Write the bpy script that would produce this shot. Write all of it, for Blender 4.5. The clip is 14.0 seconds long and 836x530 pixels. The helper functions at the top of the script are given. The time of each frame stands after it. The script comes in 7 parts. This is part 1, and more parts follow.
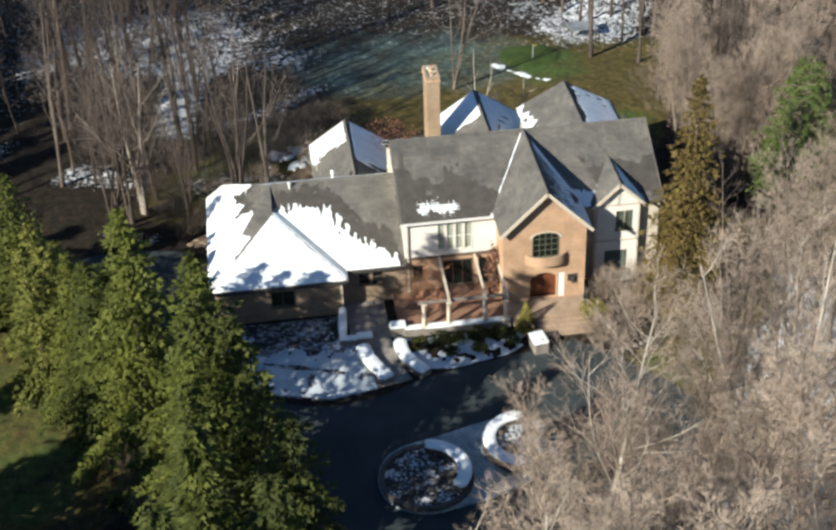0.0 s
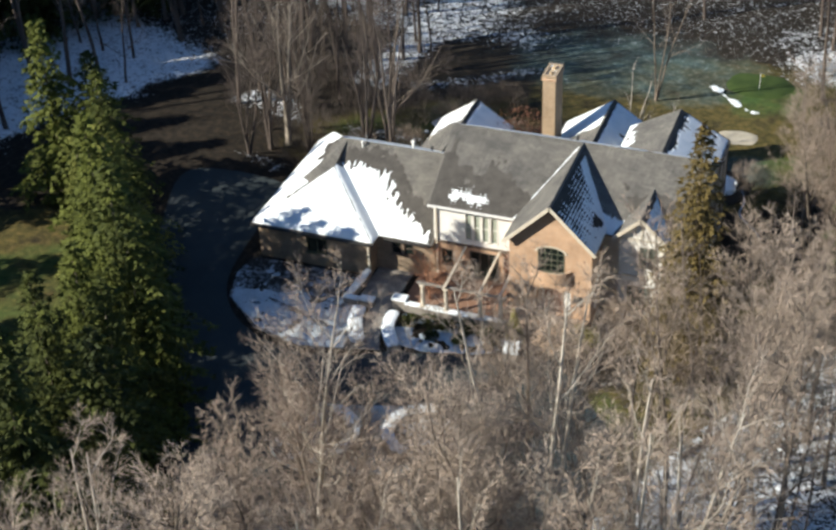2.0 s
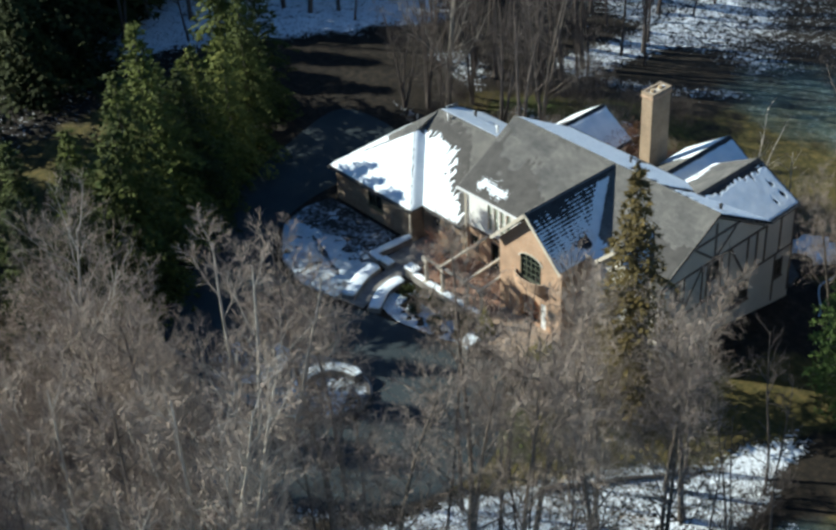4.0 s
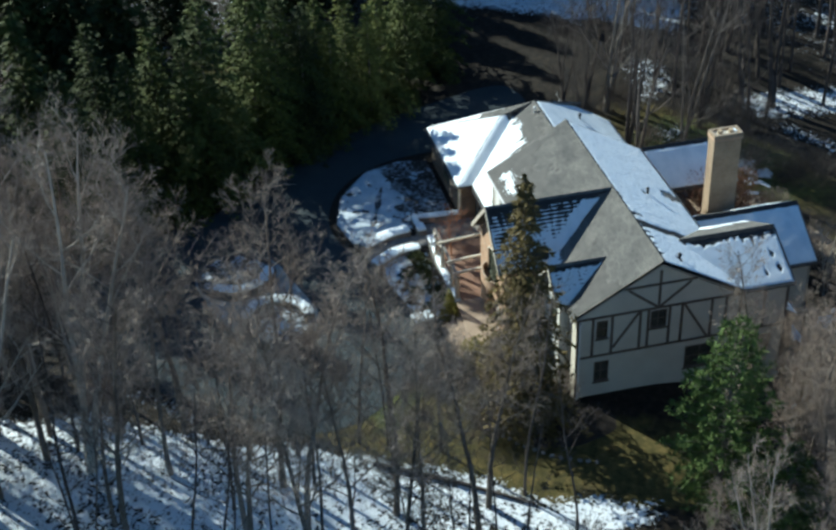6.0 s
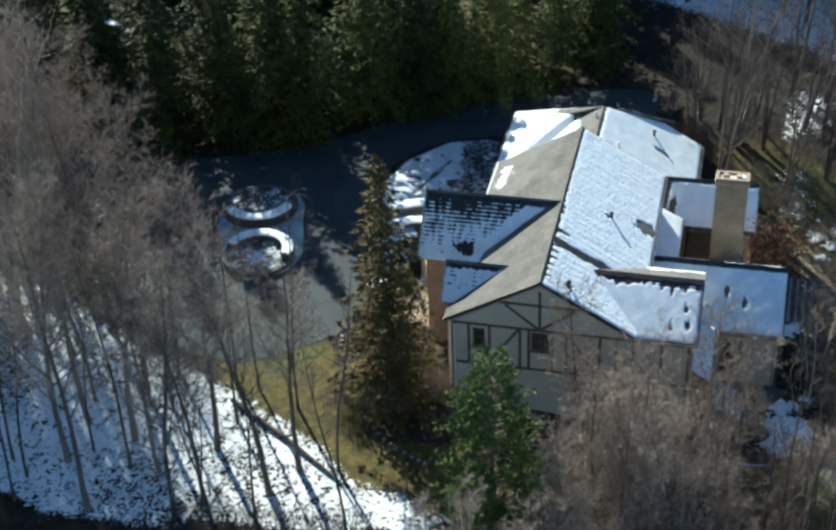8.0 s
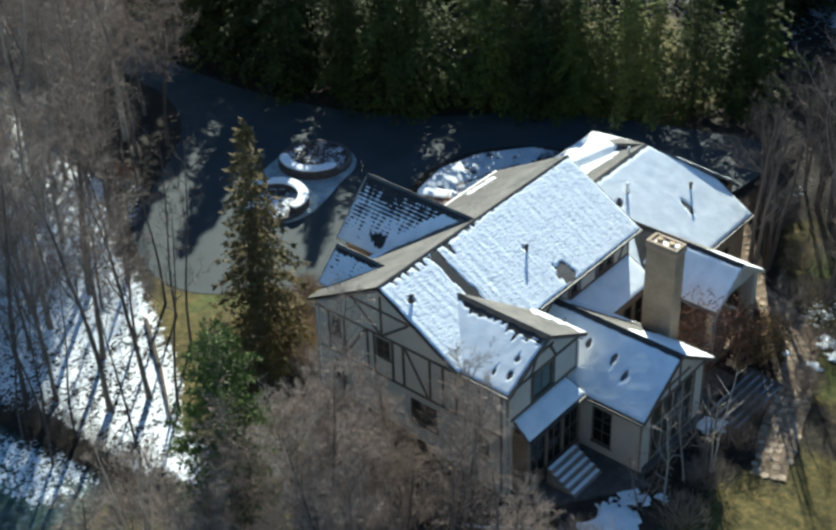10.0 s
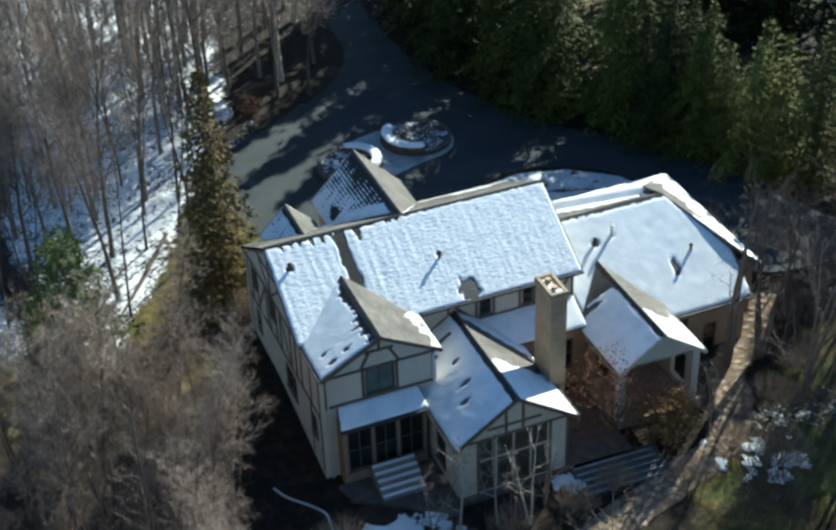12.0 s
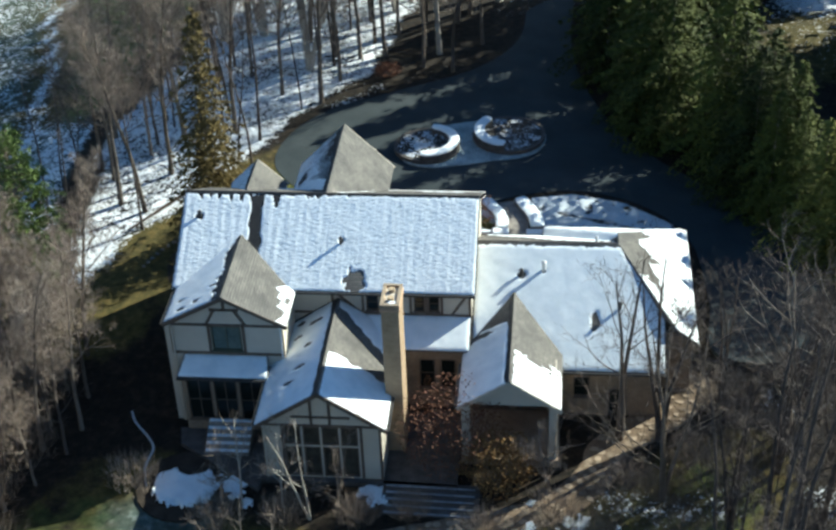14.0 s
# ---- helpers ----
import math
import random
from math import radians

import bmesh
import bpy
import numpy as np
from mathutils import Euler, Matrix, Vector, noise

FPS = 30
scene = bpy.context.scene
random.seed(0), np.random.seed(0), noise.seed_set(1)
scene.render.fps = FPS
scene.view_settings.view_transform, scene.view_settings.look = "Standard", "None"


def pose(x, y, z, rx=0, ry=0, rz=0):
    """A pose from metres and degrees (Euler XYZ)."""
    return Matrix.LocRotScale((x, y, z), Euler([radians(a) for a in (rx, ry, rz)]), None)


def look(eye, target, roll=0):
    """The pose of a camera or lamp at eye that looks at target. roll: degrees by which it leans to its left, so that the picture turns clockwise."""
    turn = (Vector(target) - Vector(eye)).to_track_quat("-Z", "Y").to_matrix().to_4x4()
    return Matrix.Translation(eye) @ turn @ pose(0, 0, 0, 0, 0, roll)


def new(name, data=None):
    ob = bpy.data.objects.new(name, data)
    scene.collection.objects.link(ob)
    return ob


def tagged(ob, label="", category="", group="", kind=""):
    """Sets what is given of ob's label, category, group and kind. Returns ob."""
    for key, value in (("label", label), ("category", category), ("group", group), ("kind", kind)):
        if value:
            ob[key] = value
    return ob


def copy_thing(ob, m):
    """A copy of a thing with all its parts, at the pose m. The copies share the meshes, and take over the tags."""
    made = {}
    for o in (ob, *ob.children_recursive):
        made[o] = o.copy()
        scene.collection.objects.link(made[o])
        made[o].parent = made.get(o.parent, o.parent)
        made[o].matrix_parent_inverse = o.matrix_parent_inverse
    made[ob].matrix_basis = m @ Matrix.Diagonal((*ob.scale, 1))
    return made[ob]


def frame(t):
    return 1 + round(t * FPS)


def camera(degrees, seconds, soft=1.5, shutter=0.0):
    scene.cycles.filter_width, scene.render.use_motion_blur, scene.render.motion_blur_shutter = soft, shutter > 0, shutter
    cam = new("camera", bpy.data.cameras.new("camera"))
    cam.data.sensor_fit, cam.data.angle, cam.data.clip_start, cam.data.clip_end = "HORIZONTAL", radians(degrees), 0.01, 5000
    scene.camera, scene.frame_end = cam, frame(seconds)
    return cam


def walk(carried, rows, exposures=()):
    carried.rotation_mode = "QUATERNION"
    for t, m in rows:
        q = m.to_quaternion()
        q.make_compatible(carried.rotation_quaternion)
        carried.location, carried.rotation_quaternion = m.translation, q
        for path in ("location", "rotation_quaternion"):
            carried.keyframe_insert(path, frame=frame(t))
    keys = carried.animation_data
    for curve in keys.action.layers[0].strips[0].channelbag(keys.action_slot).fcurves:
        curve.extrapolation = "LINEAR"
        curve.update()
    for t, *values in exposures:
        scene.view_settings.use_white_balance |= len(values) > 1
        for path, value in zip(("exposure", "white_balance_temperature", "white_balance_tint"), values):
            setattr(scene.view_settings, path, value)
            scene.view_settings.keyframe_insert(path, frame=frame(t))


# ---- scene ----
cam = camera(32.1, 14.0, soft=2.8)
PATH = [
    (0, (-18.008, -90.827, 62.332), (-17.822, -89.194, 61.191), -1.9),
    (0.5, (-7.683, -91.425, 62.161), (-7.703, -89.785, 61.017), -2.2),
    (1, (2.239, -91.42, 62.213), (2.021, -89.794, 61.069), -2.2),
    (1.5, (12.299, -90.203, 62.278), (11.882, -88.615, 61.135), -2.4),
    (2, (22.123, -87.885, 62.412), (21.517, -86.359, 61.27), -2.5),
    (2.5, (31.694, -84.222, 62.568), (30.907, -82.783, 61.424), -2.6),
    (3, (40.751, -79.133, 62.863), (39.795, -77.804, 61.714), -2.9),
    (5.5, (75.1, -41.214, 61.478), (73.546, -40.662, 60.347), -2.1),
    (6, (78.582, -31.633, 61.458), (76.976, -31.263, 60.325), -1.8),
    (6.5, (80.385, -21.292, 61.36), (78.751, -21.114, 60.221), -1.9),
    (7, (81.106, -10.638, 61.176), (79.464, -10.656, 60.033), -2.1),
    (7.5, (80.621, 0.057, 60.596), (78.992, -0.158, 59.455), -2.3),
    (8, (79.076, 10.557, 60.073), (77.482, 10.146, 58.935), -2.6),
    (8.5, (76.085, 20.533, 59.533), (74.551, 19.938, 58.397), -2.5),
    (9, (71.149, 29.867, 59.086), (69.697, 29.098, 57.945), -2.2),
    (11.5, (36.496, 68.046, 59.076), (35.725, 66.585, 57.949), -2.3),
    (12, (27.094, 72.601, 58.98), (26.505, 71.059, 57.851), -2.2),
    (12.5, (16.749, 75.811, 58.818), (16.355, 74.21, 57.686), -2.4),
    (13, (6.364, 77.665, 58.829), (6.165, 76.031, 57.694), -2.5),
    (13.5, (-3.974, 78.077, 58.803), (-3.981, 76.433, 57.663), -2.4),
    (14, (-14.126, 77.842, 58.845), (-13.942, 76.208, 57.706), -2.3),
]
walk(cam, [(t, look(e, g, r)) for t, e, g, r in PATH], exposures=[(0.0, 0.46, 6120, 6), (1.3, 0.58, 6180, 7), (3.0, 0.45, 5840, 4), (5.5, 0.42, 5280, -5), (7.5, 0.82, 5640, -4), (9.0, 1.02, 5800, -2), (11.5, 0.94, 5690, -3), (14.0, 0.84, 5700, -3)])

from mathutils.geometry import tessellate_polygon

# ---- light ----
SUN_TO = Vector((-0.703, -0.52, 0.48)).normalized()
world = bpy.data.worlds.new("winter_sky")
world.use_nodes = True
scene.world = world
wn = world.node_tree
sky = wn.nodes.new("ShaderNodeTexSky")
sky.sky_type = "NISHITA"
sky.sun_disc = False
sky.ozone_density = 5.0
sky.dust_density = 0.3
sky.sun_elevation = math.asin(SUN_TO.z)
sky.sun_rotation = math.atan2(SUN_TO.x, SUN_TO.y)
wn.links.new(sky.outputs[0], wn.nodes["Background"].inputs[0])
wn.nodes["Background"].inputs[1].default_value = 0.082
sun = new("sun", bpy.data.lights.new("sun", "SUN"))
sun.data.energy = 6.4
sun.data.angle = radians(0.6)
sun.data.color = (1.0, 0.90, 0.76)
sun.matrix_world = look(SUN_TO * 100, (0, 0, 0))


# ---- materials ----
def ramp_set(node, stops):
    el = node.color_ramp.elements
    while len(el) < len(stops):
        el.new(0.5)
    for e, (p, c) in zip(el, stops):
        e.position = p
        e.color = (*c, 1) if len(c) == 3 else c


def base_mat(name, rough=0.8, metal=0.0):
    m = bpy.data.materials.new(name)
    m.use_nodes = True
    b = m.node_tree.nodes["Principled BSDF"]
    b.inputs["Roughness"].default_value = rough
    b.inputs["Metallic"].default_value = metal
    b.inputs["Specular IOR Level"].default_value = 0.25
    return m, m.node_tree, b


def noisy(name, dark, light, scale=2.0, fine=20.0, rough=0.85, bump=0.3, dist=0.02, stretch=(1, 1, 1), vary=0.0, metal=0.0):
    """Two scales of variation between two colours, with relief."""
    m, nt, b = base_mat(name, rough, metal)
    n, l = nt.nodes, nt.links
    tc = n.new("ShaderNodeTexCoord")
    mp = n.new("ShaderNodeMapping")
    mp.inputs["Scale"].default_value = stretch
    l.new(tc.outputs["Object"], mp.inputs[0])
    a = n.new("ShaderNodeTexNoise")
    a.inputs["Scale"].default_value = scale
    a.inputs["Detail"].default_value = 5
    f = n.new("ShaderNodeTexNoise")
    f.inputs["Scale"].default_value = fine
    f.inputs["Detail"].default_value = 3
    l.new(mp.outputs[0], a.inputs[0])
    l.new(mp.outputs[0], f.inputs[0])
    mx = n.new("ShaderNodeMath")
    mx.operation = "MULTIPLY_ADD"
    mx.inputs[1].default_value = 0.45
    l.new(f.outputs[0], mx.inputs[0])
    sc = n.new("ShaderNodeMath")
    sc.operation = "MULTIPLY"
    sc.inputs[1].default_value = 0.55
    l.new(a.outputs[0], sc.inputs[0])
    l.new(sc.outputs[0], mx.inputs[2])
    out = mx
    if vary:
        oi = n.new("ShaderNodeObjectInfo")
        va = n.new("ShaderNodeMath")
        va.operation = "MULTIPLY_ADD"
        va.inputs[1].default_value = vary
        l.new(oi.outputs["Random"], va.inputs[0])
        l.new(mx.outputs[0], va.inputs[2])
        sb = n.new("ShaderNodeMath")
        sb.operation = "SUBTRACT"
        sb.inputs[1].default_value = vary / 2
        l.new(va.outputs[0], sb.inputs[0])
        out = sb
    r = n.new("ShaderNodeValToRGB")
    ramp_set(r, [(0.32, dark), (0.68, light)])
    l.new(out.outputs[0], r.inputs[0])
    l.new(r.outputs[0], b.inputs["Base Color"])
    bp = n.new("ShaderNodeBump")
    bp.inputs["Strength"].default_value = bump
    bp.inputs["Distance"].default_value = dist
    l.new(mx.outputs[0], bp.inputs["Height"])
    l.new(bp.outputs[0], b.inputs["Normal"])
    return m


def shingle_mat():
    """Weathered asphalt shingles: courses, tabs, blotches of moss and grit."""
    m, nt, b = base_mat("shingles", 0.9)
    n, l = nt.nodes, nt.links
    tc = n.new("ShaderNodeTexCoord")
    sp = n.new("ShaderNodeSeparateXYZ")
    l.new(tc.outputs["Object"], sp.inputs[0])
    ad = n.new("ShaderNodeMath")
    ad.operation = "ADD"
    l.new(sp.outputs[0], ad.inputs[0])
    l.new(sp.outputs[1], ad.inputs[1])
    cb = n.new("ShaderNodeCombineXYZ")
    l.new(ad.outputs[0], cb.inputs[0])
    l.new(sp.outputs[2], cb.inputs[1])
    br = n.new("ShaderNodeTexBrick")
    br.inputs["Scale"].default_value = 1.0
    br.inputs["Brick Width"].default_value = 0.34
    br.inputs["Row Height"].default_value = 0.085
    br.inputs["Mortar Size"].default_value = 0.008
    br.inputs["Color1"].default_value = (0.14, 0.135, 0.125, 1)
    br.inputs["Color2"].default_value = (0.19, 0.18, 0.165, 1)
    br.inputs["Mortar"].default_value = (0.06, 0.058, 0.054, 1)
    l.new(cb.outputs[0], br.inputs[0])
    no = n.new("ShaderNodeTexNoise")
    no.inputs["Scale"].default_value = 0.55
    no.inputs["Detail"].default_value = 6
    l.new(tc.outputs["Object"], no.inputs[0])
    r = n.new("ShaderNodeValToRGB")
    ramp_set(r, [(0.3, (0.62, 0.62, 0.62)), (0.7, (1.15, 1.12, 1.06))])
    l.new(no.outputs[0], r.inputs[0])
    mu = n.new("ShaderNodeMix")
    mu.data_type = "RGBA"
    mu.blend_type = "MULTIPLY"
    mu.inputs[0].default_value = 1.0
    l.new(br.outputs[0], mu.inputs[6])
    l.new(r.outputs[0], mu.inputs[7])
    l.new(mu.outputs[2], b.inputs["Base Color"])
    bp = n.new("ShaderNodeBump")
    bp.inputs["Strength"].default_value = 0.5
    bp.inputs["Distance"].default_value = 0.012
    bp.invert = True
    l.new(br.outputs["Fac"], bp.inputs["Height"])
    l.new(bp.outputs[0], b.inputs["Normal"])
    return m


def snow_mat(name="snow", ribs=False):
    m, nt, b = base_mat(name, 0.7)
    n, l = nt.nodes, nt.links
    tc = n.new("ShaderNodeTexCoord")
    no = n.new("ShaderNodeTexNoise")
    no.inputs["Scale"].default_value = 1.3
    no.inputs["Detail"].default_value = 7
    l.new(tc.outputs["Object"], no.inputs[0])
    r = n.new("ShaderNodeValToRGB")
    ramp_set(r, [(0.3, (0.73, 0.785, 0.80)), (0.6, (0.845, 0.885, 0.89))])
    l.new(no.outputs[0], r.inputs[0])
    l.new(r.outputs[0], b.inputs["Base Color"])
    h = no
    if ribs:
        mp = n.new("ShaderNodeMapping")
        mp.inputs["Scale"].default_value = (1.6, 0.12, 0.12)
        l.new(tc.outputs["Object"], mp.inputs[0])
        w = n.new("ShaderNodeTexNoise")
        w.inputs["Scale"].default_value = 2.0
        w.inputs["Detail"].default_value = 4
        l.new(mp.outputs[0], w.inputs[0])
        cm = n.new("ShaderNodeMapping")
        cm.inputs["Scale"].default_value = (3.2, 0.5, 15.0)
        l.new(tc.outputs["Object"], cm.inputs[0])
        c = n.new("ShaderNodeTexNoise")
        c.inputs["Scale"].default_value = 1.0
        c.inputs["Detail"].default_value = 3
        l.new(cm.outputs[0], c.inputs[0])
        s = n.new("ShaderNodeMath")
        s.operation = "MULTIPLY_ADD"
        s.inputs[1].default_value = 1.3
        l.new(c.outputs[0], s.inputs[0])
        l.new(w.outputs[0], s.inputs[2])
        h = s
        thin = n.new("ShaderNodeValToRGB")
        ramp_set(thin, [(0.34, (0.62, 0.67, 0.69)), (0.47, (0.845, 0.885, 0.895))])
        l.new(c.outputs[0], thin.inputs[0])
        l.new(thin.outputs[0], b.inputs["Base Color"])
    bp = n.new("ShaderNodeBump")
    bp.inputs["Strength"].default_value = 0.7
    bp.inputs["Distance"].default_value = 0.04 if ribs else 0.03
    l.new(h.outputs[0], bp.inputs["Height"])
    l.new(bp.outputs[0], b.inputs["Normal"])
    return m


def brick_mat(name, c1, c2, mortar, w=0.21, h=0.075):
    m, nt, b = base_mat(name, 0.88)
    n, l = nt.nodes, nt.links
    tc = n.new("ShaderNodeTexCoord")
    sp = n.new("ShaderNodeSeparateXYZ")
    l.new(tc.outputs["Object"], sp.inputs[0])
    ad = n.new("ShaderNodeMath")
    ad.operation = "ADD"
    l.new(sp.outputs[0], ad.inputs[0])
    l.new(sp.outputs[1], ad.inputs[1])
    cb = n.new("ShaderNodeCombineXYZ")
    l.new(ad.outputs[0], cb.inputs[0])
    l.new(sp.outputs[2], cb.inputs[1])
    br = n.new("ShaderNodeTexBrick")
    br.inputs["Scale"].default_value = 1.0
    br.inputs["Brick Width"].default_value = w
    br.inputs["Row Height"].default_value = h
    br.inputs["Mortar Size"].default_value = 0.006
    br.inputs["Color1"].default_value = (*c1, 1)
    br.inputs["Color2"].default_value = (*c2, 1)
    br.inputs["Mortar"].default_value = (*mortar, 1)
    l.new(cb.outputs[0], br.inputs[0])
    no = n.new("ShaderNodeTexNoise")
    no.inputs["Scale"].default_value = 0.9
    no.inputs["Detail"].default_value = 5
    l.new(tc.outputs["Object"], no.inputs[0])
    r = n.new("ShaderNodeValToRGB")
    ramp_set(r, [(0.3, (0.78, 0.76, 0.74)), (0.7, (1.1, 1.08, 1.05))])
    l.new(no.outputs[0], r.inputs[0])
    mu = n.new("ShaderNodeMix")
    mu.data_type = "RGBA"
    mu.blend_type = "MULTIPLY"
    mu.inputs[0].default_value = 1.0
    l.new(br.outputs[0], mu.inputs[6])
    l.new(r.outputs[0], mu.inputs[7])
    l.new(mu.outputs[2], b.inputs["Base Color"])
    bp = n.new("ShaderNodeBump")
    bp.inputs["Strength"].default_value = 0.4
    bp.inputs["Distance"].default_value = 0.008
    bp.invert = True
    l.new(br.outputs["Fac"], bp.inputs["Height"])
    l.new(bp.outputs[0], b.inputs["Normal"])
    return m


def ground_mat():
    """Leaf litter, winter grass and patchy old snow, laid out by the attributes snow, grass and bare."""
    m, nt, b = base_mat("ground", 0.95)
    n, l = nt.nodes, nt.links
    tc = n.new("ShaderNodeTexCoord")

    def nz(scale, detail=6, rough=0.6):
        x = n.new("ShaderNodeTexNoise")
        x.inputs["Scale"].default_value = scale
        x.inputs["Detail"].default_value = detail
        x.inputs["Roughness"].default_value = rough
        l.new(tc.outputs["Object"], x.inputs[0])
        return x

    def att(name):
        x = n.new("ShaderNodeAttribute")
        x.attribute_name = name
        return x

    def mix(fac, a, c):
        x = n.new("ShaderNodeMix")
        x.data_type = "RGBA"
        l.new(fac, x.inputs[0])
        l.new(a, x.inputs[6])
        l.new(c, x.inputs[7])
        return x.outputs[2]

    def mask(attr, noise_out, soft):
        x = n.new("ShaderNodeMath")
        x.operation = "ADD"
        l.new(attr, x.inputs[0])
        l.new(noise_out, x.inputs[1])
        y = n.new("ShaderNodeMapRange")
        y.inputs[1].default_value = 1.0 - soft
        y.inputs[2].default_value = 1.0 + soft
        l.new(x.outputs[0], y.inputs[0])
        return y.outputs[0]

    n1, n2, n3 = nz(0.35), nz(1.7, 8, 0.7), nz(4.5, 5)
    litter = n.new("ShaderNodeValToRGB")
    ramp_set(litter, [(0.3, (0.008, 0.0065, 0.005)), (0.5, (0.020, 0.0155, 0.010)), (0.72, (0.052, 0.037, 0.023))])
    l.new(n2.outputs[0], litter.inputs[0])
    grass = n.new("ShaderNodeValToRGB")
    ramp_set(grass, [(0.3, (0.030, 0.028, 0.009)), (0.5, (0.085, 0.070, 0.020)), (0.75, (0.19, 0.132, 0.042))])
    l.new(n2.outputs[0], grass.inputs[0])
    green = n.new("ShaderNodeValToRGB")
    ramp_set(green, [(0.3, (0.030, 0.060, 0.014)), (0.7, (0.075, 0.125, 0.028))])
    l.new(n2.outputs[0], green.inputs[0])
    snow = n.new("ShaderNodeValToRGB")
    ramp_set(snow, [(0.3, (0.68, 0.72, 0.75)), (0.6, (0.85, 0.87, 0.88))])
    l.new(n1.outputs[0], snow.inputs[0])
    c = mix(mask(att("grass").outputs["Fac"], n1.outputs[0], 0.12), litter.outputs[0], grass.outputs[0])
    frost = n.new("ShaderNodeValToRGB")
    ramp_set(frost, [(0.3, (0.030, 0.052, 0.046)), (0.55, (0.075, 0.115, 0.11)), (0.78, (0.34, 0.41, 0.42))])
    l.new(n2.outputs[0], frost.inputs[0])
    c = mix(mask(att("frost").outputs["Fac"], n1.outputs[0], 0.25), c, frost.outputs[0])
    c = mix(mask(att("green").outputs["Fac"], n1.outputs[0], 0.2), c, green.outputs[0])
    mid = n.new("ShaderNodeMath")
    mid.operation = "ADD"
    l.new(n2.outputs[0], mid.inputs[0])
    hs = n.new("ShaderNodeMath")
    hs.operation = "MULTIPLY_ADD"
    hs.inputs[1].default_value = 1.2
    hs.inputs[2].default_value = -0.60
    l.new(n3.outputs[0], hs.inputs[0])
    l.new(hs.outputs[0], mid.inputs[1])
    sm = mask(att("snow").outputs["Fac"], mid.outputs[0], 0.07)
    c = mix(sm, c, snow.outputs[0])
    l.new(c, b.inputs["Base Color"])
    bp = n.new("ShaderNodeBump")
    bp.inputs["Strength"].default_value = 0.8
    bp.inputs["Distance"].default_value = 0.12
    hh = n.new("ShaderNodeMath")
    hh.operation = "ADD"
    l.new(n2.outputs[0], hh.inputs[0])
    l.new(sm, hh.inputs[1])
    l.new(hh.outputs[0], bp.inputs["Height"])
    l.new(bp.outputs[0], b.inputs["Normal"])
    return m


def glass_mat():
    m, nt, b = base_mat("window_glass", 0.06)
    b.inputs["Base Color"].default_value = (0.012, 0.016, 0.014, 1)
    b.inputs["Specular IOR Level"].default_value = 0.35
    n, l = nt.nodes, nt.links
    tc = n.new("ShaderNodeTexCoord")
    no = n.new("ShaderNodeTexNoise")
    no.inputs["Scale"].default_value = 1.5
    l.new(tc.outputs["Object"], no.inputs[0])
    bp = n.new("ShaderNodeBump")
    bp.inputs["Strength"].default_value = 0.06
    l.new(no.outputs[0], bp.inputs["Height"])
    l.new(bp.outputs[0], b.inputs["Normal"])
    return m


SHINGLE = shingle_mat()
SNOW = snow_mat()
# Greyer, darker snow for the planting beds and the lawn edging.
GREY_SNOW = noisy("grey_snow", (0.36, 0.41, 0.44), (0.66, 0.71, 0.74), 0.8, 6, 0.75, 0.5, 0.03)
THIN_SNOW = noisy("thin_trodden_snow", (0.09, 0.10, 0.105), (0.40, 0.43, 0.45), 0.7, 7, 0.8, 0.4, 0.03)
ISLAND_FROST = noisy("frosted_grass", (0.13, 0.17, 0.175), (0.46, 0.53, 0.54), 0.6, 6, 0.85, 0.5, 0.03)
# Near-black tone for strips below ridges and sheets under thin roof snow.
DARK_SHINGLE = noisy("dark_bare_shingle", (0.018, 0.018, 0.018), (0.050, 0.048, 0.045), 2.0, 15, 0.6, 0.4, 0.01)
# Darker copy of the spruce needles: the shade of unlit crowns in its colour.
NEEDLE_SHADED = noisy("spruce_needles_shaded", (0.010, 0.015, 0.004), (0.062, 0.070, 0.014), 0.6, 5, 0.85, 0.0, 0.01, (1, 1, 1), 0.2)
DAMP = noisy("damp_shingle", (0.045, 0.041, 0.036), (0.095, 0.087, 0.076), 1.5, 14, 0.7, 0.4, 0.01)
FRAME_OLIVE = noisy("dark_olive_frame", (0.07, 0.075, 0.05), (0.13, 0.135, 0.09), 2, 25, 0.5, 0.1, 0.005)
SNOW_RIB = snow_mat("wind_ribbed_snow", True)
BRICK = brick_mat("tan_brick", (0.46, 0.29, 0.175), (0.54, 0.35, 0.22), (0.50, 0.40, 0.30))
BRICK_YELLOW = brick_mat("yellow_tan_brick", (0.42, 0.315, 0.195), (0.50, 0.385, 0.25), (0.46, 0.39, 0.29))
BRICK_CHIM = brick_mat("brown_tan_brick", (0.33, 0.235, 0.145), (0.41, 0.30, 0.19), (0.36, 0.29, 0.21))
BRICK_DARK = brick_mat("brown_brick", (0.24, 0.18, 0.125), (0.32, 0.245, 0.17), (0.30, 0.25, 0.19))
STUCCO = noisy("cream_stucco", (0.50, 0.45, 0.36), (0.62, 0.565, 0.46), 0.7, 30, 0.9, 0.2, 0.01)
STUCCO_WHITE = noisy("white_stucco", (0.66, 0.64, 0.58), (0.80, 0.78, 0.72), 0.8, 30, 0.9, 0.2, 0.01)
TIMBER = noisy("brown_timber", (0.10, 0.075, 0.055), (0.17, 0.13, 0.10), 3, 30, 0.8, 0.3, 0.01)
TRIM = noisy("cream_paint", (0.50, 0.44, 0.34), (0.62, 0.56, 0.45), 2, 25, 0.6, 0.1, 0.005)
TRIM_DARK = noisy("dark_metal_edge", (0.03, 0.03, 0.03), (0.07, 0.065, 0.06), 3, 25, 0.55, 0.1, 0.005)
WHITE_PAINT = noisy("white_paint", (0.66, 0.65, 0.61), (0.8, 0.79, 0.75), 2, 25, 0.55, 0.1, 0.005)
GLASS = glass_mat()
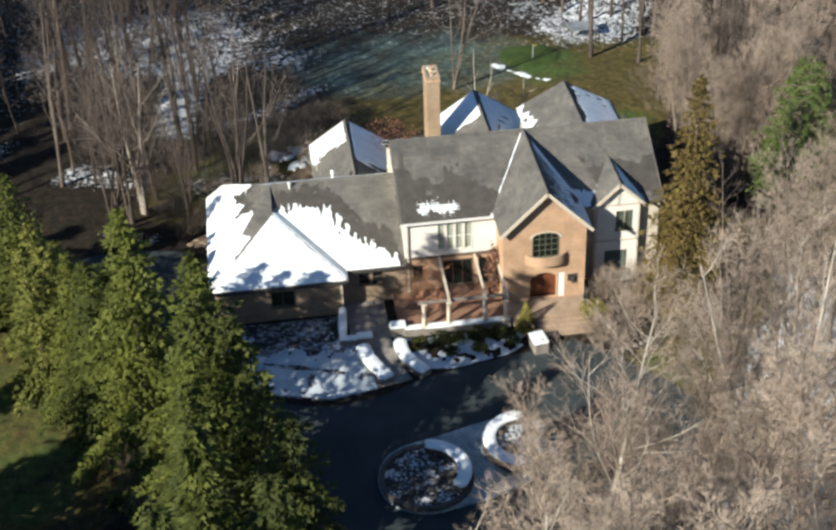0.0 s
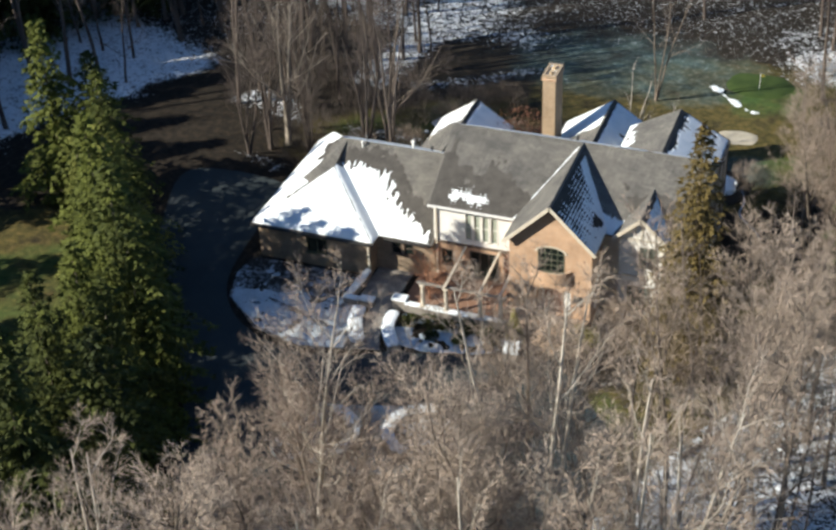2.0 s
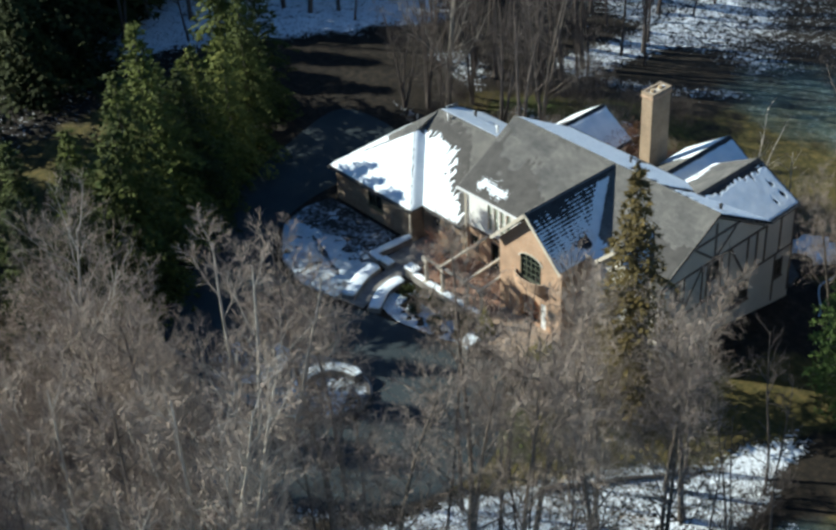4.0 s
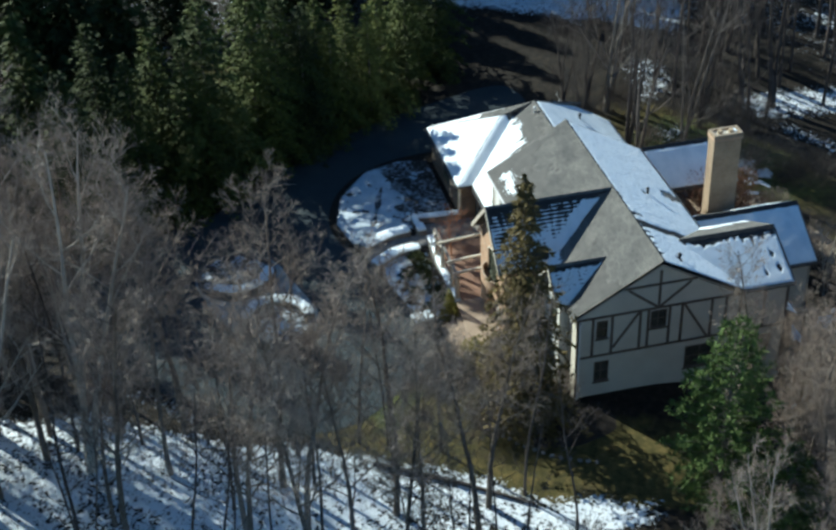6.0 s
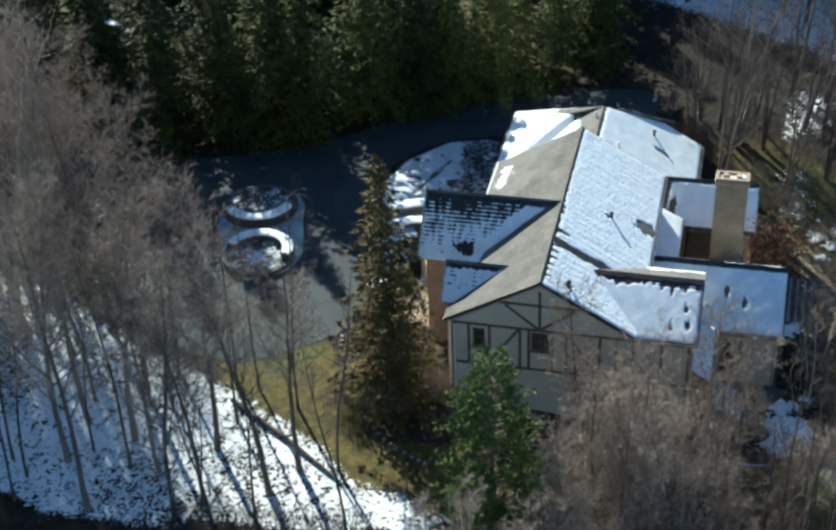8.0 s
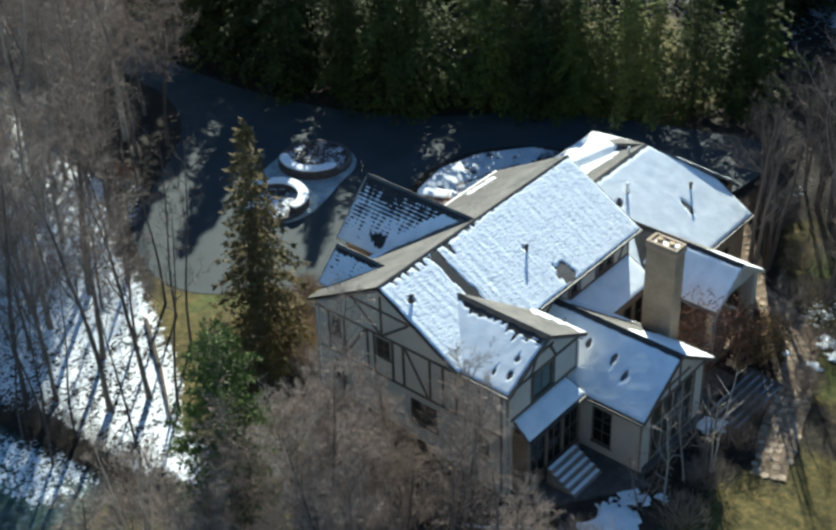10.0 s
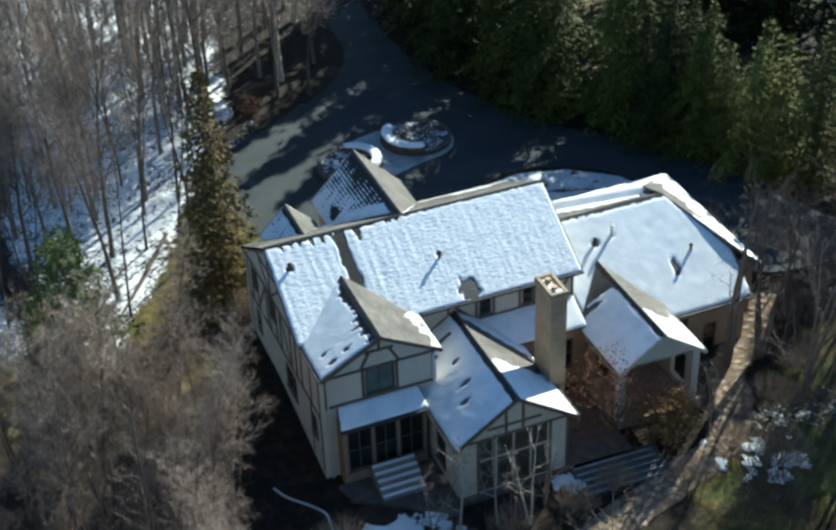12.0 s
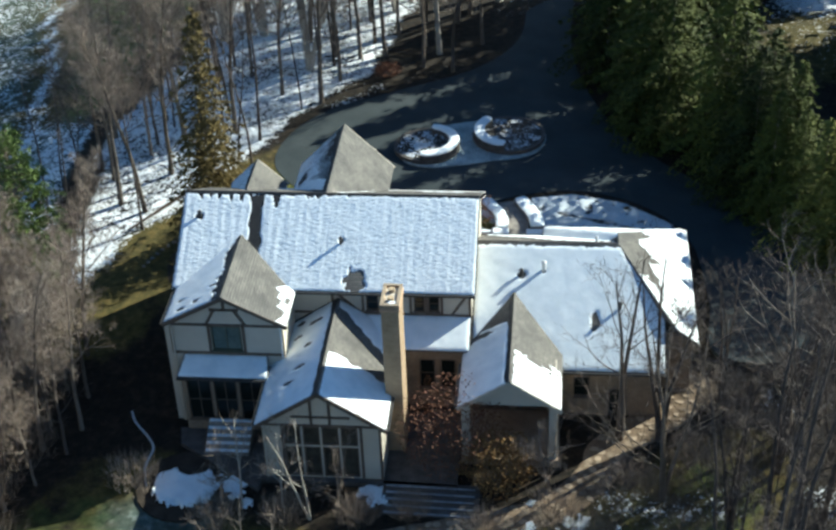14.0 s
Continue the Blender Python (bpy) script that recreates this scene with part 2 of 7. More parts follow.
PANE_GREEN = noisy("dim_green_glass", (0.075, 0.105, 0.095), (0.15, 0.19, 0.175), 0.8, 6, 0.2, 0.02, 0.005)
PANE_DIM = noisy("dim_brown_glass", (0.030, 0.028, 0.022), (0.10, 0.092, 0.072), 1.2, 8, 0.15, 0.02, 0.005)
BLIND = noisy("pale_blind_behind_glass", (0.20, 0.23, 0.18), (0.42, 0.44, 0.36), 1.0, 20, 0.25, 0.05, 0.005)
DOOR_WOOD = noisy("red_brown_wood", (0.10, 0.035, 0.018), (0.20, 0.075, 0.035), 2, 18, 0.5, 0.2, 0.01, (6, 6, 0.6))
STONE = noisy("grey_stone", (0.14, 0.125, 0.11), (0.33, 0.30, 0.26), 1.6, 9, 0.9, 0.6, 0.04)
PAVER = noisy("tan_paving", (0.26, 0.19, 0.13), (0.42, 0.32, 0.23), 1.2, 10, 0.9, 0.4, 0.02)
PAVER_RED = noisy("red_brown_paving", (0.17, 0.095, 0.06), (0.30, 0.18, 0.12), 1.4, 12, 0.9, 0.4, 0.02)
ASPHALT = noisy("asphalt", (0.022, 0.031, 0.034), (0.050, 0.060, 0.062), 0.35, 14, 0.85, 0.25, 0.01)
BARK = noisy("grey_brown_bark", (0.085, 0.068, 0.052), (0.27, 0.22, 0.175), 1.2, 14, 0.95, 0.6, 0.03, (1, 1, 0.3), 0.25)
BARK_MID = noisy("mid_grey_bark", (0.15, 0.125, 0.10), (0.38, 0.33, 0.27), 1.0, 9, 0.9, 0.4, 0.02, (1, 1, 0.4), 0.1)
BARK_PALE = noisy("pale_bark", (0.30, 0.26, 0.21), (0.58, 0.53, 0.45), 1.0, 9, 0.9, 0.4, 0.02, (1, 1, 0.4), 0.1)
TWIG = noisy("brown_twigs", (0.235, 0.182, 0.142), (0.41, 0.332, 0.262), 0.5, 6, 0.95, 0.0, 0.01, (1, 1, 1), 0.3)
# Two darker copies of the brown twigs, mostly for far and rear trees.
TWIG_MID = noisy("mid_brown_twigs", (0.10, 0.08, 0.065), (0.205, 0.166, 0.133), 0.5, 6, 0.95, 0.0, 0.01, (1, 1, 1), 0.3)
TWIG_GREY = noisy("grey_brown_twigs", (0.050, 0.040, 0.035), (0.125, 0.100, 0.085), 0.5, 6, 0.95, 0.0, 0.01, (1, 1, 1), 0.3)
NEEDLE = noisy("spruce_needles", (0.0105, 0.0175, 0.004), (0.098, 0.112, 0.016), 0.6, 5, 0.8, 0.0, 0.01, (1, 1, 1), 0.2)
# Lighter copy of the spruce needles, with sunlight put into the colour.
NEEDLE_SUNLIT = noisy("spruce_needles_sunlit", (0.050, 0.062, 0.010), (0.20, 0.20, 0.042), 0.6, 5, 0.85, 0.0, 0.01, (1, 1, 1), 0.2)
NEEDLE_GOLD = noisy("olive_brown_needles", (0.045, 0.036, 0.011), (0.165, 0.118, 0.036), 0.6, 5, 0.85, 0.0, 0.01)
PINE = noisy("pine_needles", (0.042, 0.074, 0.015), (0.125, 0.165, 0.040), 0.6, 5, 0.8, 0.0, 0.01)
RED_LEAF = noisy("russet_leaves", (0.10, 0.045, 0.027), (0.21, 0.105, 0.065), 0.8, 6, 0.9, 0.0, 0.01)
GOLD_LEAF = noisy("golden_brown_leaves", (0.10, 0.055, 0.02), (0.27, 0.16, 0.06), 0.8, 6, 0.9, 0.0, 0.01)
ORANGE_TWIG = noisy("orange_twigs", (0.26, 0.12, 0.065), (0.50, 0.27, 0.16), 0.8, 6, 0.9, 0.0, 0.01)
SHRUB_YELLOW = noisy("yellow_green_leaves", (0.13, 0.12, 0.02), (0.28, 0.25, 0.05), 1.5, 8, 0.85, 0.0, 0.01)
def patchy_mat(name, at, soft, scale, fine):
    """Mulch under broken thin snow."""
    m, nt, b = base_mat(name, 0.9)
    n, l = nt.nodes, nt.links
    tc = n.new("ShaderNodeTexCoord")
    outs = []
    for sc in (scale, fine):
        x = n.new("ShaderNodeTexNoise")
        x.inputs["Scale"].default_value = sc
        x.inputs["Detail"].default_value = 8
        x.inputs["Roughness"].default_value = 0.68
        l.new(tc.outputs["Object"], x.inputs[0])
        outs.append(x.outputs[0])
    s = n.new("ShaderNodeMath")
    s.operation = "ADD"
    l.new(outs[0], s.inputs[0])
    l.new(outs[1], s.inputs[1])
    r = n.new("ShaderNodeValToRGB")
    ramp_set(r, [(0.0, (0.016, 0.014, 0.012)), (max(0.0, at - soft), (0.045, 0.040, 0.034)), (at + soft, (0.66, 0.69, 0.72)), (1.0, (0.82, 0.84, 0.86))])
    h = n.new("ShaderNodeMath")
    h.operation = "MULTIPLY"
    h.inputs[1].default_value = 0.5
    l.new(s.outputs[0], h.inputs[0])
    l.new(h.outputs[0], r.inputs[0])
    l.new(r.outputs[0], b.inputs["Base Color"])
    bp = n.new("ShaderNodeBump")
    bp.inputs["Strength"].default_value = 0.8
    bp.inputs["Distance"].default_value = 0.1
    l.new(h.outputs[0], bp.inputs["Height"])
    l.new(bp.outputs[0], b.inputs["Normal"])
    return m


BED_SPECK = patchy_mat("mulch_speckled_with_snow", 0.54, 0.035, 1.1, 5.0)
BED_PATCH = patchy_mat("mulch_under_broken_snow", 0.57, 0.09, 0.45, 3.0)
SAND = noisy("pale_sand", (0.36, 0.32, 0.24), (0.52, 0.47, 0.37), 1.2, 12, 0.95, 0.4, 0.03)
TURF = noisy("short_green_turf", (0.022, 0.044, 0.009), (0.062, 0.092, 0.020), 0.8, 9, 0.9, 0.3, 0.02)
MULCH = noisy("dark_mulch", (0.020, 0.016, 0.012), (0.065, 0.050, 0.036), 1.3, 9, 0.95, 0.6, 0.04)
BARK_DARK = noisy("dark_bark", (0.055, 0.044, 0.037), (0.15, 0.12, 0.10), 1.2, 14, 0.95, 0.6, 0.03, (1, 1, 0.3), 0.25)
STONE_DARK = noisy("dark_stone", (0.05, 0.045, 0.04), (0.14, 0.125, 0.11), 1.6, 9, 0.9, 0.6, 0.04)
FLAG = noisy("brown_flagstone", (0.19, 0.145, 0.10), (0.38, 0.295, 0.205), 0.9, 9, 0.9, 0.5, 0.03, (1, 1, 1), 0.35)
DIRT = noisy("brown_path_bed", (0.09, 0.064, 0.042), (0.24, 0.175, 0.115), 1.0, 8, 0.95, 0.5, 0.04)


# ---- building helpers ----
def mesh_from(name, verts, faces, mat):
    me = bpy.data.meshes.new(name)
    me.from_pydata(verts, [], faces)
    me.materials.append(mat)
    me.update()
    return me


def part(name, bm, mat, parent=None, label=""):
    """Links a bmesh as one mesh object, under its thing or part."""
    me = bpy.data.meshes.new(name)
    bmesh.ops.recalc_face_normals(bm, faces=bm.faces)
    bm.to_mesh(me)
    bm.free()
    me.materials.append(mat)
    ob = new(name, me)
    if parent:
        ob.parent = parent
    if label:
        ob["label"] = label
    return ob


def thing(name, label, category, loc=(0, 0, 0), group="", kind=""):
    ob = new(name)
    ob.location = loc
    ob.empty_display_size = 0.2
    return tagged(ob, label, category, group, kind)


def add_box(bm, x0, x1, y0, y1, z0, z1, bevel=0.0, m=None):
    vs = [bm.verts.new(p) for p in ((x0, y0, z0), (x1, y0, z0), (x1, y1, z0), (x0, y1, z0), (x0, y0, z1), (x1, y0, z1), (x1, y1, z1), (x0, y1, z1))]
    fs = [bm.faces.new([vs[i] for i in q]) for q in ((3, 2, 1, 0), (4, 5, 6, 7), (0, 1, 5, 4), (1, 2, 6, 5), (2, 3, 7, 6), (3, 0, 4, 7))]
    if bevel:
        es = list({e for f in fs for e in f.edges})
        r = bmesh.ops.bevel(bm, geom=es, offset=bevel, segments=1, affect="EDGES")
        vs = list({v for v in vs if v.is_valid} | set(r["verts"]))
    if m is not None:
        bmesh.ops.transform(bm, matrix=m, verts=vs)
    return vs


def box_part(name, b, mat, parent=None, label="", bevel=0.0, m=None):
    bm = bmesh.new()
    add_box(bm, *b, bevel=bevel, m=m)
    return part(name, bm, mat, parent, label)


def prism(bm, pts, depth):
    """Polygon in space, pushed along the vector depth."""
    d = Vector(depth)
    lo = [bm.verts.new(Vector(p)) for p in pts]
    hi = [bm.verts.new(Vector(p) + d) for p in pts]
    bm.faces.new(lo)
    bm.faces.new(hi[::-1])
    k = len(pts)
    for i in range(k):
        bm.faces.new((lo[i], lo[(i + 1) % k], hi[(i + 1) % k], hi[i]))


def slab(name, pts, mat, parent, thick=0.2, label=""):
    """A roof plane: its upper polygon with thickness below."""
    bm = bmesh.new()
    n = (Vector(pts[1]) - Vector(pts[0])).cross(Vector(pts[2]) - Vector(pts[0])).normalized()
    if n.z < 0:
        n = -n
    prism(bm, pts, -n * thick)
    return part(name, bm, mat, parent, label)


def beam(name, a, c, w, d, up, mat, parent, label=""):
    """A board from a to c: w wide across up, d thick along up."""
    a, c, up = Vector(a), Vector(c), Vector(up).normalized()
    along = (c - a).normalized()
    side = along.cross(up).normalized()
    bm = bmesh.new()
    h = side * (w / 2)
    prism(bm, [a - h, c - h, c + h, a + h], up * d)
    return part(name, bm, mat, parent, label)


class Face:
    """A wall's own frame: u along it, z up, outwards along its normal."""

    def __init__(self, ox, oy, ux, uy):
        self.o, self.u = Vector((ox, oy, 0)), Vector((ux, uy, 0))
        self.n = Vector((uy, -ux, 0))

    def p(self, u, z, out=0.0):
        return self.o + self.u * u + Vector((0, 0, z)) + self.n * out

    def box(self, bm, u0, u1, z0, z1, o0, o1):
        prism(bm, [self.p(u0, z0, o0), self.p(u1, z0, o0), self.p(u1, z1, o0), self.p(u0, z1, o0)], self.n * (o1 - o0))


def wall(face, length, z0, z1, openings, mat, parent, thick=0.3, gable=None, label="", name="wall"):
    """A wall with real openings (u0, u1, z0, z1); gable: (u of the peak, height of the peak) over it."""
    bm = bmesh.new()
    us = sorted({0.0, length, *[v for o in openings for v in o[:2]]})
    zs = sorted({z0, z1, *[v for o in openings for v in o[2:4]]})
    for i in range(len(us) - 1):
        for j in range(len(zs) - 1):
            cu, cz = (us[i] + us[i + 1]) / 2, (zs[j] + zs[j + 1]) / 2
            if any(o[0] < cu < o[1] and o[2] < cz < o[3] for o in openings):
                continue
            face.box(bm, us[i], us[i + 1], zs[j], zs[j + 1], -thick, 0)
    if gable:
        prism(bm, [face.p(0, z1, -thick), face.p(length, z1, -thick), face.p(gable[0], gable[1], -thick)], face.n * thick)
    bmesh.ops.remove_doubles(bm, verts=bm.verts, dist=0.0005)
    return part(name, bm, mat, parent, label)


def window(face, u0, u1, z0, z1, parent, cols=2, rows=2, frame_mat=None, pane_mat=None, sill=True):
    """Casement set in an opening: frame, bars, panes, sill."""
    fm = frame_mat or TRIM
    bm = bmesh.new()
    f = 0.07
    for b in ((u0, u1, z0, z0 + f), (u0, u1, z1 - f, z1), (u0, u0 + f, z0, z1), (u1 - f, u1, z0, z1)):
        face.box(bm, *b, -0.14, 0.03)
    fr = part("window", bm, fm, parent)
    for i in range(cols):
        for j in range(rows):
            a, c = u0 + f + (u1 - u0 - 2 * f) * i / cols, u0 + f + (u1 - u0 - 2 * f) * (i + 1) / cols
            e, g = z0 + f + (z1 - z0 - 2 * f) * j / rows, z0 + f + (z1 - z0 - 2 * f) * (j + 1) / rows
            bm = bmesh.new()
            face.box(bm, a + 0.02, c - 0.02, e + 0.02, g - 0.02, -0.10, -0.08)
            part("pane", bm, pane_mat or GLASS, fr)
    for i in range(1, cols):
        a = u0 + f + (u1 - u0 - 2 * f) * i / cols
        bm = bmesh.new()
        face.box(bm, a - 0.025, a + 0.025, z0 + f, z1 - f, -0.12, -0.04)
        part("glazing_bar", bm, fm, fr)
    for j in range(1, rows):
        e = z0 + f + (z1 - z0 - 2 * f) * j / rows
        bm = bmesh.new()
        face.box(bm, u0 + f, u1 - f, e - 0.025, e + 0.025, -0.115, -0.045)
        part("glazing_bar", bm, fm, fr)
    if sill:
        bm = bmesh.new()
        face.box(bm, u0 - 0.08, u1 + 0.08, z0 - 0.08, z0 - 0.002, -0.05, 0.10)
        part("sill", bm, fm, fr)
    return fr


def smooth(a, b, x):
    t = min(1.0, max(0.0, (x - a) / (b - a)))
    return t * t * (3 - 2 * t)


def nz(x, y, s=1.0, k=0.0):
    return noise.noise((x * s + k, y * s - k, k * 0.7))


def fbm(x, y, s=1.0, k=0.0):
    return nz(x, y, s, k) + 0.5 * nz(x, y, s * 2.1, k + 7) + 0.25 * nz(x, y, s * 4.3, k + 19)


def snow_sheet(o, u, v, poly, cover, name, label, step=0.16, depth=0.07, mat=None, lift=0.0, relief=None, streak=0.0):
    """Snow lying on a plane: o its origin, u and v its unit axes, poly its outline in them; cover(a, b) above 0 where snow lies."""
    o, u, v = Vector(o), Vector(u).normalized(), Vector(v).normalized()
    n = u.cross(v).normalized()
    if n.z < 0:
        n = -n
    k = len(poly)
    area = sum(poly[i][0] * poly[(i + 1) % k][1] - poly[(i + 1) % k][0] * poly[i][1] for i in range(k))
    sg = 1 if area > 0 else -1
    edges = []
    for i in range(k):
        (ax, ay), (bx, by) = poly[i], poly[(i + 1) % k]
        le = math.hypot(bx - ax, by - ay)
        edges.append((ax, ay, -(by - ay) / le * sg, (bx - ax) / le * sg))
    a0, a1 = min(p[0] for p in poly), max(p[0] for p in poly)
    b0, b1 = min(p[1] for p in poly), max(p[1] for p in poly)
    na, nb = int((a1 - a0) / step) + 2, int((b1 - b0) / step) + 2
    verts, idx, keep, faces = [], {}, {}, []
    for i in range(na + 1):
        for j in range(nb + 1):
            a, b = a0 + (i - 0.5) * step, b0 + (j - 0.5) * step
            d = min((a - ax) * nx + (b - ay) * ny for ax, ay, nx, ny in edges)
            d += 0.05 * nz(a, b, 2.0, 3)
            f = min(d, cover(a, b) + (streak * (nz(a, b * 0.22, 3.3, 7) + 0.7 * nz(a, b * 0.3, 7.1, 2)) if streak else 0)) if d > -0.3 else d
            keep[i, j] = f
            h = depth * smooth(-0.02, 0.14, f) * (1 + 0.25 * nz(a, b, 1.3, 5)) - 0.02 * (f <= -0.02)
            if relief and f > 0.1:
                h += relief(a, b)
            idx[i, j] = len(verts)
            verts.append(o + u * a + v * b + n * (h + lift))
    for i in range(na):
        for j in range(nb):
            q = ((i, j), (i + 1, j), (i + 1, j + 1), (i, j + 1))
            if sum(keep[c] > 0 for c in q) >= 1 and min(keep[c] for c in q) > -1.2 * step:
                faces.append([idx[c] for c in q])
    # pull the rim in to where the cover ends
    for (i, j), f in keep.items():
        if f > 0:
            continue
        acc, cnt = Vector(), 0
        for di in (-1, 0, 1):
            for dj in (-1, 0, 1):
                g = keep.get((i + di, j + dj), -1)
                if g > 0:
                    t = min(0.85, -f / (g - f))
                    acc += verts[idx[i, j]].lerp(o + u * (a0 + (i + di - 0.5) * step) + v * (b0 + (j + dj - 0.5) * step) + n * lift, t)
                    cnt += 1
        if cnt:
            verts[idx[i, j]] = acc / cnt - n * 0.01
    used = sorted({c for f in faces for c in f})
    if not used:
        return None
    re = {c: i for i, c in enumerate(used)}
    me = mesh_from(name, [verts[c] for c in used], [[re[c] for c in f] for f in faces], mat or SNOW)
    me.polygons.foreach_set("use_smooth", [True] * len(me.polygons))
    return tagged(new(name, me), label, "snow", kind="stuff")


# ---- ground ----
def gz(x, y):
    """Height of the ground: level before the house, falling away behind it and to the east."""
    z = -1.5 * smooth(-1, 11, y) * smooth(-36, -22, x) - 0.9 * smooth(12, 45, y)
    z -= 0.7 * smooth(9, 22, x) * (1 - 0.6 * smooth(5, 20, y))
    far = smooth(22, 60, math.hypot(x + 8, y + 4))
    return z + far * 0.7 * fbm(x, y, 0.05, 2) + 0.05 * fbm(x, y, 0.5, 4) * smooth(24, 34, math.hypot(x + 8, (y + 12) * 0.9))


def seg_dist(x, y, pts):
    best = 1e9
    for (ax, ay), (bx, by) in zip(pts, pts[1:]):
        dx, dy = bx - ax, by - ay
        t = max(0, min(1, ((x - ax) * dx + (y - ay) * dy) / (dx * dx + dy * dy)))
        best = min(best, math.hypot(x - ax - t * dx, y - ay - t * dy))
    return best


STRIP = [(27, 22), (25.5, 8), (23.5, -3), (20, -13), (16.5, -23), (13, -33), (9, -45), (7, -70)]
SNOW_W = [(-3, -64), (0.9, -44), (1.8, -36), (5.8, -29.7), (9.8, -21.5), (12.8, -15.6), (16.6, -10.2), (18.6, -4.5), (19.5, -2.0)]
BANK = [(17, -64), (18.5, -48), (21.5, -34), (23.5, -27), (23.3, -21.5), (22.7, -16.5), (22.3, -11.5), (21.6, -6), (20.2, -2.0)]


def x_on(pts, y):
    """Where a line that runs north crosses y."""
    for (ax, ay), (bx, by) in zip(pts, pts[1:]):
        if ay <= y <= by:
            return ax + (bx - ax) * (y - ay) / (by - ay)
    return pts[0][0] if y < pts[0][1] else pts[-1][0]


def cover_snow(x, y):
    """How much old snow lies: thick under the eastern woods, patchy elsewhere in the woods, little on lawns."""
    wob = 0.7 * fbm(x, y, 0.3, 5)
    s = 0.63 * smooth(-0.6, 0.8, x - x_on(SNOW_W, y) + wob) * smooth(-0.2, 0.6, x_on(BANK, y) - x + 0.5 * wob) * smooth(-1.5, -4.5, y) * smooth(-88, -60, y + 10 * fbm(x, y, 0.12, 7))
    s *= 1 - 0.16 * smooth(0.1, 0.5, fbm(x, y, 0.2, 12))
    s = max(s, 0.33 * smooth(34, 52, math.hypot(x + 6, y + 4)) * smooth(30, 22, x))
    s = max(s, 0.52 * (1 - smooth(4, 12, math.hypot(x - 16, y - 44) + 4 * fbm(x, y, 0.16, 6))), 0.5 * (1 - smooth(6, 14, math.hypot((x + 28) * 0.7, y - 42) + 4 * fbm(x, y, 0.16, 9))))
    s = max(s, 0.56 * (1 - smooth(1.0, 4.0, seg_dist(x, y, [(-26.5, 25), (-25.5, 34), (-26, 47)]))))
    s = max(s, 0.52 * (1 - smooth(0.6, 2.4, seg_dist(x, y, [(-34.5, 17.0), (-31, 16.6)]))), 0.50 * (1 - smooth(0.4, 2.0, seg_dist(x, y, [(-36, 15.6), (-29.5, 14.9)]))))
    s = max(s, 0.46 * (1 - smooth(0.5, 2.6, seg_dist(x, y, [(-24.5, 15.2), (-21, 15.8), (-18, 15.2)]))), 0.42 * (1 - smooth(0.5, 2.2, seg_dist(x, y, [(-23, 25), (-17, 28.4), (-12.6, 32.4)]))))
    s = max(s, 0.62 * (1 - smooth(0.3, 1.3, seg_dist(x, y, SHORE))), 0.56 * smooth(0.8, 1.8, x - x_on(BANK, y)) * smooth(7.5, 4.5, x - x_on(BANK, y)) * smooth(-31, -26, y) * smooth(-8, -12, y))
    s = max(s, 0.40 * beyond_shore(x, y, 0.5, 2.0))
    s = max(s, 0.48 * (1 - smooth(0.3, 1.4, seg_dist(x, y, [(4.5, -29.6), (1.5, -33.2), (-3.0, -34.4), (-7.5, -35.6)]))) * smooth(-0.45, 0.3, nz(x, y, 0.45, 8)))
    s = max(s, 0.44 * (1 - smooth(0.3, 1.5, seg_dist(x, y, [(-31.5, 7.2), (-27.5, 6.4)]))))
    s = max(s, 0.66 * (1 - smooth(1.5, 6, math.hypot((x + 38) * 0.8, y + 51))))
    d = -0.833 * (x + 49) + 0.555 * (y - 6) + 1.5 * fbm(x, y, 0.25, 9)
    s = max(s, 0.64 * smooth(-1, 2.5, d) * smooth(-95, -80, x) * (1 - smooth(24, 30, y + 0.5 * (x + 48))))
    return s


SHORE = [(33.4, -56), (34.6, -47), (31.2, -37), (30.6, -29.3), (30.2, -23.4), (31.0, -19), (33.5, -14)]


def beyond_shore(x, y, near, full):
    """The open ground east of the shore line, fading out unevenly into the surrounding woods floor."""
    wob = 9 * fbm(x, y, 0.06, 3)
    return smooth(near, full, x - x_on(SHORE, y)) * smooth(-82, -56, y + wob) * smooth(14, -10, y + wob) * smooth(62, 30, x - x_on(SHORE, y) + wob)


def cover_grass(x, y):
    """Mown lawns, olive and tan in winter."""
    g = 0.62 * (1 - smooth(3, 6, seg_dist(x, y, [(7, -19), (10.5, -15), (14.5, -9), (16.8, 0)])))
    g = max(g, 0.66 * (1 - smooth(9, 16, math.hypot((x - 8) * 0.6, y - 29))))
    g = max(g, 0.64 * beyond_shore(x, y, -1.5, 0.5), 0.60 * smooth(1.5, 3.0, x - x_on(BANK, y)) * smooth(-70, -55, y) * smooth(4, -2, y) * smooth(68, 34, x - x_on(BANK, y) + 9 * fbm(x, y, 0.06, 3)))
    g = max(g, 0.64 * (1 - smooth(6, 13, math.hypot((x + 38) * 0.7, (y + 16) * 0.7))))
    g = max(g, 0.60 * (1 - smooth(3, 7, seg_dist(x, y, [(-25, 13), (-20.5, 17.5), (-14, 21)]))))
    return max(g, 0.6 * (1 - smooth(3, 8, math.hypot(x - 11, y - 17))), 0.62 * (1 - smooth(4, 9, math.hypot(x + 38, (y + 42) * 0.8))))


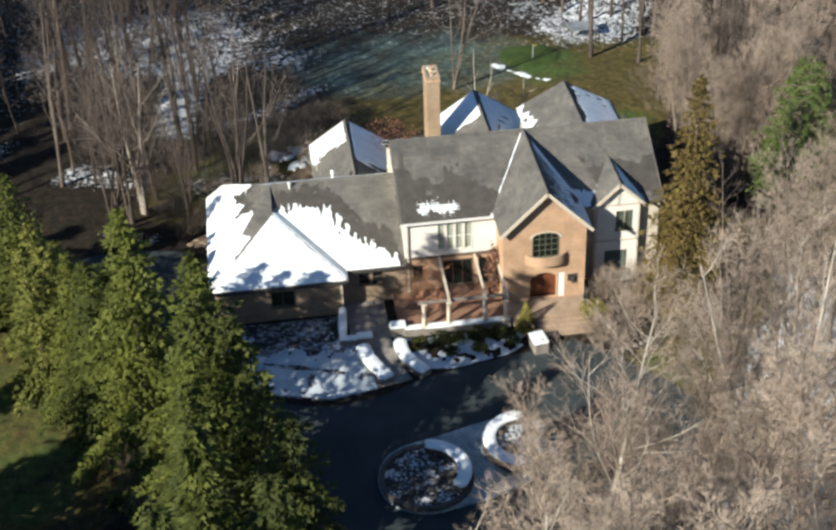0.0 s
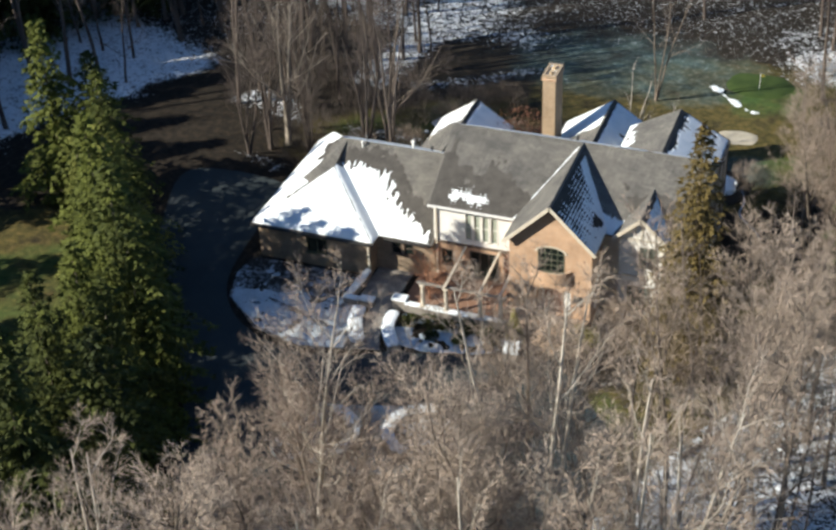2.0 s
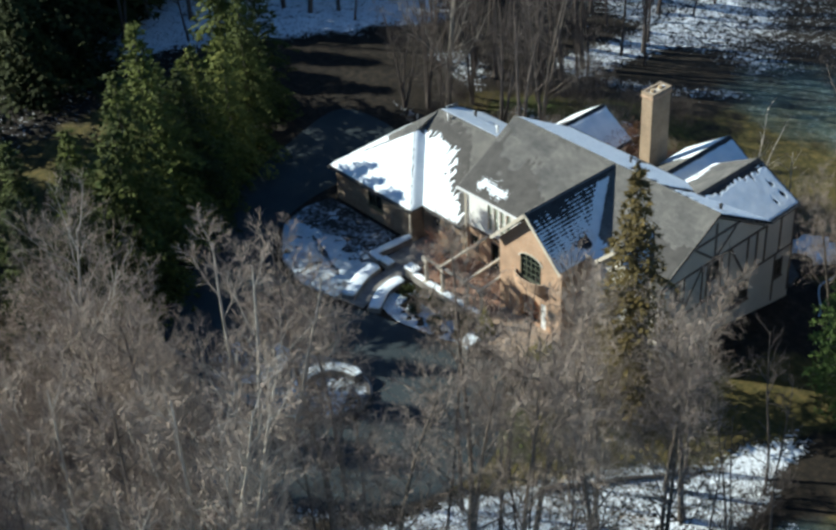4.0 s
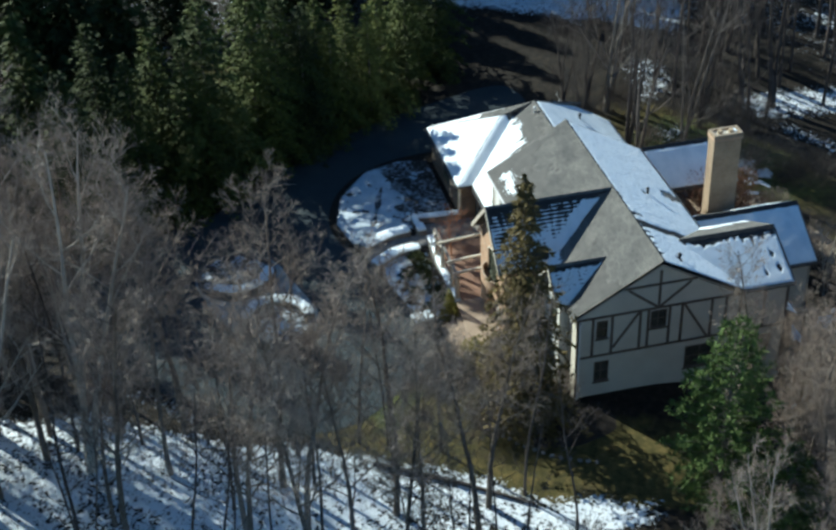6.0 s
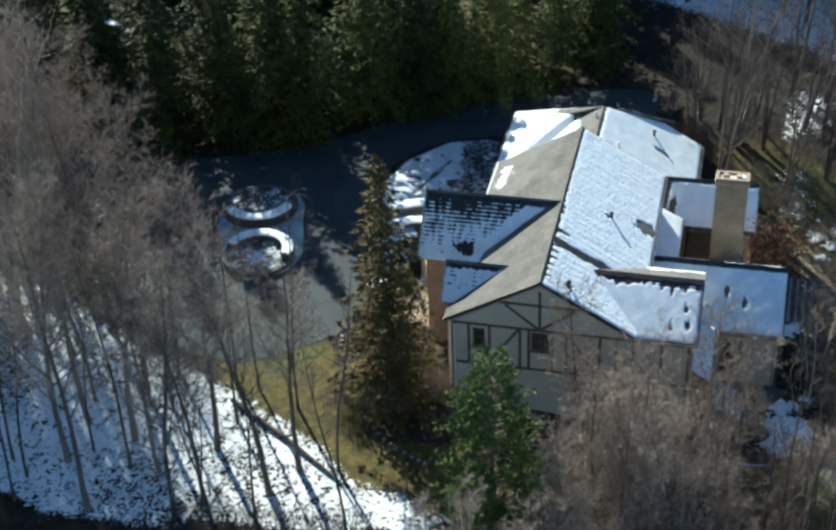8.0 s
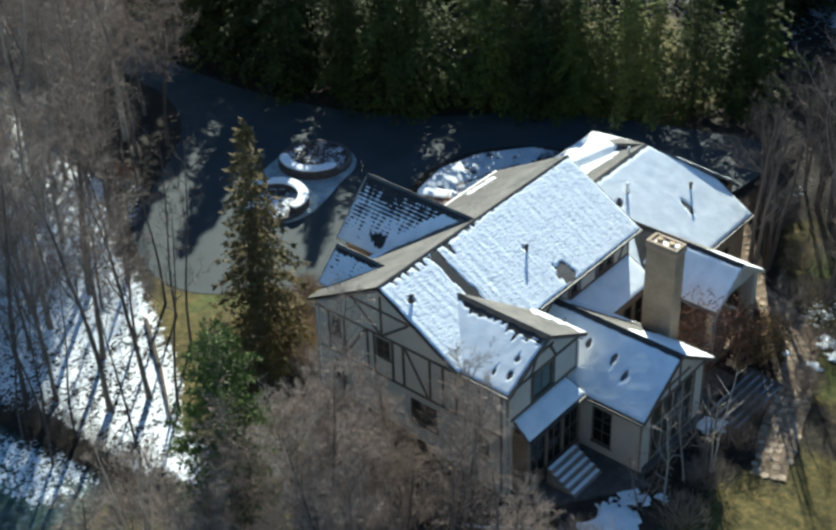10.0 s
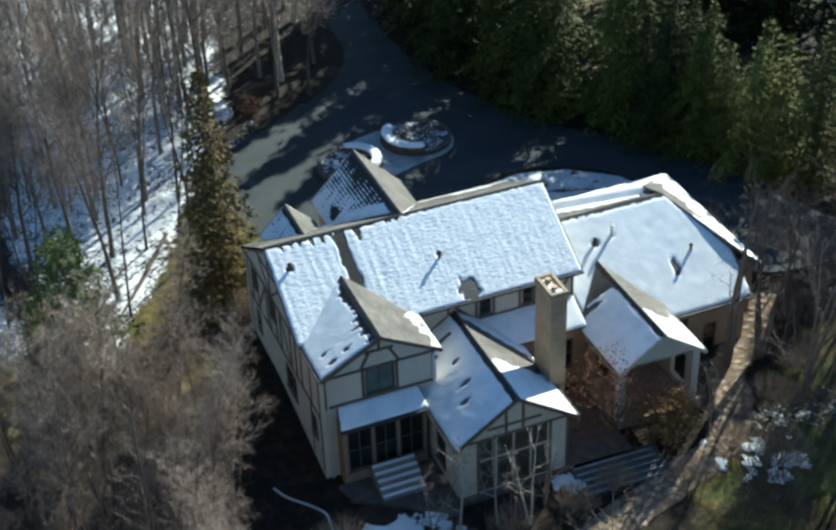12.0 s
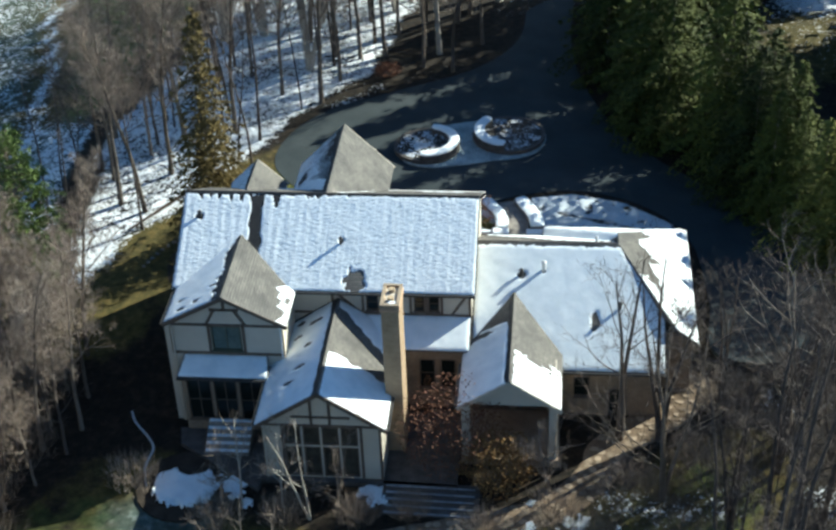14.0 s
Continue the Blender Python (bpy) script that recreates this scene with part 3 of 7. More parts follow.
def cover_green(x, y):
    g = 0.62 * (1 - smooth(2, 6, math.hypot(x - 9.5, (y - 33) * 0.8)))
    lane = smooth(1.5, 3.5, x - x_on(BANK, y)) * smooth(0.5, 2.5, x_on(SHORE, y) - x) * smooth(-75, -58, y) * smooth(-6, -16, y)
    g = max(g, 0.60 * lane * (0.75 + 0.25 * smooth(-26, -32, y)), 0.44 * (1 - smooth(1, 4, math.hypot((x - 6.5) * 0.7, y + 17))), 0.5 * (1 - smooth(2, 5, math.hypot(x - 13.5, y - 19.5))), 0.5 * (1 - smooth(2, 6, seg_dist(x, y, [(-24, 14.5), (-20.5, 18), (-14, 21.5)]))) * 0.86)
    return max(g, 0.45 * (1 - smooth(5, 10, math.hypot(x + 37, (y + 17) * 0.8))))


def cover_frost(x, y):
    f = 0.56 * (1 - smooth(4, 12, math.hypot((x + 4) * 0.6, y - 36)))
    lane = smooth(0.8, 2.5, x - x_on(BANK, y)) * smooth(0.0, 2.0, x_on(SHORE, y) - x) * smooth(-33, -26, y) * smooth(-5, -11, y)
    f = max(f, 0.5 * beyond_shore(x, y, 0.5, 2.0))
    return max(f, 0.66 * lane, 0.6 * (1 - smooth(1.5, 4.0, math.hypot((x - 9) * 0.7, y - 18.4))))


def build_ground():
    def axis(lim, fine, step, outer):
        a = [-outer, -outer * 0.6, -outer * 0.35, -lim * 1.5]
        a += list(np.arange(-lim, lim + 0.01, step))
        return a + [lim * 1.5, outer * 0.35, outer * 0.6, outer]
    xs = axis(84, 0, 1.2, 1500)
    ys = axis(84, 0, 1.2, 1500)
    verts = [(x, y, gz(x, y)) for y in ys for x in xs]
    w = len(xs)
    faces = [(j * w + i, j * w + i + 1, (j + 1) * w + i + 1, (j + 1) * w + i) for j in range(len(ys) - 1) for i in range(w - 1)]
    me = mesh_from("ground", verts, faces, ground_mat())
    for nm, fn in (("snow", cover_snow), ("grass", cover_grass), ("green", cover_green), ("frost", cover_frost)):
        at = me.attributes.new(nm, "FLOAT", "POINT")
        at.data.foreach_set("value", [fn(v[0], v[1]) for v in verts])
    me.polygons.foreach_set("use_smooth", [True] * len(me.polygons))
    tagged(new("ground", me), "leaf-littered woodland ground with patchy old snow", "ground", kind="structure")


build_ground()


def curve_through(pts, closed=True, n=8):
    out, k = [], len(pts)
    for i in range(k if closed else k - 1):
        p0, p1, p2, p3 = (Vector((*pts[j % k if closed else max(0, min(k - 1, j))], 0)) for j in (i - 1, i, i + 1, i + 2))
        for s in range(n):
            t = s / n
            q = 0.5 * (2 * p1 + (p2 - p0) * t + (2 * p0 - 5 * p1 + 4 * p2 - p3) * t * t + (3 * p1 - p0 - 3 * p2 + p3) * t ** 3)
            out.append((q.x, q.y))
    if not closed:
        out.append(tuple(pts[-1]))
    return out


def flat_slab(name, outline, z0, z1, mat, label, category, kind="structure", parent=None):
    bm = bmesh.new()
    hi = [bm.verts.new((x, y, z1)) for x, y in outline]
    lo = [bm.verts.new((x, y, z0)) for x, y in outline]
    for a, c, d in tessellate_polygon([[Vector((x, y, 0)) for x, y in outline]]):
        bm.faces.new((hi[a], hi[c], hi[d]))
    k = len(outline)
    for i in range(k):
        bm.faces.new((hi[i], lo[i], lo[(i + 1) % k], hi[(i + 1) % k]))
    return tagged(part(name, bm, mat, parent), label, category, kind=kind)


DRIVE = [(-34, 3), (-32.5, -5), (-28, -15), (-22, -22), (-18.5, -28), (-16.3, -35), (-15.4, -42), (-15.6, -52), (-16.2, -64), (-19, -140), (-15, -140), (-12, -64), (-11.2, -52), (-10.6, -43),
         (-7, -37), (-1, -33), (4.5, -29.5), (7.5, -25), (8, -20), (5, -15.8), (1.5, -12.6), (-1, -13.2), (-3.1, -13.6), (-7.1, -14.5), (-9.2, -15),
         (-10.5, -15.6), (-12, -16.3), (-15.7, -16.9), (-19.6, -15.7), (-22.5, -13.2), (-24.2, -9.5), (-24.8, -3), (-25.2, 3)]
flat_slab("road", curve_through(DRIVE), -0.6, 0.03, ASPHALT, "dark asphalt driveway looping round a planted island", "driveway")

# ---- the house ----
house = thing("house", "large tan brick and half-timbered house with snow-covered shingle roofs", "house")
K = 0.576          # pitch of the main roof
RZ, RY = 10.0, 5.95
EZ = RZ - K * RY


def gable_roof_x(x0, x1, y, zr, run_s, run_n, k, parent):
    """Two planes about a ridge along x."""
    slab("roof", [(x0, y - run_s, zr - k * run_s), (x1, y - run_s, zr - k * run_s), (x1, y, zr), (x0, y, zr)], SHINGLE, parent)
    slab("roof", [(x1, y + run_n, zr - k * run_n), (x0, y + run_n, zr - k * run_n), (x0, y, zr), (x1, y, zr)], SHINGLE, parent)


def gable_roof_y(x, y0, y1, zr, run_w, run_e, k, parent):
    """Two planes about a ridge along y."""
    slab("roof", [(x - run_w, y1, zr - k * run_w), (x - run_w, y0, zr - k * run_w), (x, y0, zr), (x, y1, zr)], SHINGLE, parent)
    slab("roof", [(x + run_e, y0, zr - k * run_e), (x + run_e, y1, zr - k * run_e), (x, y1, zr), (x, y0, zr)], SHINGLE, parent)


def verge(face_n, apex, ends, parent, mat=None, w=0.24):
    """Sloping boards under the edge of a gable roof."""
    for e in ends:
        a, c = Vector(apex), Vector(e)
        dz = Vector((0, 0, -0.14))
        beam("bargeboard", a + dz, c + dz, w, 0.05, face_n, mat or TRIM, parent)


# main block
gable_roof_x(-9.5, 9.5, 0, RZ, RY, RY, K, house)
E_WALL = Face(9.3, -5.5, 0, 1)
E_OPEN = [(1.35, 2.1, 4.6, 6.0), (5.0, 6.1, 4.7, 6.1), (1.3, 2.3, 1.1, 2.75), (7.6, 9.7, 0.9, 2.7), (12.6, 13.6, 1.0, 2.6)]
wall(E_WALL, 14.6, -2.4, 6.35, E_OPEN, STUCCO, house, label="cream stucco gable wall with dark timbers")
bm = bmesh.new()
prism(bm, [(9.0, -5.5, 6.352), (9.0, 5.5, 6.352), (9.0, 0, 9.55)], (0.3, 0, 0))
part("wall", bm, STUCCO, house)
for o in E_OPEN:
    window(E_WALL, *o, house, 2 if o[1] - o[0] > 0.9 else 1, 2, TIMBER, PANE_DIM)
E_BEAMS = [((0.1, 6.3), (11.0, 6.3)), ((0.1, 3.25), (14.5, 3.25)), ((0.08, -0.8), (0.08, 6.3)), ((2.4, 3.25), (2.4, 6.3)), ((1.1, 3.25), (1.1, 6.3)),
           ((4.3, 3.25), (4.3, 6.3)), ((2.5, 3.7), (4.2, 6.2)), ((4.85, 3.25), (4.85, 6.3)), ((6.3, 3.25), (6.3, 6.3)), ((7.15, 3.25), (7.15, 6.3)), ((7.3, 6.2), (9.0, 3.35)),
           ((9.2, 3.25), (9.2, 6.3)), ((10.2, 3.25), (10.2, 6.3)), ((11.2, 3.25), (11.2, 6.3)), ((12.9, 3.25), (12.9, 6.3)), ((14.5, -0.8), (14.5, 6.3)),
           ((5.5, 6.3), (5.5, 9.2)), ((5.4, 6.4), (3.4, 8.0)), ((5.6, 6.4), (7.6, 8.0)), ((12.6, -0.8), (12.6, 3.25)), ((3.0, 8.15), (8.0, 8.15))]
for (u0, z0), (u1, z1) in E_BEAMS:
    beam("timber", E_WALL.p(u0, z0), E_WALL.p(u1, z1), 0.17, 0.05, E_WALL.n, TIMBER, house)
verge((1, 0, 0), (9.45, 0, RZ), [(9.45, -RY, EZ), (9.45, RY, EZ)], house)
W_WALL = Face(-9.2, 4.99, 0, -1)
wall(W_WALL, 10.18, -1.0, 6.35, [], STUCCO, house, gable=(4.99, 9.5))
verge((-1, 0, 0), (-9.45, 0, RZ), [(-9.45, -RY, EZ), (-9.45, RY, EZ)], house, WHITE_PAINT)

# front wall, upper storey rendered white with a row of casements, lower storey in brick
S_WALL = Face(-9.2, -5.5, 1, 0)
S_UP = [(2.35 + 0.64 * i, 2.93 + 0.64 * i, 3.75, 6.05) for i in range(4)]
wall(S_WALL, 6.6, 3.3, 6.45, S_UP, STUCCO_WHITE, house, label="white rendered upper wall")
for o in S_UP:
    window(S_WALL, *o, house, 1, 2, STUCCO_WHITE, BLIND, False)
S_LOW = [(2.7, 4.9, 0.65, 2.9), (0.5, 1.4, 1.4, 2.7), (5.3, 6.2, 0.65, 2.85)]
wall(S_WALL, 6.6, -0.5, 3.3, S_LOW, BRICK, house, label="tan brick ground-floor wall")
for o in S_LOW:
    window(S_WALL, *o, house, 3 if o[1] - o[0] > 2 else 1, 1, TIMBER)
beam("timber", S_WALL.p(0, 3.3), S_WALL.p(6.6, 3.3), 0.22, 0.08, S_WALL.n, TIMBER, house)
beam("gutter", S_WALL.p(-0.3, EZ - 0.06, 0.42), S_WALL.p(6.4, EZ - 0.06, 0.42), 0.14, 0.12, (0, -1, 0), WHITE_PAINT, house)
S_EAST = Face(3.2, -5.5, 1, 0)
wall(S_EAST, 5.79, -0.5, 6.45, [], STUCCO, house)

# front gable
FX, FZ, FH = 0.34, 10.0, 3.28
gable_roof_y(FX, -8.95, -0.3, FZ, FH, FH, 1.0, house)
FG = Face(-2.6, -8.4, 1, 0)
wall(FG, 5.88, -0.5, 6.55, [(2.05, 3.95, 4.35, 6.4), (1.95, 3.9, 0.8, 3.0), (3.95, 4.45, 0.8, 2.9)], BRICK, house, gable=(2.94, 9.55), label="warm tan brick gable wall")
wall(Face(-2.6, -5.51, 0, -1), 2.58, -0.5, 6.6, [(0.7, 1.7, 0.8, 2.9)], BRICK, house)
wall(Face(3.28, -8.09, 0, 1), 2.58, -0.5, 6.6, [], BRICK, house)
verge((0, -1, 0), (FX, -8.92, FZ), [(FX - FH, -8.92, FZ - FH), (FX + FH, -8.92, FZ - FH)], house)
window(FG, 2.05, 3.95, 4.35, 6.4, house, 4, 4, FRAME_OLIVE)
bm = bmesh.new()
for i in range(12):
    a0, a1 = math.pi * i / 12, math.pi * (i + 1) / 12
    q = []
    for a, r in ((a0, 1.0), (a1, 1.0), (a1, 1.16), (a0, 1.16)):
        q.append(FG.p(3.0 + r * math.cos(a), 5.95 + r * 0.48 * math.sin(a), 0.0))
    prism(bm, q, FG.n * 0.05)
part("arch_trim", bm, TRIM, house)
bm = bmesh.new()
for sg in (0, 1):
    pts = [FG.p(2.05 if sg == 0 else 3.95, 6.42, 0.012)]
    for i in range(7):
        a = math.pi / 2 + (math.pi / 2) * i / 6
        cu = 0.98 * math.cos(a)
        pts.append(FG.p(3.0 + (cu if sg == 0 else -cu), 5.95 + 0.46 * math.sin(a), 0.012))
    prism(bm, pts, FG.n * 0.02)
part("arch_spandrel", bm, BRICK, house)
bm = bmesh.new()
for sg in (0, 1):
    pts = [FG.p(1.94 if sg == 0 else 3.91, 3.01, -0.002)]
    for i in range(7):
        a = math.pi / 2 + (math.pi / 2) * i / 6
        cu = 0.985 * math.cos(a)
        pts.append(FG.p(2.925 + (cu if sg == 0 else -cu), 2.35 + 0.65 * math.sin(a), -0.002))
    prism(bm, pts, FG.n * -0.29)
part("arch_spandrel", bm, BRICK, house)
for u in (1.8, 3.9):
    bm = bmesh.new()
    FG.box(bm, u, u + 0.14 if u < 3 else u + 0.04, 0.8, 3.0, -0.6, -0.301)
    part("door_reveal", bm, BRICK, house)
# curved balcony below the arched window
bm = bmesh.new()
ring = [FG.p(3.0 + 1.45 * math.cos(math.pi * i / 16), 0, 0.7 * math.sin(math.pi * i / 16)) for i in range(17)]
prism(bm, [p + Vector((0, 0, 3.95)) for p in ring], (0, 0, 0.16))
part("balcony", bm, BRICK, house)
for i in range(16):
    bm = bmesh.new()
    a, c = ring[i], ring[i + 1]
    prism(bm, [a + Vector((0, 0, 4.11)), c + Vector((0, 0, 4.11)), c + Vector((0, 0, 4.72)), a + Vector((0, 0, 4.72))], (FG.p(3.0, 0) - (a + c) / 2).normalized() * 0.12)
    part("balcony_panel", bm, BRICK, house)
# double arched front door with white side light
door = box_part("door", (FG.p(1.95, 0).x, FG.p(2.9, 0).x, -7.96, -7.88, 0.82, 2.98), DOOR_WOOD, house, "red-brown wooden double door")
box_part("door_leaf", (FG.p(2.93, 0).x, FG.p(3.9, 0).x, -7.96, -7.88, 0.82, 2.98), DOOR_WOOD, door)
for u in (2.8, 3.03):
    box_part("handle", (FG.p(u, 0).x - 0.02, FG.p(u, 0).x + 0.02, -8.02, -7.96, 1.7, 2.0), TRIM_DARK, door)
for u in (2.2, 2.55, 3.2, 3.55):
    for z in (1.0, 2.0):
        box_part("door_panel", (FG.p(u, 0).x - 0.13, FG.p(u, 0).x + 0.13, -7.985, -7.96, z, z + 0.75), DOOR_WOOD, door, bevel=0.01)
box_part("side_panel", (FG.p(3.97, 0).x, FG.p(4.43, 0).x, -8.36, -8.2, 0.82, 2.88), WHITE_PAINT, house, "white side panel beside the front door")
box_part("plaque", (FG.p(5.0, 0).x - 0.35, FG.p(5.0, 0).x + 0.35, -8.44, -8.4, 2.1, 2.7), TRIM_DARK, house, bevel=0.01)
bm = bmesh.new()
add_box(bm, 2.3, 2.55, -8.6, -8.4, 2.0, 2.45, 0.03)
part("wall_lantern", bm, TRIM_DARK, house)

# small rendered gable beside it
DX, DZ, DH = 6.09, 8.58, 1.95
gable_roof_y(DX, -6.45, -2.0, DZ, DH, DH, 0.95, house)
DM = Face(4.5, -6.05, 1, 0)
D_OPEN = [(1.5, 2.05, 4.5, 6.05), (2.12, 2.67, 4.5, 6.05), (0.8, 2.4, 1.0, 2.7)]
wall(DM, 3.2, -0.5, 6.75, D_OPEN, STUCCO_WHITE, house, gable=(1.6, 8.25), label="white rendered bay")
for o in D_OPEN:
    window(DM, *o, house, 2, 3, FRAME_OLIVE, PANE_GREEN)
wall(Face(4.5, -5.51, 0, -1), 0.23, -0.5, 6.75, [], STUCCO_WHITE, house)
wall(Face(7.7, -5.74, 0, 1), 0.23, -0.5, 6.75, [], STUCCO_WHITE, house)
for (u0, z0), (u1, z1) in (((0, 6.6), (3.2, 6.6)), ((0, 3.6), (3.2, 3.6)), ((1.6, 6.6), (1.6, 8.1)), ((0.06, 0), (0.06, 6.6)), ((3.14, 0), (3.14, 6.6))):
    beam("timber", DM.p(u0, z0), DM.p(u1, z1), 0.15, 0.05, DM.n, STUCCO, house)
verge((0, -1, 0), (DX, -6.42, DZ), [(DX - DH, -6.42, DZ - 0.95 * DH), (DX + DH, -6.42, DZ - 0.95 * DH)], house, TRIM)

# rear gable with timbers
AX, AZ, AH = 5.46, 8.5, 3.82
AK = 0.54
gable_roof_y(AX, 1.5, 9.5, AZ, AH, AH, AK, house)
A_WALL = Face(8.99, 9.1, -1, 0)
A_OPEN = [(2.55, 4.4, 4.2, 6.05), (0.8, 2.2, 0.4, 2.4), (3.0, 5.6, 0.2, 2.5)]
wall(A_WALL, 7.0, -2.6, 6.3, A_OPEN, STUCCO, house, gable=(3.5, 8.15), label="cream stucco rear gable with dark timbers")
for i, o in enumerate(A_OPEN):
    window(A_WALL, *o, house, 2, 1 if i == 0 else 2, FRAME_OLIVE if i == 0 else TIMBER, PANE_GREEN if i == 0 else PANE_DIM)
for (u0, z0), (u1, z1) in (((0, 6.15), (7, 6.15)), ((0, 4.0), (7, 4.0)), ((0.08, 4), (0.08, 6.2)), ((6.92, 4), (6.92, 6.2)), ((2.4, 4), (2.4, 6.2)), ((4.55, 4), (4.55, 6.2)),
                           ((3.5, 7.2), (3.5, 8.0)), ((2.3, 6.2), (2.9, 7.3)), ((4.7, 6.2), (4.1, 7.3)), ((2.6, 7.3), (4.4, 7.3))):
    beam("timber", A_WALL.p(u0, z0), A_WALL.p(u1, z1), 0.18, 0.05, A_WALL.n, TIMBER, house)
verge((0, 1, 0), (AX, 9.47, AZ), [(AX - AH, 9.47, AZ - AK * AH), (AX + AH, 9.47, AZ - AK * AH)], house, TIMBER)
wall(Face(1.99, 8.79, 0, -1), 3.48, -2.6, 6.3, [], STUCCO, house)
# low bay roof beneath the rear gable
slab("roof", [(8.6, 10.45, 3.1), (2.9, 10.45, 3.1), (3.1, 9.05, 3.85), (8.3, 9.05, 3.85)], SHINGLE, house, 0.15)
BAY = Face(8.4, 10.2, -1, 0)
B_OPEN = [(0.25, 1.8, -0.4, 2.7), (1.95, 3.4, -0.4, 2.7), (3.55, 5.1, -0.4, 2.7)]
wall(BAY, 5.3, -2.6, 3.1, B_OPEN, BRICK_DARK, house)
for o in B_OPEN:
    window(BAY, *o, house, 2, 2, TIMBER)
wall(Face(8.4, 9.11, 0, 1), 0.78, -2.6, 3.1, [], BRICK_DARK, house)
wall(Face(3.1, 9.89, 0, -1), 0.78, -2.6, 3.1, [], BRICK_DARK, house)

# rear wall of the main block
N_WALL = Face(2.0, 5.3, -1, 0)
N_OPEN = [(7.6, 8.3, 4.75, 5.95), (8.5, 9.2, 4.75, 5.95), (4.6, 5.4, 4.75, 5.95)]
wall(N_WALL, 11.2, -2.4, 6.4, N_OPEN, STUCCO, house)
for o in N_OPEN:
    window(N_WALL, *o, house, 1, 2, TIMBER)
for (u0, z0), (u1, z1) in (((0, 6.25), (11.2, 6.25)), ((0, 4.5), (11.2, 4.5)), ((7.4, 4.5), (7.4, 6.3)), ((8.4, 4.5), (8.4, 6.3)), ((9.35, 4.5), (9.35, 6.3)),
                           ((10.0, 4.6), (11.0, 6.2)), ((11.1, 4.5), (11.1, 6.3)), ((4.4, 4.5), (4.4, 6.3)), ((5.6, 4.5), (5.6, 6.3)), ((2.5, 4.5), (2.5, 6.3)), ((2.6, 6.2), (4.2, 4.6))):
    beam("timber", N_WALL.p(u0, z0), N_WALL.p(u1, z1), 0.16, 0.05, N_WALL.n, TIMBER, house)
# lean-to along it
slab("roof", [(-4.0, 7.5, 3.35), (-9.2, 7.5, 3.35), (-9.2, 5.2, 4.5), (-0.6, 5.2, 4.5), (-0.6, 7.5, 3.35)], SHINGLE, house, 0.15)
L_WALL = Face(-4.4, 7.2, -1, 0)
L_OPEN = [(1.6, 2.6, 0.2, 2.5), (2.9, 3.9, 0.2, 2.5)]
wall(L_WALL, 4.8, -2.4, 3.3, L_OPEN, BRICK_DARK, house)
for o in L_OPEN:
    window(L_WALL, *o, house, 1, 2, TIMBER)

# great room wing
BX, BZ, BH, BK = -0.85, 5.66, 3.95, 0.67
gable_roof_y(BX, 5.3, 14.65, BZ, BH, BH, BK, house)
B_WALL = Face(2.7, 14.2, -1, 0)
B_OPEN2 = [(1.3 + 1.13 * i, 2.3 + 1.13 * i, z, z + h) for i in range(4) for z, h in ((-1.1, 2.3), (1.35, 1.4))]
wall(B_WALL, 7.1, -2.8, 2.95, B_OPEN2, STUCCO, house, gable=(3.55, 5.3), label="cream stucco gable end with tall windows")
for o in B_OPEN2:
    window(B_WALL, *o, house, 1, 1, TIMBER, PANE_DIM, False)
for (u0, z0), (u1, z1) in (((0, 2.85), (7.1, 2.85)), ((1.2, -2), (1.2, 2.9)), ((5.9, -2), (5.9, 2.9)), ((0.08, -2), (0.08, 2.9)), ((7.02, -2), (7.02, 2.9)), ((3.0, 2.9), (3.0, 4.9)), ((4.1, 2.9), (4.1, 4.9)), ((1.8, 3.5), (5.3, 3.5))):
    beam("timber", B_WALL.p(u0, z0), B_WALL.p(u1, z1), 0.16, 0.05, B_WALL.n, TIMBER, house)
wall(Face(2.7, 5.31, 0, 1), 8.57, -2.8, 2.95, [(5.5, 6.9, -0.5, 2.2)], STUCCO, house)
window(Face(2.7, 5.31, 0, 1), 5.5, 6.9, -0.5, 2.2, house, 2, 3, TIMBER)
wall(Face(-4.4, 13.89, 0, -1), 8.57, -2.8, 2.95, [], STUCCO, house)
verge((0, 1, 0), (BX, 14.62, BZ), [(BX - BH, 14.62, BZ - BK * BH), (BX + BH, 14.62, BZ - BK * BH)], house, TIMBER)

# chimney
bm = bmesh.new()
add_box(bm, -5.45, -4.4, 9.5, 11.6, -2.4, 9.35, 0.02)
ch = part("chimney", bm, BRICK_CHIM, house, "tall tan brick chimney")
box_part("corbel", (-5.53, -4.32, 9.42, 11.68, 9.35, 9.55), BRICK, ch, bevel=0.03)
for b in ((-5.5, -4.35, 9.45, 9.68), (-5.5, -4.35, 11.42, 11.65), (-5.5, -5.28, 9.681, 11.419), (-4.57, -4.35, 9.681, 11.419)):
    box_part("rim", (*b, 9.55, 9.83), BRICK_CHIM, ch, bevel=0.02)
box_part("cap_slab", (-5.279, -4.571, 9.682, 11.418, 9.5, 9.7), TRIM, ch)
for y in (10.1, 10.95):
    bm = bmesh.new()
    bmesh.ops.create_cone(bm, cap_ends=True, segments=14, radius1=0.2, radius2=0.18, depth=0.3, matrix=Matrix.Translation((-4.92, y, 9.78)))
    part("flue", bm, BRICK_YELLOW, ch)
bm = bmesh.new()
add_box(bm, -5.27, -4.8, 11.1, 11.41, 9.7, 9.78, 0.03)
part("snow_cap", bm, SNOW, ch, "small heap of snow")

# covered porch wing
CX, CZ, CH, CK = -11.8, 5.17, 3.1, 0.68
gable_roof_y(CX, 1.5, 12.45, CZ, CH, CH, CK, house)
bm = bmesh.new()
prism(bm, [(-14.6, 12.0, 3.25), (-9.0, 12.0, 3.25), (-11.8, 12.0, 4.95)], (0, -0.2, 0))
part("gable_panel", bm, STUCCO, house)
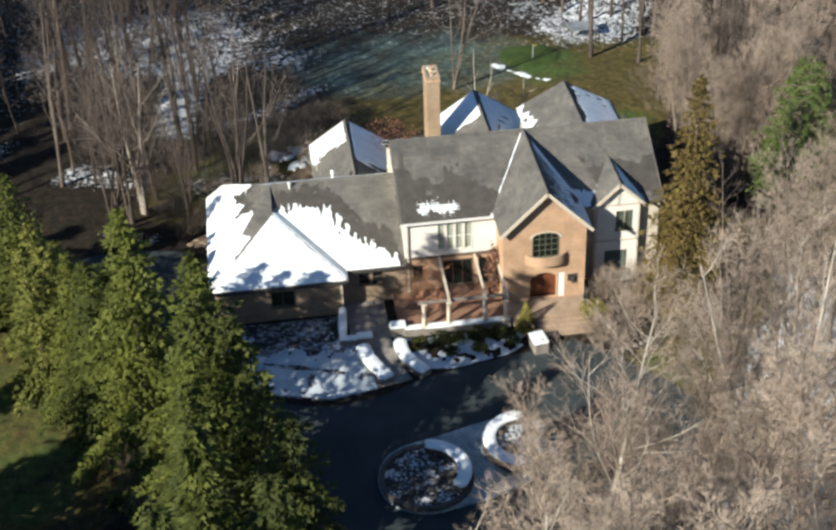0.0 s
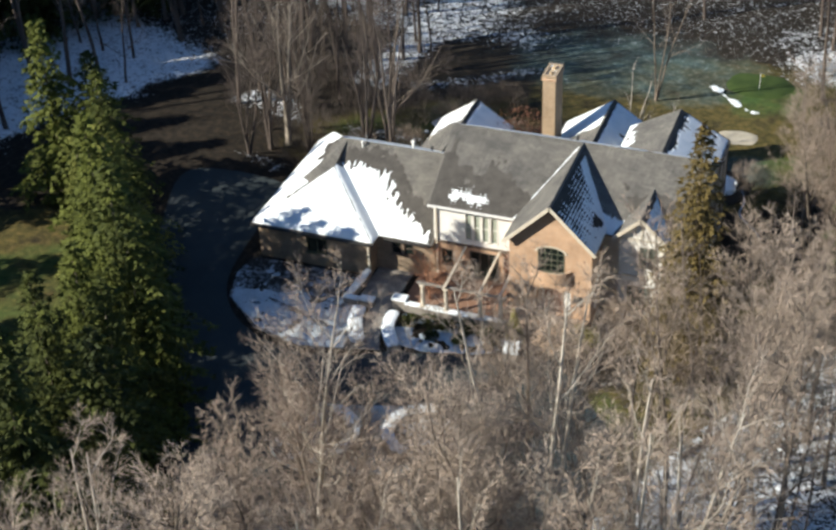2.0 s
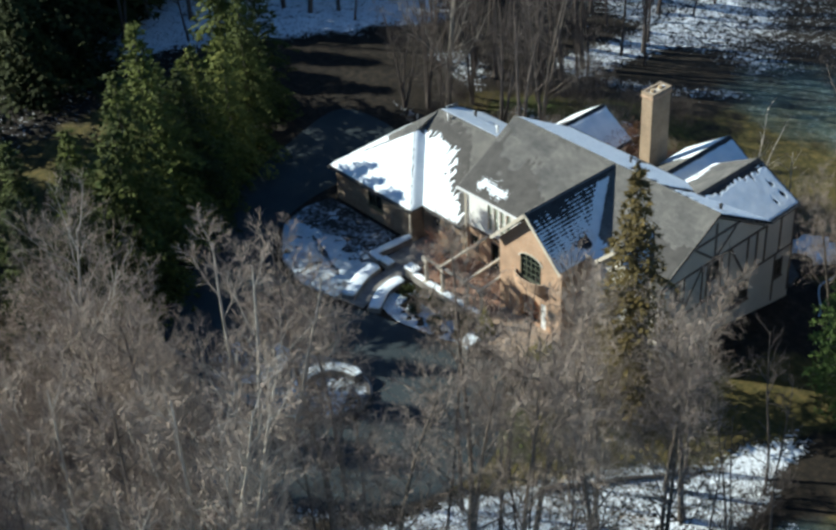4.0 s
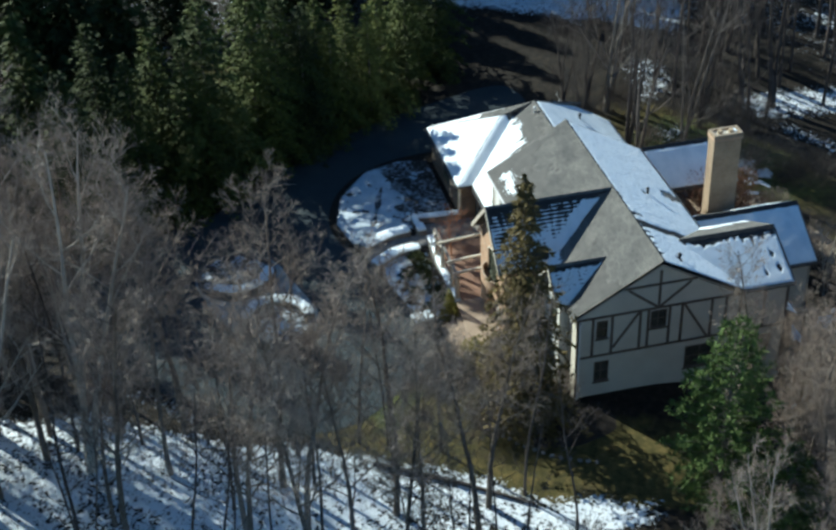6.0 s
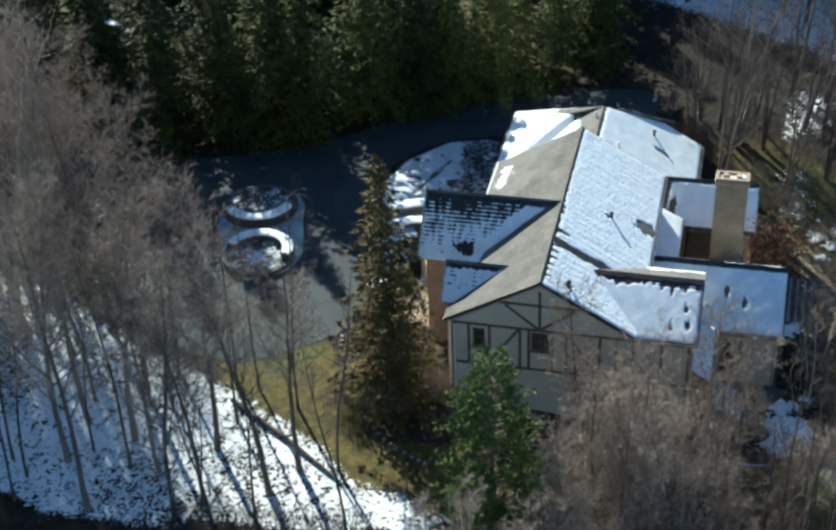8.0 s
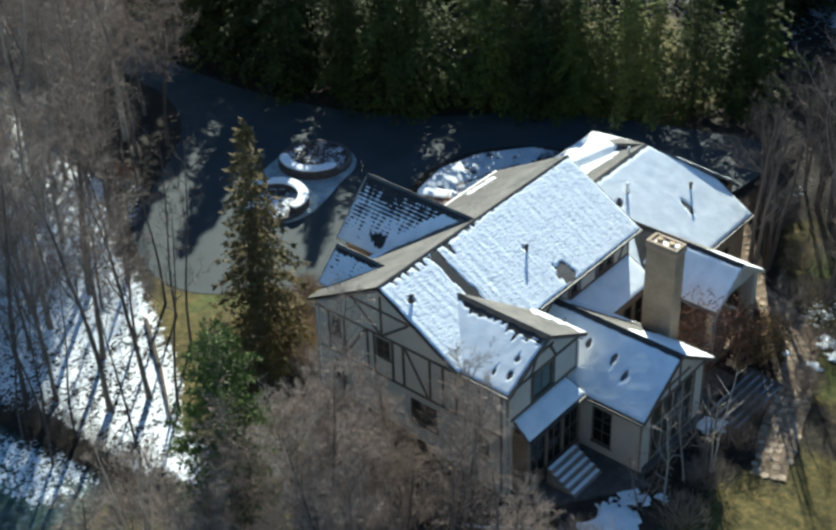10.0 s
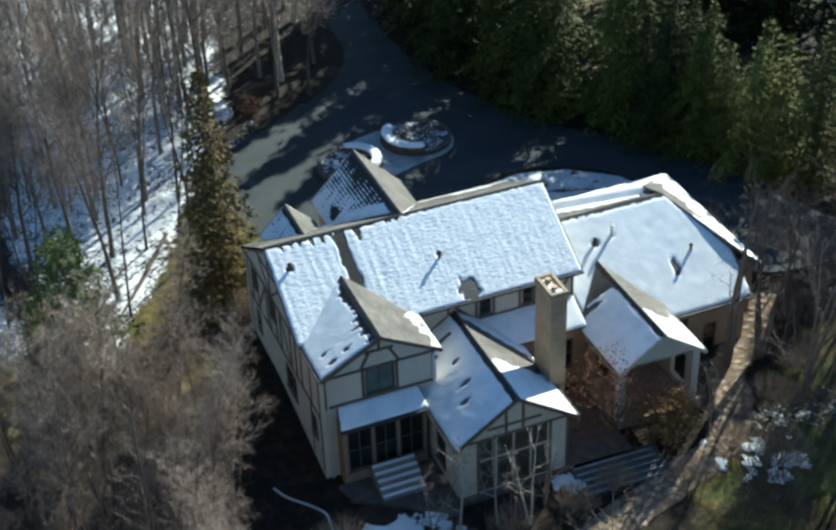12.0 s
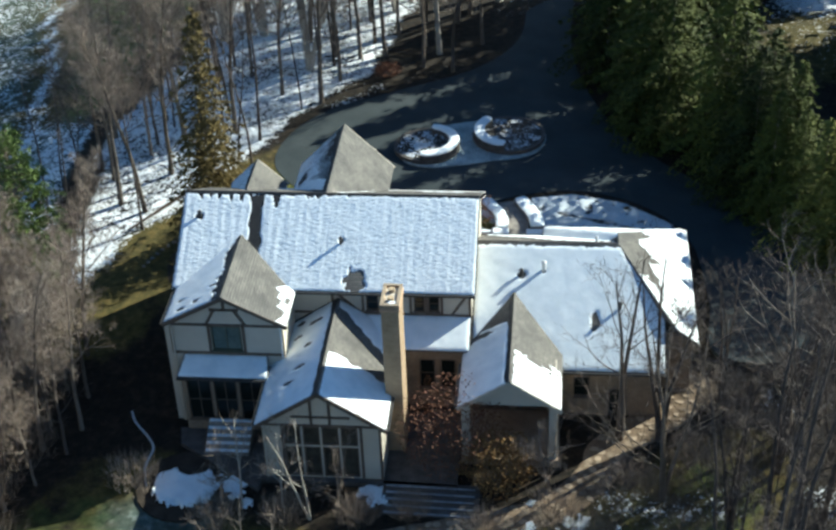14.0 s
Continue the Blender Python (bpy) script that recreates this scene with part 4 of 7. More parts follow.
verge((0, 1, 0), (CX, 12.42, CZ), [(CX - CH, 12.42, CZ - CK * CH), (CX + CH, 12.42, CZ - CK * CH)], house, TRIM)
for x in (-14.4, -9.2):
    bm = bmesh.new()
    add_box(bm, x - 0.25, x + 0.25, 11.6, 12.1, -2.0, 3.2, 0.03)
    part("porch_column", bm, STUCCO, house)
for x in (-14.4, -9.2):
    beam("porch_beam", (x, 8, 3.1), (x, 12.1, 3.1), 0.3, 0.25, (0, 0, 1), STUCCO, house)
beam("porch_beam", (-14.6, 11.85, 3.0), (-9.0, 11.85, 3.0), 0.3, 0.25, (0, 0, 1), STUCCO, house)
P_WALL = Face(-9.2, 7.6, -1, 0)
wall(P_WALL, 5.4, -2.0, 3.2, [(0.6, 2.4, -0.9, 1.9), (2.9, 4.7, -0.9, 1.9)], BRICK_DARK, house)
for u in (0.6, 2.9):
    window(P_WALL, u, u + 1.8, -0.9, 1.9, house, 2, 1, TIMBER)
wall(Face(-14.6, 11.6, 0, -1), 4.0, -2.0, 3.1, [(0.5, 2.2, -0.6, 1.8)], STUCCO, house)
box_part("porch_floor", (-14.8, -8.9, 7.6, 12.3, -2.2, -1.05), PAVER, house)

# garage wing
GK = 0.595
GZ, GY, GE = 6.96, 0.5, -18.3
WX, WS, WRUN = -18.35, -7.15, 4.95
WZ = 3.1 + GK * WRUN
slab("roof", [(-13.0, -6.0, GZ - GK * 6.5), (-9.2, -6.0, GZ - GK * 6.5), (-9.2, GY, GZ), (GE, GY, GZ), (-18.3, -6.0, GZ - GK * 6.5)], SHINGLE, house)
slab("roof", [(-9.2, 8.0, GZ - GK * 7.5), (-21.2, 8.0, GZ - GK * 7.5), (-21.2, 4.78, GZ - GK * 4.28), (GE, GY, GZ), (-9.2, GY, GZ)], SHINGLE, house)
# west side: a facet up to the wing's peak and the hip, with its notch at the north-west corner
SW, PK, RE = (WX - WRUN, WS, 3.1), (WX, WS + WRUN, WZ), (GE, GY, GZ)
slab("roof", [SW, PK, RE], SHINGLE, house)
slab("roof", [SW, RE, (-21.2, 4.78, 4.72), (-21.9, 5.7, 4.17), (-23.3, 5.7, 3.06)], SHINGLE, house)
# front wing: hip end and two sides
slab("roof", [(WX - WRUN, WS, 3.1), (WX + WRUN, WS, 3.1), (WX, WS + WRUN, WZ)], SHINGLE, house)
slab("roof", [(WX + WRUN, WS, 3.1), (WX + WRUN, 3.0, 3.1), (WX, 1.5, WZ), (WX, WS + WRUN, WZ)], SHINGLE, house)
G_S = Face(-22.9, -6.75, 1, 0)
G_OPEN = [(3.9, 5.6, 1.1, 2.5)]
wall(G_S, 9.1, -0.5, 3.1, G_OPEN, BRICK_DARK, house, label="brown brick garage wall")
window(G_S, *G_OPEN[0], house, 2, 1, FRAME_OLIVE)
wall(Face(-13.8, -6.44, 0, 1), 0.83, -0.5, 3.1, [], BRICK_DARK, house)
G_S2 = Face(-13.8, -5.6, 1, 0)
wall(G_S2, 4.6, -0.5, 3.2, [(1.2, 2.0, 1.5, 2.7), (2.15, 2.95, 1.5, 2.7)], BRICK_DARK, house)
for u in (1.2, 2.15):
    window(G_S2, u, u + 0.8, 1.5, 2.7, house, 1, 2, TIMBER)
G_W = Face(-22.9, 4.99, 0, -1)
G_DOORS = [(1.2, 3.9, -0.1, 2.3), (4.5, 7.2, -0.1, 2.3), (7.8, 10.5, -0.1, 2.3)]
wall(G_W, 11.43, -1.2, 3.1, G_DOORS, BRICK_DARK, house)
for o in G_DOORS:
    for j in range(4):
        bm = bmesh.new()
        h = (o[3] - o[2]) / 4
        G_W.box(bm, o[0], o[1], o[2] + j * h + 0.01, o[2] + (j + 1) * h - 0.01, -0.2, -0.14)
        part("garage_door_panel", bm, STUCCO, house)
wall(Face(-20.9, 7.29, 0, -1), 1.98, -2.0, 2.7, [], BRICK_DARK, house)
wall(Face(-20.9, 5.3, -1, 0), 2.0, -1.5, 3.4, [], BRICK_DARK, house)
G_N = Face(-14.6, 7.6, -1, 0)
GN_OPEN = [(1.0, 2.0, 0.2, 1.8), (3.2, 4.2, -1.5, 0.9)]
wall(G_N, 6.3, -2.4, 2.7, GN_OPEN, BRICK_DARK, house)
for o in GN_OPEN:
    window(G_N, *o, house, 1, 2, TIMBER)


# ridge caps and dark verges that show along the roof edges
def ridge_cap(a, c, mat=None):
    a, c = Vector(a), Vector(c)
    d = (c - a).normalized()
    s = d.cross(Vector((0, 0, 1))).normalized()
    bm = bmesh.new()
    k = 0.4
    prof = [(-0.17, -0.17 * k * 0 - 0.07), (0, 0.05), (0.17, -0.07), (0, -0.04)]
    prism(bm, [a + s * p + Vector((0, 0, q)) for p, q in prof], c - a)
    part("ridge_cap", bm, mat or SHINGLE, house)


ridge_cap((-9.5, 0, RZ), (9.5, 0, RZ))
ridge_cap((FX, -8.95, FZ), (FX, 0, FZ))
ridge_cap((DX, -6.45, DZ), (DX, -2.5, DZ))
ridge_cap((AX, 2.8, AZ), (AX, 9.5, AZ))
ridge_cap((BX, 5.4, BZ), (BX, 14.65, BZ))
ridge_cap((CX, 3.6, CZ), (CX, 12.45, CZ))
ridge_cap((GE, GY, GZ), (-9.2, GY, GZ))


# pipes and vents on the roofs
def roof_pipe(x, y, z, h, r, mat, cap=True):
    bm = bmesh.new()
    bmesh.ops.create_cone(bm, cap_ends=True, segments=10, radius1=r, radius2=r, depth=h + 0.3, matrix=Matrix.Translation((x, y, z + h / 2 - 0.15)))
    if cap:
        bmesh.ops.create_cone(bm, cap_ends=True, segments=10, radius1=r * 1.7, radius2=r * 0.6, depth=0.12, matrix=Matrix.Translation((x, y, z + h + 0.06)))
    part("vent_pipe", bm, mat, house)


roof_pipe(-0.9, 3.1, RZ - K * 3.1, 0.42, 0.09, TRIM_DARK)
roof_pipe(8.3, 1.6, RZ - K * 1.6, 0.35, 0.1, TRIM_DARK)
roof_pipe(-13.6, 2.2, GZ - GK * 1.7, 0.6, 0.11, WHITE_PAINT)
roof_pipe(-16.9, 0.1, GZ - GK * 0.4, 0.4, 0.08, WHITE_PAINT)
roof_pipe(-18.4, 4.4, GZ - GK * 3.9, 0.45, 0.1, TRIM_DARK)
roof_pipe(-12.2, 2.5, GZ - GK * 2.0, 0.35, 0.1, TRIM_DARK)



def downspout(x, y, z0, z1, n, mat):
    """A square rain pipe with an offset head under the eave."""
    n = Vector(n)
    p = Vector((x, y, 0)) + n * 0.06
    beam("downspout", p + Vector((0, 0, z0)), p + Vector((0, 0, z1)), 0.11, 0.09, n, mat, house)
    beam("downspout_head", p + Vector((0, 0, z1)), p + n * 0.4 + Vector((0, 0, z1 + 0.3)), 0.11, 0.09, (0, 0, 1), mat, house)


downspout(9.3, -5.3, -0.6, 6.1, (1, 0, 0), WHITE_PAINT)
downspout(2.12, 9.1, 3.9, 6.0, (0, 1, 0), WHITE_PAINT)
downspout(8.85, 9.1, -2.2, 6.0, (0, 1, 0), TRIM)
downspout(2.6, 14.2, -2.4, 2.7, (0, 1, 0), TRIM)
downspout(-9.0, -5.5, 0.4, 6.1, (0, -1, 0), TRIM)
downspout(-13.95, -6.75, -0.2, 2.8, (0, -1, 0), TRIM)

# ---- snow on the roofs ----


def on_roof(name, o, u, v, poly, cover, **kw):
    depth = 0.6 * kw.pop("depth", 0.07)
    return snow_sheet(o, u, v, poly, cover, "roof_snow", name, streak=kw.pop("streak", 0.15), depth=depth, **kw)


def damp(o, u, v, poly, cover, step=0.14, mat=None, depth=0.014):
    """Shingles darkened by meltwater round the snow; mat lays a darker tone instead."""
    return snow_sheet(o, u, v, poly, cover, "damp_shingles", "dark shingles, damp in places, round melting snow", step=step, depth=depth, mat=mat or DAMP, streak=0.3)


def slope_n(a, b):
    """Rear main slope: all snow but for a bare streak beside the rear gable and slide marks."""
    x = a - 9.5
    f = 0.35 + 0.1 * nz(a, b, 0.9, 11)
    d = abs(x - (4.35 + 0.08 * b + 0.25 * nz(b, 0, 0.8, 3)))
    f = min(f, 0.9 * (d - 0.34 * smooth(6.9, 6.2, b) - 0.1 * nz(x * 3, b, 1.6, 5)) if b > 2.2 else f)
    f = min(f, 0.8 * (math.hypot((x + 1.9) * 1.1, (b - 0.62) * 0.75) - 0.62 + 0.35 * nz(a, b, 2.5, 8) + 0.2 * nz(a, b, 6, 2)))
    f = min(f, math.hypot(x + 0.9, b - 3.55) - 0.16, math.hypot(x - 8.3, b - 5.0) - 0.2)
    rib = 0.5 + 0.5 * math.sin(x * 9.2 + 6.5 * nz(x, b * 0.25, 0.7, 4))
    f = min(f, (6.86 - b - 0.10 - (0.06 + 0.95 * rib ** 5 * (0.08 + abs(nz(x, 0, 1.3, 2)) * 1.8)) * smooth(-2, 5, x)) * 0.7)
    return f


def ribs(a, b):
    x = a - 9.5
    return (0.006 * math.sin(x * 10.2 + 2.2 * nz(x, b * 0.3, 0.6, 4)) * smooth(-3, 4, x) + 0.006 * nz(x * 1.6, b * 0.6, 1.0, 6)) * (0.4 + 0.6 * smooth(0.5, 4.5, b))


on_roof("wind-ribbed snow on the rear shingle slope", (-9.5, RY, EZ), (1, 0, 0), (0, -RY, RZ - EZ), [(0.05, 0), (18.95, 0), (18.95, 6.86), (0.05, 6.86)], slope_n, mat=SNOW_RIB, step=0.085, relief=ribs)
damp((-9.5, RY, EZ), (1, 0, 0), (0, -RY, RZ - EZ), [(9.0, 2.2), (15.0, 1.8), (18.95, 5.4), (18.95, 6.8), (9.0, 6.8)], lambda a, b: 0.4, 0.3, DARK_SHINGLE)


def patch_s(a, b):
    """Rows of dashes left between the shingle courses, closing up in the middle."""
    x = a - 9.5
    body = 0.50 - abs(b - 1.05) * 0.62 - smooth(1.0, 2.0, abs(x + 6.6)) * 0.6
    return body + 0.35 * fbm(x * 0.8, b, 1.6, 5) - 0.30 * (0.5 + 0.5 * math.sin(b * 2 * math.pi / 0.22)) - 0.22 * abs(math.sin(x * 8.5 + 1.6 * nz(x, b * 2.5, 1.1, 3))) + 0.05


on_roof("melting snow patch on the front shingle slope", (-9.5, -RY, EZ), (1, 0, 0), (0, RY, RZ - EZ), [(0.5, 0.15), (5.6, 0.15), (5.6, 2.5), (0.5, 2.5)], patch_s, step=0.055, depth=0.05, streak=0.2)
damp((-9.5, -RY, EZ), (1, 0, 0), (0, RY, RZ - EZ), [(0.05, 0.02), (6.6, 0.02), (8.2, 3.2), (7.4, 6.6), (0.05, 6.6)],
     lambda a, b: 0.4 * (3.3 - b + 1.9 * fbm(a, b, 0.55, 3) + 1.6 * smooth(2.2, 0.3, a) - 0.9 * smooth(4.5, 7.5, a)))
damp((-9.5, -RY, EZ), (1, 0, 0), (0, RY, RZ - EZ), [(14.6, 1.2), (18.95, 0.02), (18.95, 5.5), (13.2, 4.5)],
     lambda a, b: 0.4 * (1.5 - abs(b - 2.2) + 1.6 * fbm(a, b, 0.6, 7) + 0.6 * smooth(17.5, 18.8, a)))
# valley snow west of the front gable
on_roof("thin line of snow in the roof valley", (-9.5, -RY, EZ), (1, 0, 0), (0, RY, RZ - EZ), [(6.35, 0.0), (6.85, 0.0), (9.75, 6.5), (9.6, 6.6)], lambda a, b: 0.12 + 0.1 * nz(a, b, 1.5, 3), step=0.09, depth=0.05)
# east of the front gable
on_roof("snow drifted between two front gables", (3.2, -RY, EZ), (1, 0, 0), (0, RY, RZ - EZ), [(0.3, 0.0), (1.6, 0.0), (2.2, 2.2), (-2.6, 6.6), (-2.9, 6.6)],
        lambda a, b: 0.5 * (1.35 - b) + 0.35 * fbm(a, b, 1.0, 6), depth=0.05, step=0.09)


def fg_e(a, b):
    """Front gable, shaded slope: dashes of thin snow between dark courses, a full band along the valley, bare along the
    ridge.
    """
    valley = 0.75 - 0.62 * abs(a - (4.6 - b) * 1.02 - 0.3) + 0.15 * nz(a, b, 1.2, 3)
    rows = 0.5 + 0.5 * math.sin(b * 2 * math.pi / 0.26)
    f = 1.03 - 0.17 * b + 0.26 * fbm(a * 0.8, b, 0.6, 9) - 0.52 * rows - 0.24 * abs(math.sin(a * 5.6 + 1.5 * nz(a, b, 1.2, 1))) + 0.14 * nz(a, b, 3.0, 2) - 0.12 * smooth(2.6, 3.4, b)
    f = max(f * 0.6, valley if b < 4.1 else -1)
    return min(f, 0.8 * (math.hypot((a - 5.4) * 0.75, b - 1.0) - 0.36 + 0.2 * nz(a, b, 1.5, 3)), 4.25 - b)


on_roof("thin shaded snow with shingle courses showing through", (FX + FH, -0.5, FZ - FH), (0, -1, 0), (-FH, 0, FH), [(0.0, 4.6), (4.9, 0.0), (8.4, 0.0), (8.4, 4.6)], fg_e, step=0.055, depth=0.05)
damp((FX + FH, -0.5, FZ - FH), (0, -1, 0), (-FH, 0, FH), [(0.0, 4.6), (4.6, 0.05), (8.4, 0.05), (8.4, 4.6)], lambda a, b: 0.4, 0.3, DARK_SHINGLE)
on_roof("shaded snow on the small gable roof", (DX + DH, -2.2, DZ - 0.95 * DH), (0, -1, 0), (-DH, 0, 0.95 * DH), [(0.2, 2.65), (3.4, 0.0), (4.2, 0.0), (4.2, 2.65)],
        lambda a, b: min(0.24 + 0.2 * fbm(a, b, 1.2, 4) + 0.12 * math.sin(b * 2 * math.pi / 0.26), 2.3 - b), step=0.07, depth=0.05)
damp((DX + DH, -2.2, DZ - 0.95 * DH), (0, -1, 0), (-DH, 0, 0.95 * DH), [(0.2, 2.65), (3.4, 0.03), (4.2, 0.03), (4.2, 2.65)], lambda a, b: 0.4, 0.3, DARK_SHINGLE)


def a_east(a, b):
    f = 0.4 + 0.15 * nz(a, b, 0.8, 3)
    for hx, hy, r in ((6.3, 0.9, 0.06), (7.3, 1.1, 0.08), (7.0, 2.3, 0.0)):
        f = min(f, 0.9 * (math.hypot((a - hx) * 1.2, (b - hy) * 0.6) - r - 0.04 + 0.16 * nz(a, b, 2.6, 6)))
    f = min(f, 0.5 * (AL - 0.42 - b + 0.4 * fbm(a, b, 0.9, 14)))
    comb = (0.5 + 0.5 * math.sin(a * 8.5 + 3.0 * nz(a, b * 0.3, 0.9, 2))) ** 4
    rows = 0.5 + 0.5 * math.sin(b * 2 * math.pi / 0.26)
    f = min(f, 0.7 * (AL - 0.35 - b - (1.5 * comb * (0.1 + 1.4 * abs(nz(a, 0, 1.3, 9))) + 0.35 * rows * smooth(AL - 1.6, AL - 0.6, b)) * smooth(4.0, 6.0, a)))
    return f


AL = math.hypot(AH, AK * AH)
on_roof("snow with melt holes on the rear gable roof", (AX + AH, 1.55, AZ - AK * AH), (0, 1, 0), (-AH, 0, AK * AH), [(4.3, 0.05), (7.85, 0.05), (7.85, AL - 0.3), (1.2, AL - 0.3)], a_east, depth=0.06, step=0.065)
damp((AX + AH, 1.55, AZ - AK * AH), (0, 1, 0), (-AH, 0, AK * AH), [(5.6, 0.3), (7.85, 0.3), (7.85, AL - 0.02), (1.2, AL - 0.02)], lambda a, b: 0.4, 0.3, DARK_SHINGLE)
on_roof("snow remnant at the eave of the rear gable roof", (AX - AH, 1.55, AZ - AK * AH), (0, 1, 0), (AH, 0, AK * AH), [(4.2, 0.02), (7.9, 0.02), (7.9, 2.2), (4.2, 2.2)],
        lambda a, b: 0.28 - 0.55 * b + 0.45 * nz(a, b, 1.3, 8) + 0.5 * (1 - smooth(0.3, 0.9, math.hypot(a - 5.2, b - 1.1))), step=0.1, depth=0.06)
on_roof("snow on the low bay roof", (8.6, 10.45, 3.1), (-1, 0, 0), (0, -1.4, 0.75), [(0.05, 0.02), (5.65, 0.02), (5.45, 1.55), (0.35, 1.55)], lambda a, b: 0.3 + 0.2 * nz(a, b, 1.5, 2), step=0.12, depth=0.09)
BL = math.hypot(BH, BK * BH)


def b_east(a, b):
    f = 0.4
    for hx, hy, r in ((2.2, 2.0, 0.14), (3.6, 3.0, 0.16), (4.4, 2.3, 0.13), (5.6, 2.7, 0.16), (6.8, 2.1, 0.12), (1.4, 3.2, 0.2), (0.8, 2.0, 0.25)):
        f = min(f, 0.9 * (math.hypot((a - hx) * 1.2, (b - hy) * 0.5) - r + 0.12 * nz(a, b, 2.6, 4)))
    return f


on_roof("snow on the great-room roof", (BX + BH, 5.3, BZ - BK * BH), (0, 1, 0), (-BH, 0, BK * BH), [(0.3, 0.03), (9.3, 0.03), (9.3, BL - 0.3), (0.1, BL - 0.3)], b_east, depth=0.06, step=0.1)


def b_west(a, b):
    f = 0.5 * (a - 5.3 + 0.35 * nz(b, 0, 1.1, 2))
    v = 0.6 * (0.55 + (BL - b) * 0.66 - a) + 0.12 * nz(a, b, 1.6, 9)
    return max(f, v) + 0.06 * nz(a, b, 2, 4)


on_roof("snow on the lower part of the great-room roof", (BX - BH, 5.3, BZ - BK * BH), (0, 1, 0), (BH, 0, BK * BH), [(0.1, 0.03), (9.3, 0.03), (9.3, BL - 0.05), (0.1, BL - 0.05)], b_west, depth=0.07)
on_roof("snow on the lean-to roof", (-0.7, 7.5, 3.35), (-1, 0, 0), (0, -2.3, 1.15), [(2.2, 0.03), (8.45, 0.03), (8.45, 2.5), (0.6, 2.5)], lambda a, b: 0.35 + 0.15 * nz(a, b, 1, 5), depth=0.08)
CL = math.hypot(CH, CK * CH)
on_roof("snow on the porch roof", (CX + CH, 1.5, CZ - CK * CH), (0, 1, 0), (-CH, 0, CK * CH), [(6.0, 0.03), (10.9, 0.03), (10.9, CL - 0.3), (2.2, CL - 0.3)],
        lambda a, b: min(0.35, 0.55 * (a - 5.2 - 0.5 * nz(b, a, 0.8, 4))) + 0.45 * fbm(a * 1.5, b * 0.6, 1.3, 6) * smooth(6.4, 4.0, a) + 0.25 * smooth(5.6, 4.2, a), step=0.12, depth=0.07)
on_roof("patchy snow on the porch roof", (CX - CH, 1.5, CZ - CK * CH), (0, 1, 0), (CH, 0, CK * CH), [(4.6, 0.03), (10.9, 0.03), (10.9, CL - 0.2), (2.4, CL - 0.2)],
        lambda a, b: 0.34 * (a - 7.9) - 0.30 * (b - 1.9) * smooth(8, 10.0, a) + 0.22 * fbm(a, b, 2.2, 12), step=0.085, depth=0.04, streak=0.34)


def g_north(a, b):
    x = -9.2 - a
    f = 0.4
    f = min(f, 0.8 * (math.hypot(x + 16.9, (b - 3.2) * 0.7) - 0.25 + 0.3 * nz(a, b, 2, 4)))
    f = min(f, math.hypot(x + 12.2, b - 6.4) - 0.22, math.hypot(x + 13.6, b - 6.7) - 0.15)
    return min(f, 8.73 - b - 0.25 + 0.1 * nz(a, b, 2, 1), 0.7 * (x + 18.9 + 0.42 * (8.7 - b) + 0.3) if b > 6 else f)


on_roof("even snow on the garage roof", (-9.2, 8.0, GZ - GK * 7.5), (-1, 0, 0), (0, -7.5, GK * 7.5), [(0.1, 0.03), (11.95, 0.03), (11.95, 3.6), (9.1, 8.7), (0.1, 8.7)], g_north, step=0.16, depth=0.08)


def g_south(a, b):
    """Front garage slope: melted bare near the main house and the ridge."""
    x = -18.3 + a
    edge = 5.5 * min(1.0, max(0.0, (-9.6 - x) / 6.0)) ** 0.75 if x < -9.6 else -1.0
    return 0.5 * (edge - b + 0.8 * fbm(x, b * 0.7, 0.7, 8) + 0.3 * nz(x, b, 4, 3))


on_roof("sunlit melting snow on the front garage slope", (-18.3, -6.0, GZ - GK * 6.5), (1, 0, 0), (0, 6.5, GK * 6.5), [(0, 0.05), (9.0, 0.05), (9.0, 7.5), (0, 7.5)], g_south, step=0.075, depth=0.07, streak=0.42)
damp((-18.3, -6.0, GZ - GK * 6.5), (1, 0, 0), (0, 6.5, GK * 6.5), [(0.5, 0.05), (9.0, 0.05), (9.0, 7.4), (0.2, 7.4)], lambda a, b: g_south(a, b) + 0.8 + 0.22 * fbm(a, b, 0.5, 4))
WL = math.hypot(WRUN, GK * WRUN)
on_roof("bright snow on the hipped end", (WX - WRUN, WS, 3.1), (1, 0, 0), (0, WRUN, GK * WRUN), [(0.05, 0.03), (2 * WRUN - 0.05, 0.03), (WRUN, WL)], lambda a, b: 0.4, depth=0.09)
on_roof("bright snow on the wing roof", (WX + WRUN, WS, 3.1), (0, 1, 0), (-WRUN, 0, GK * WRUN), [(0.0, 0.03), (6.5, 0.03), (6.5, WL), (WRUN, WL)], lambda a, b: 0.4 + 0.5 * min(0, 6.2 - a - b * 0.2 + 0.8 * nz(a, b, 1, 3)), depth=0.09)
def tri_frame(o, p, q):
    """Axes in the plane of three points: along o to p, and square to it."""
    o, p, q = Vector(o), Vector(p), Vector(q)
    u = (p - o).normalized()
    v = ((q - o) - u * (q - o).dot(u)).normalized()
    return o, u, v


o_, u_, v_ = tri_frame(SW, RE, (-23.3, 5.7, 3.06))


def uv(p, o=None, u=None, v=None):
    d = Vector(p) - (o or o_)
    return (d.dot(u or u_), d.dot(v or v_))


RE2 = uv(RE)


def g_west(a, b):
    """Western hip: bare towards the end of the ridge."""
    d = math.hypot(a - RE2[0] + 0.5, (b - RE2[1]) * 0.75)
    return min(0.45, 0.8 * (d - 2.2 + 0.9 * fbm(a, b, 0.9, 5)))


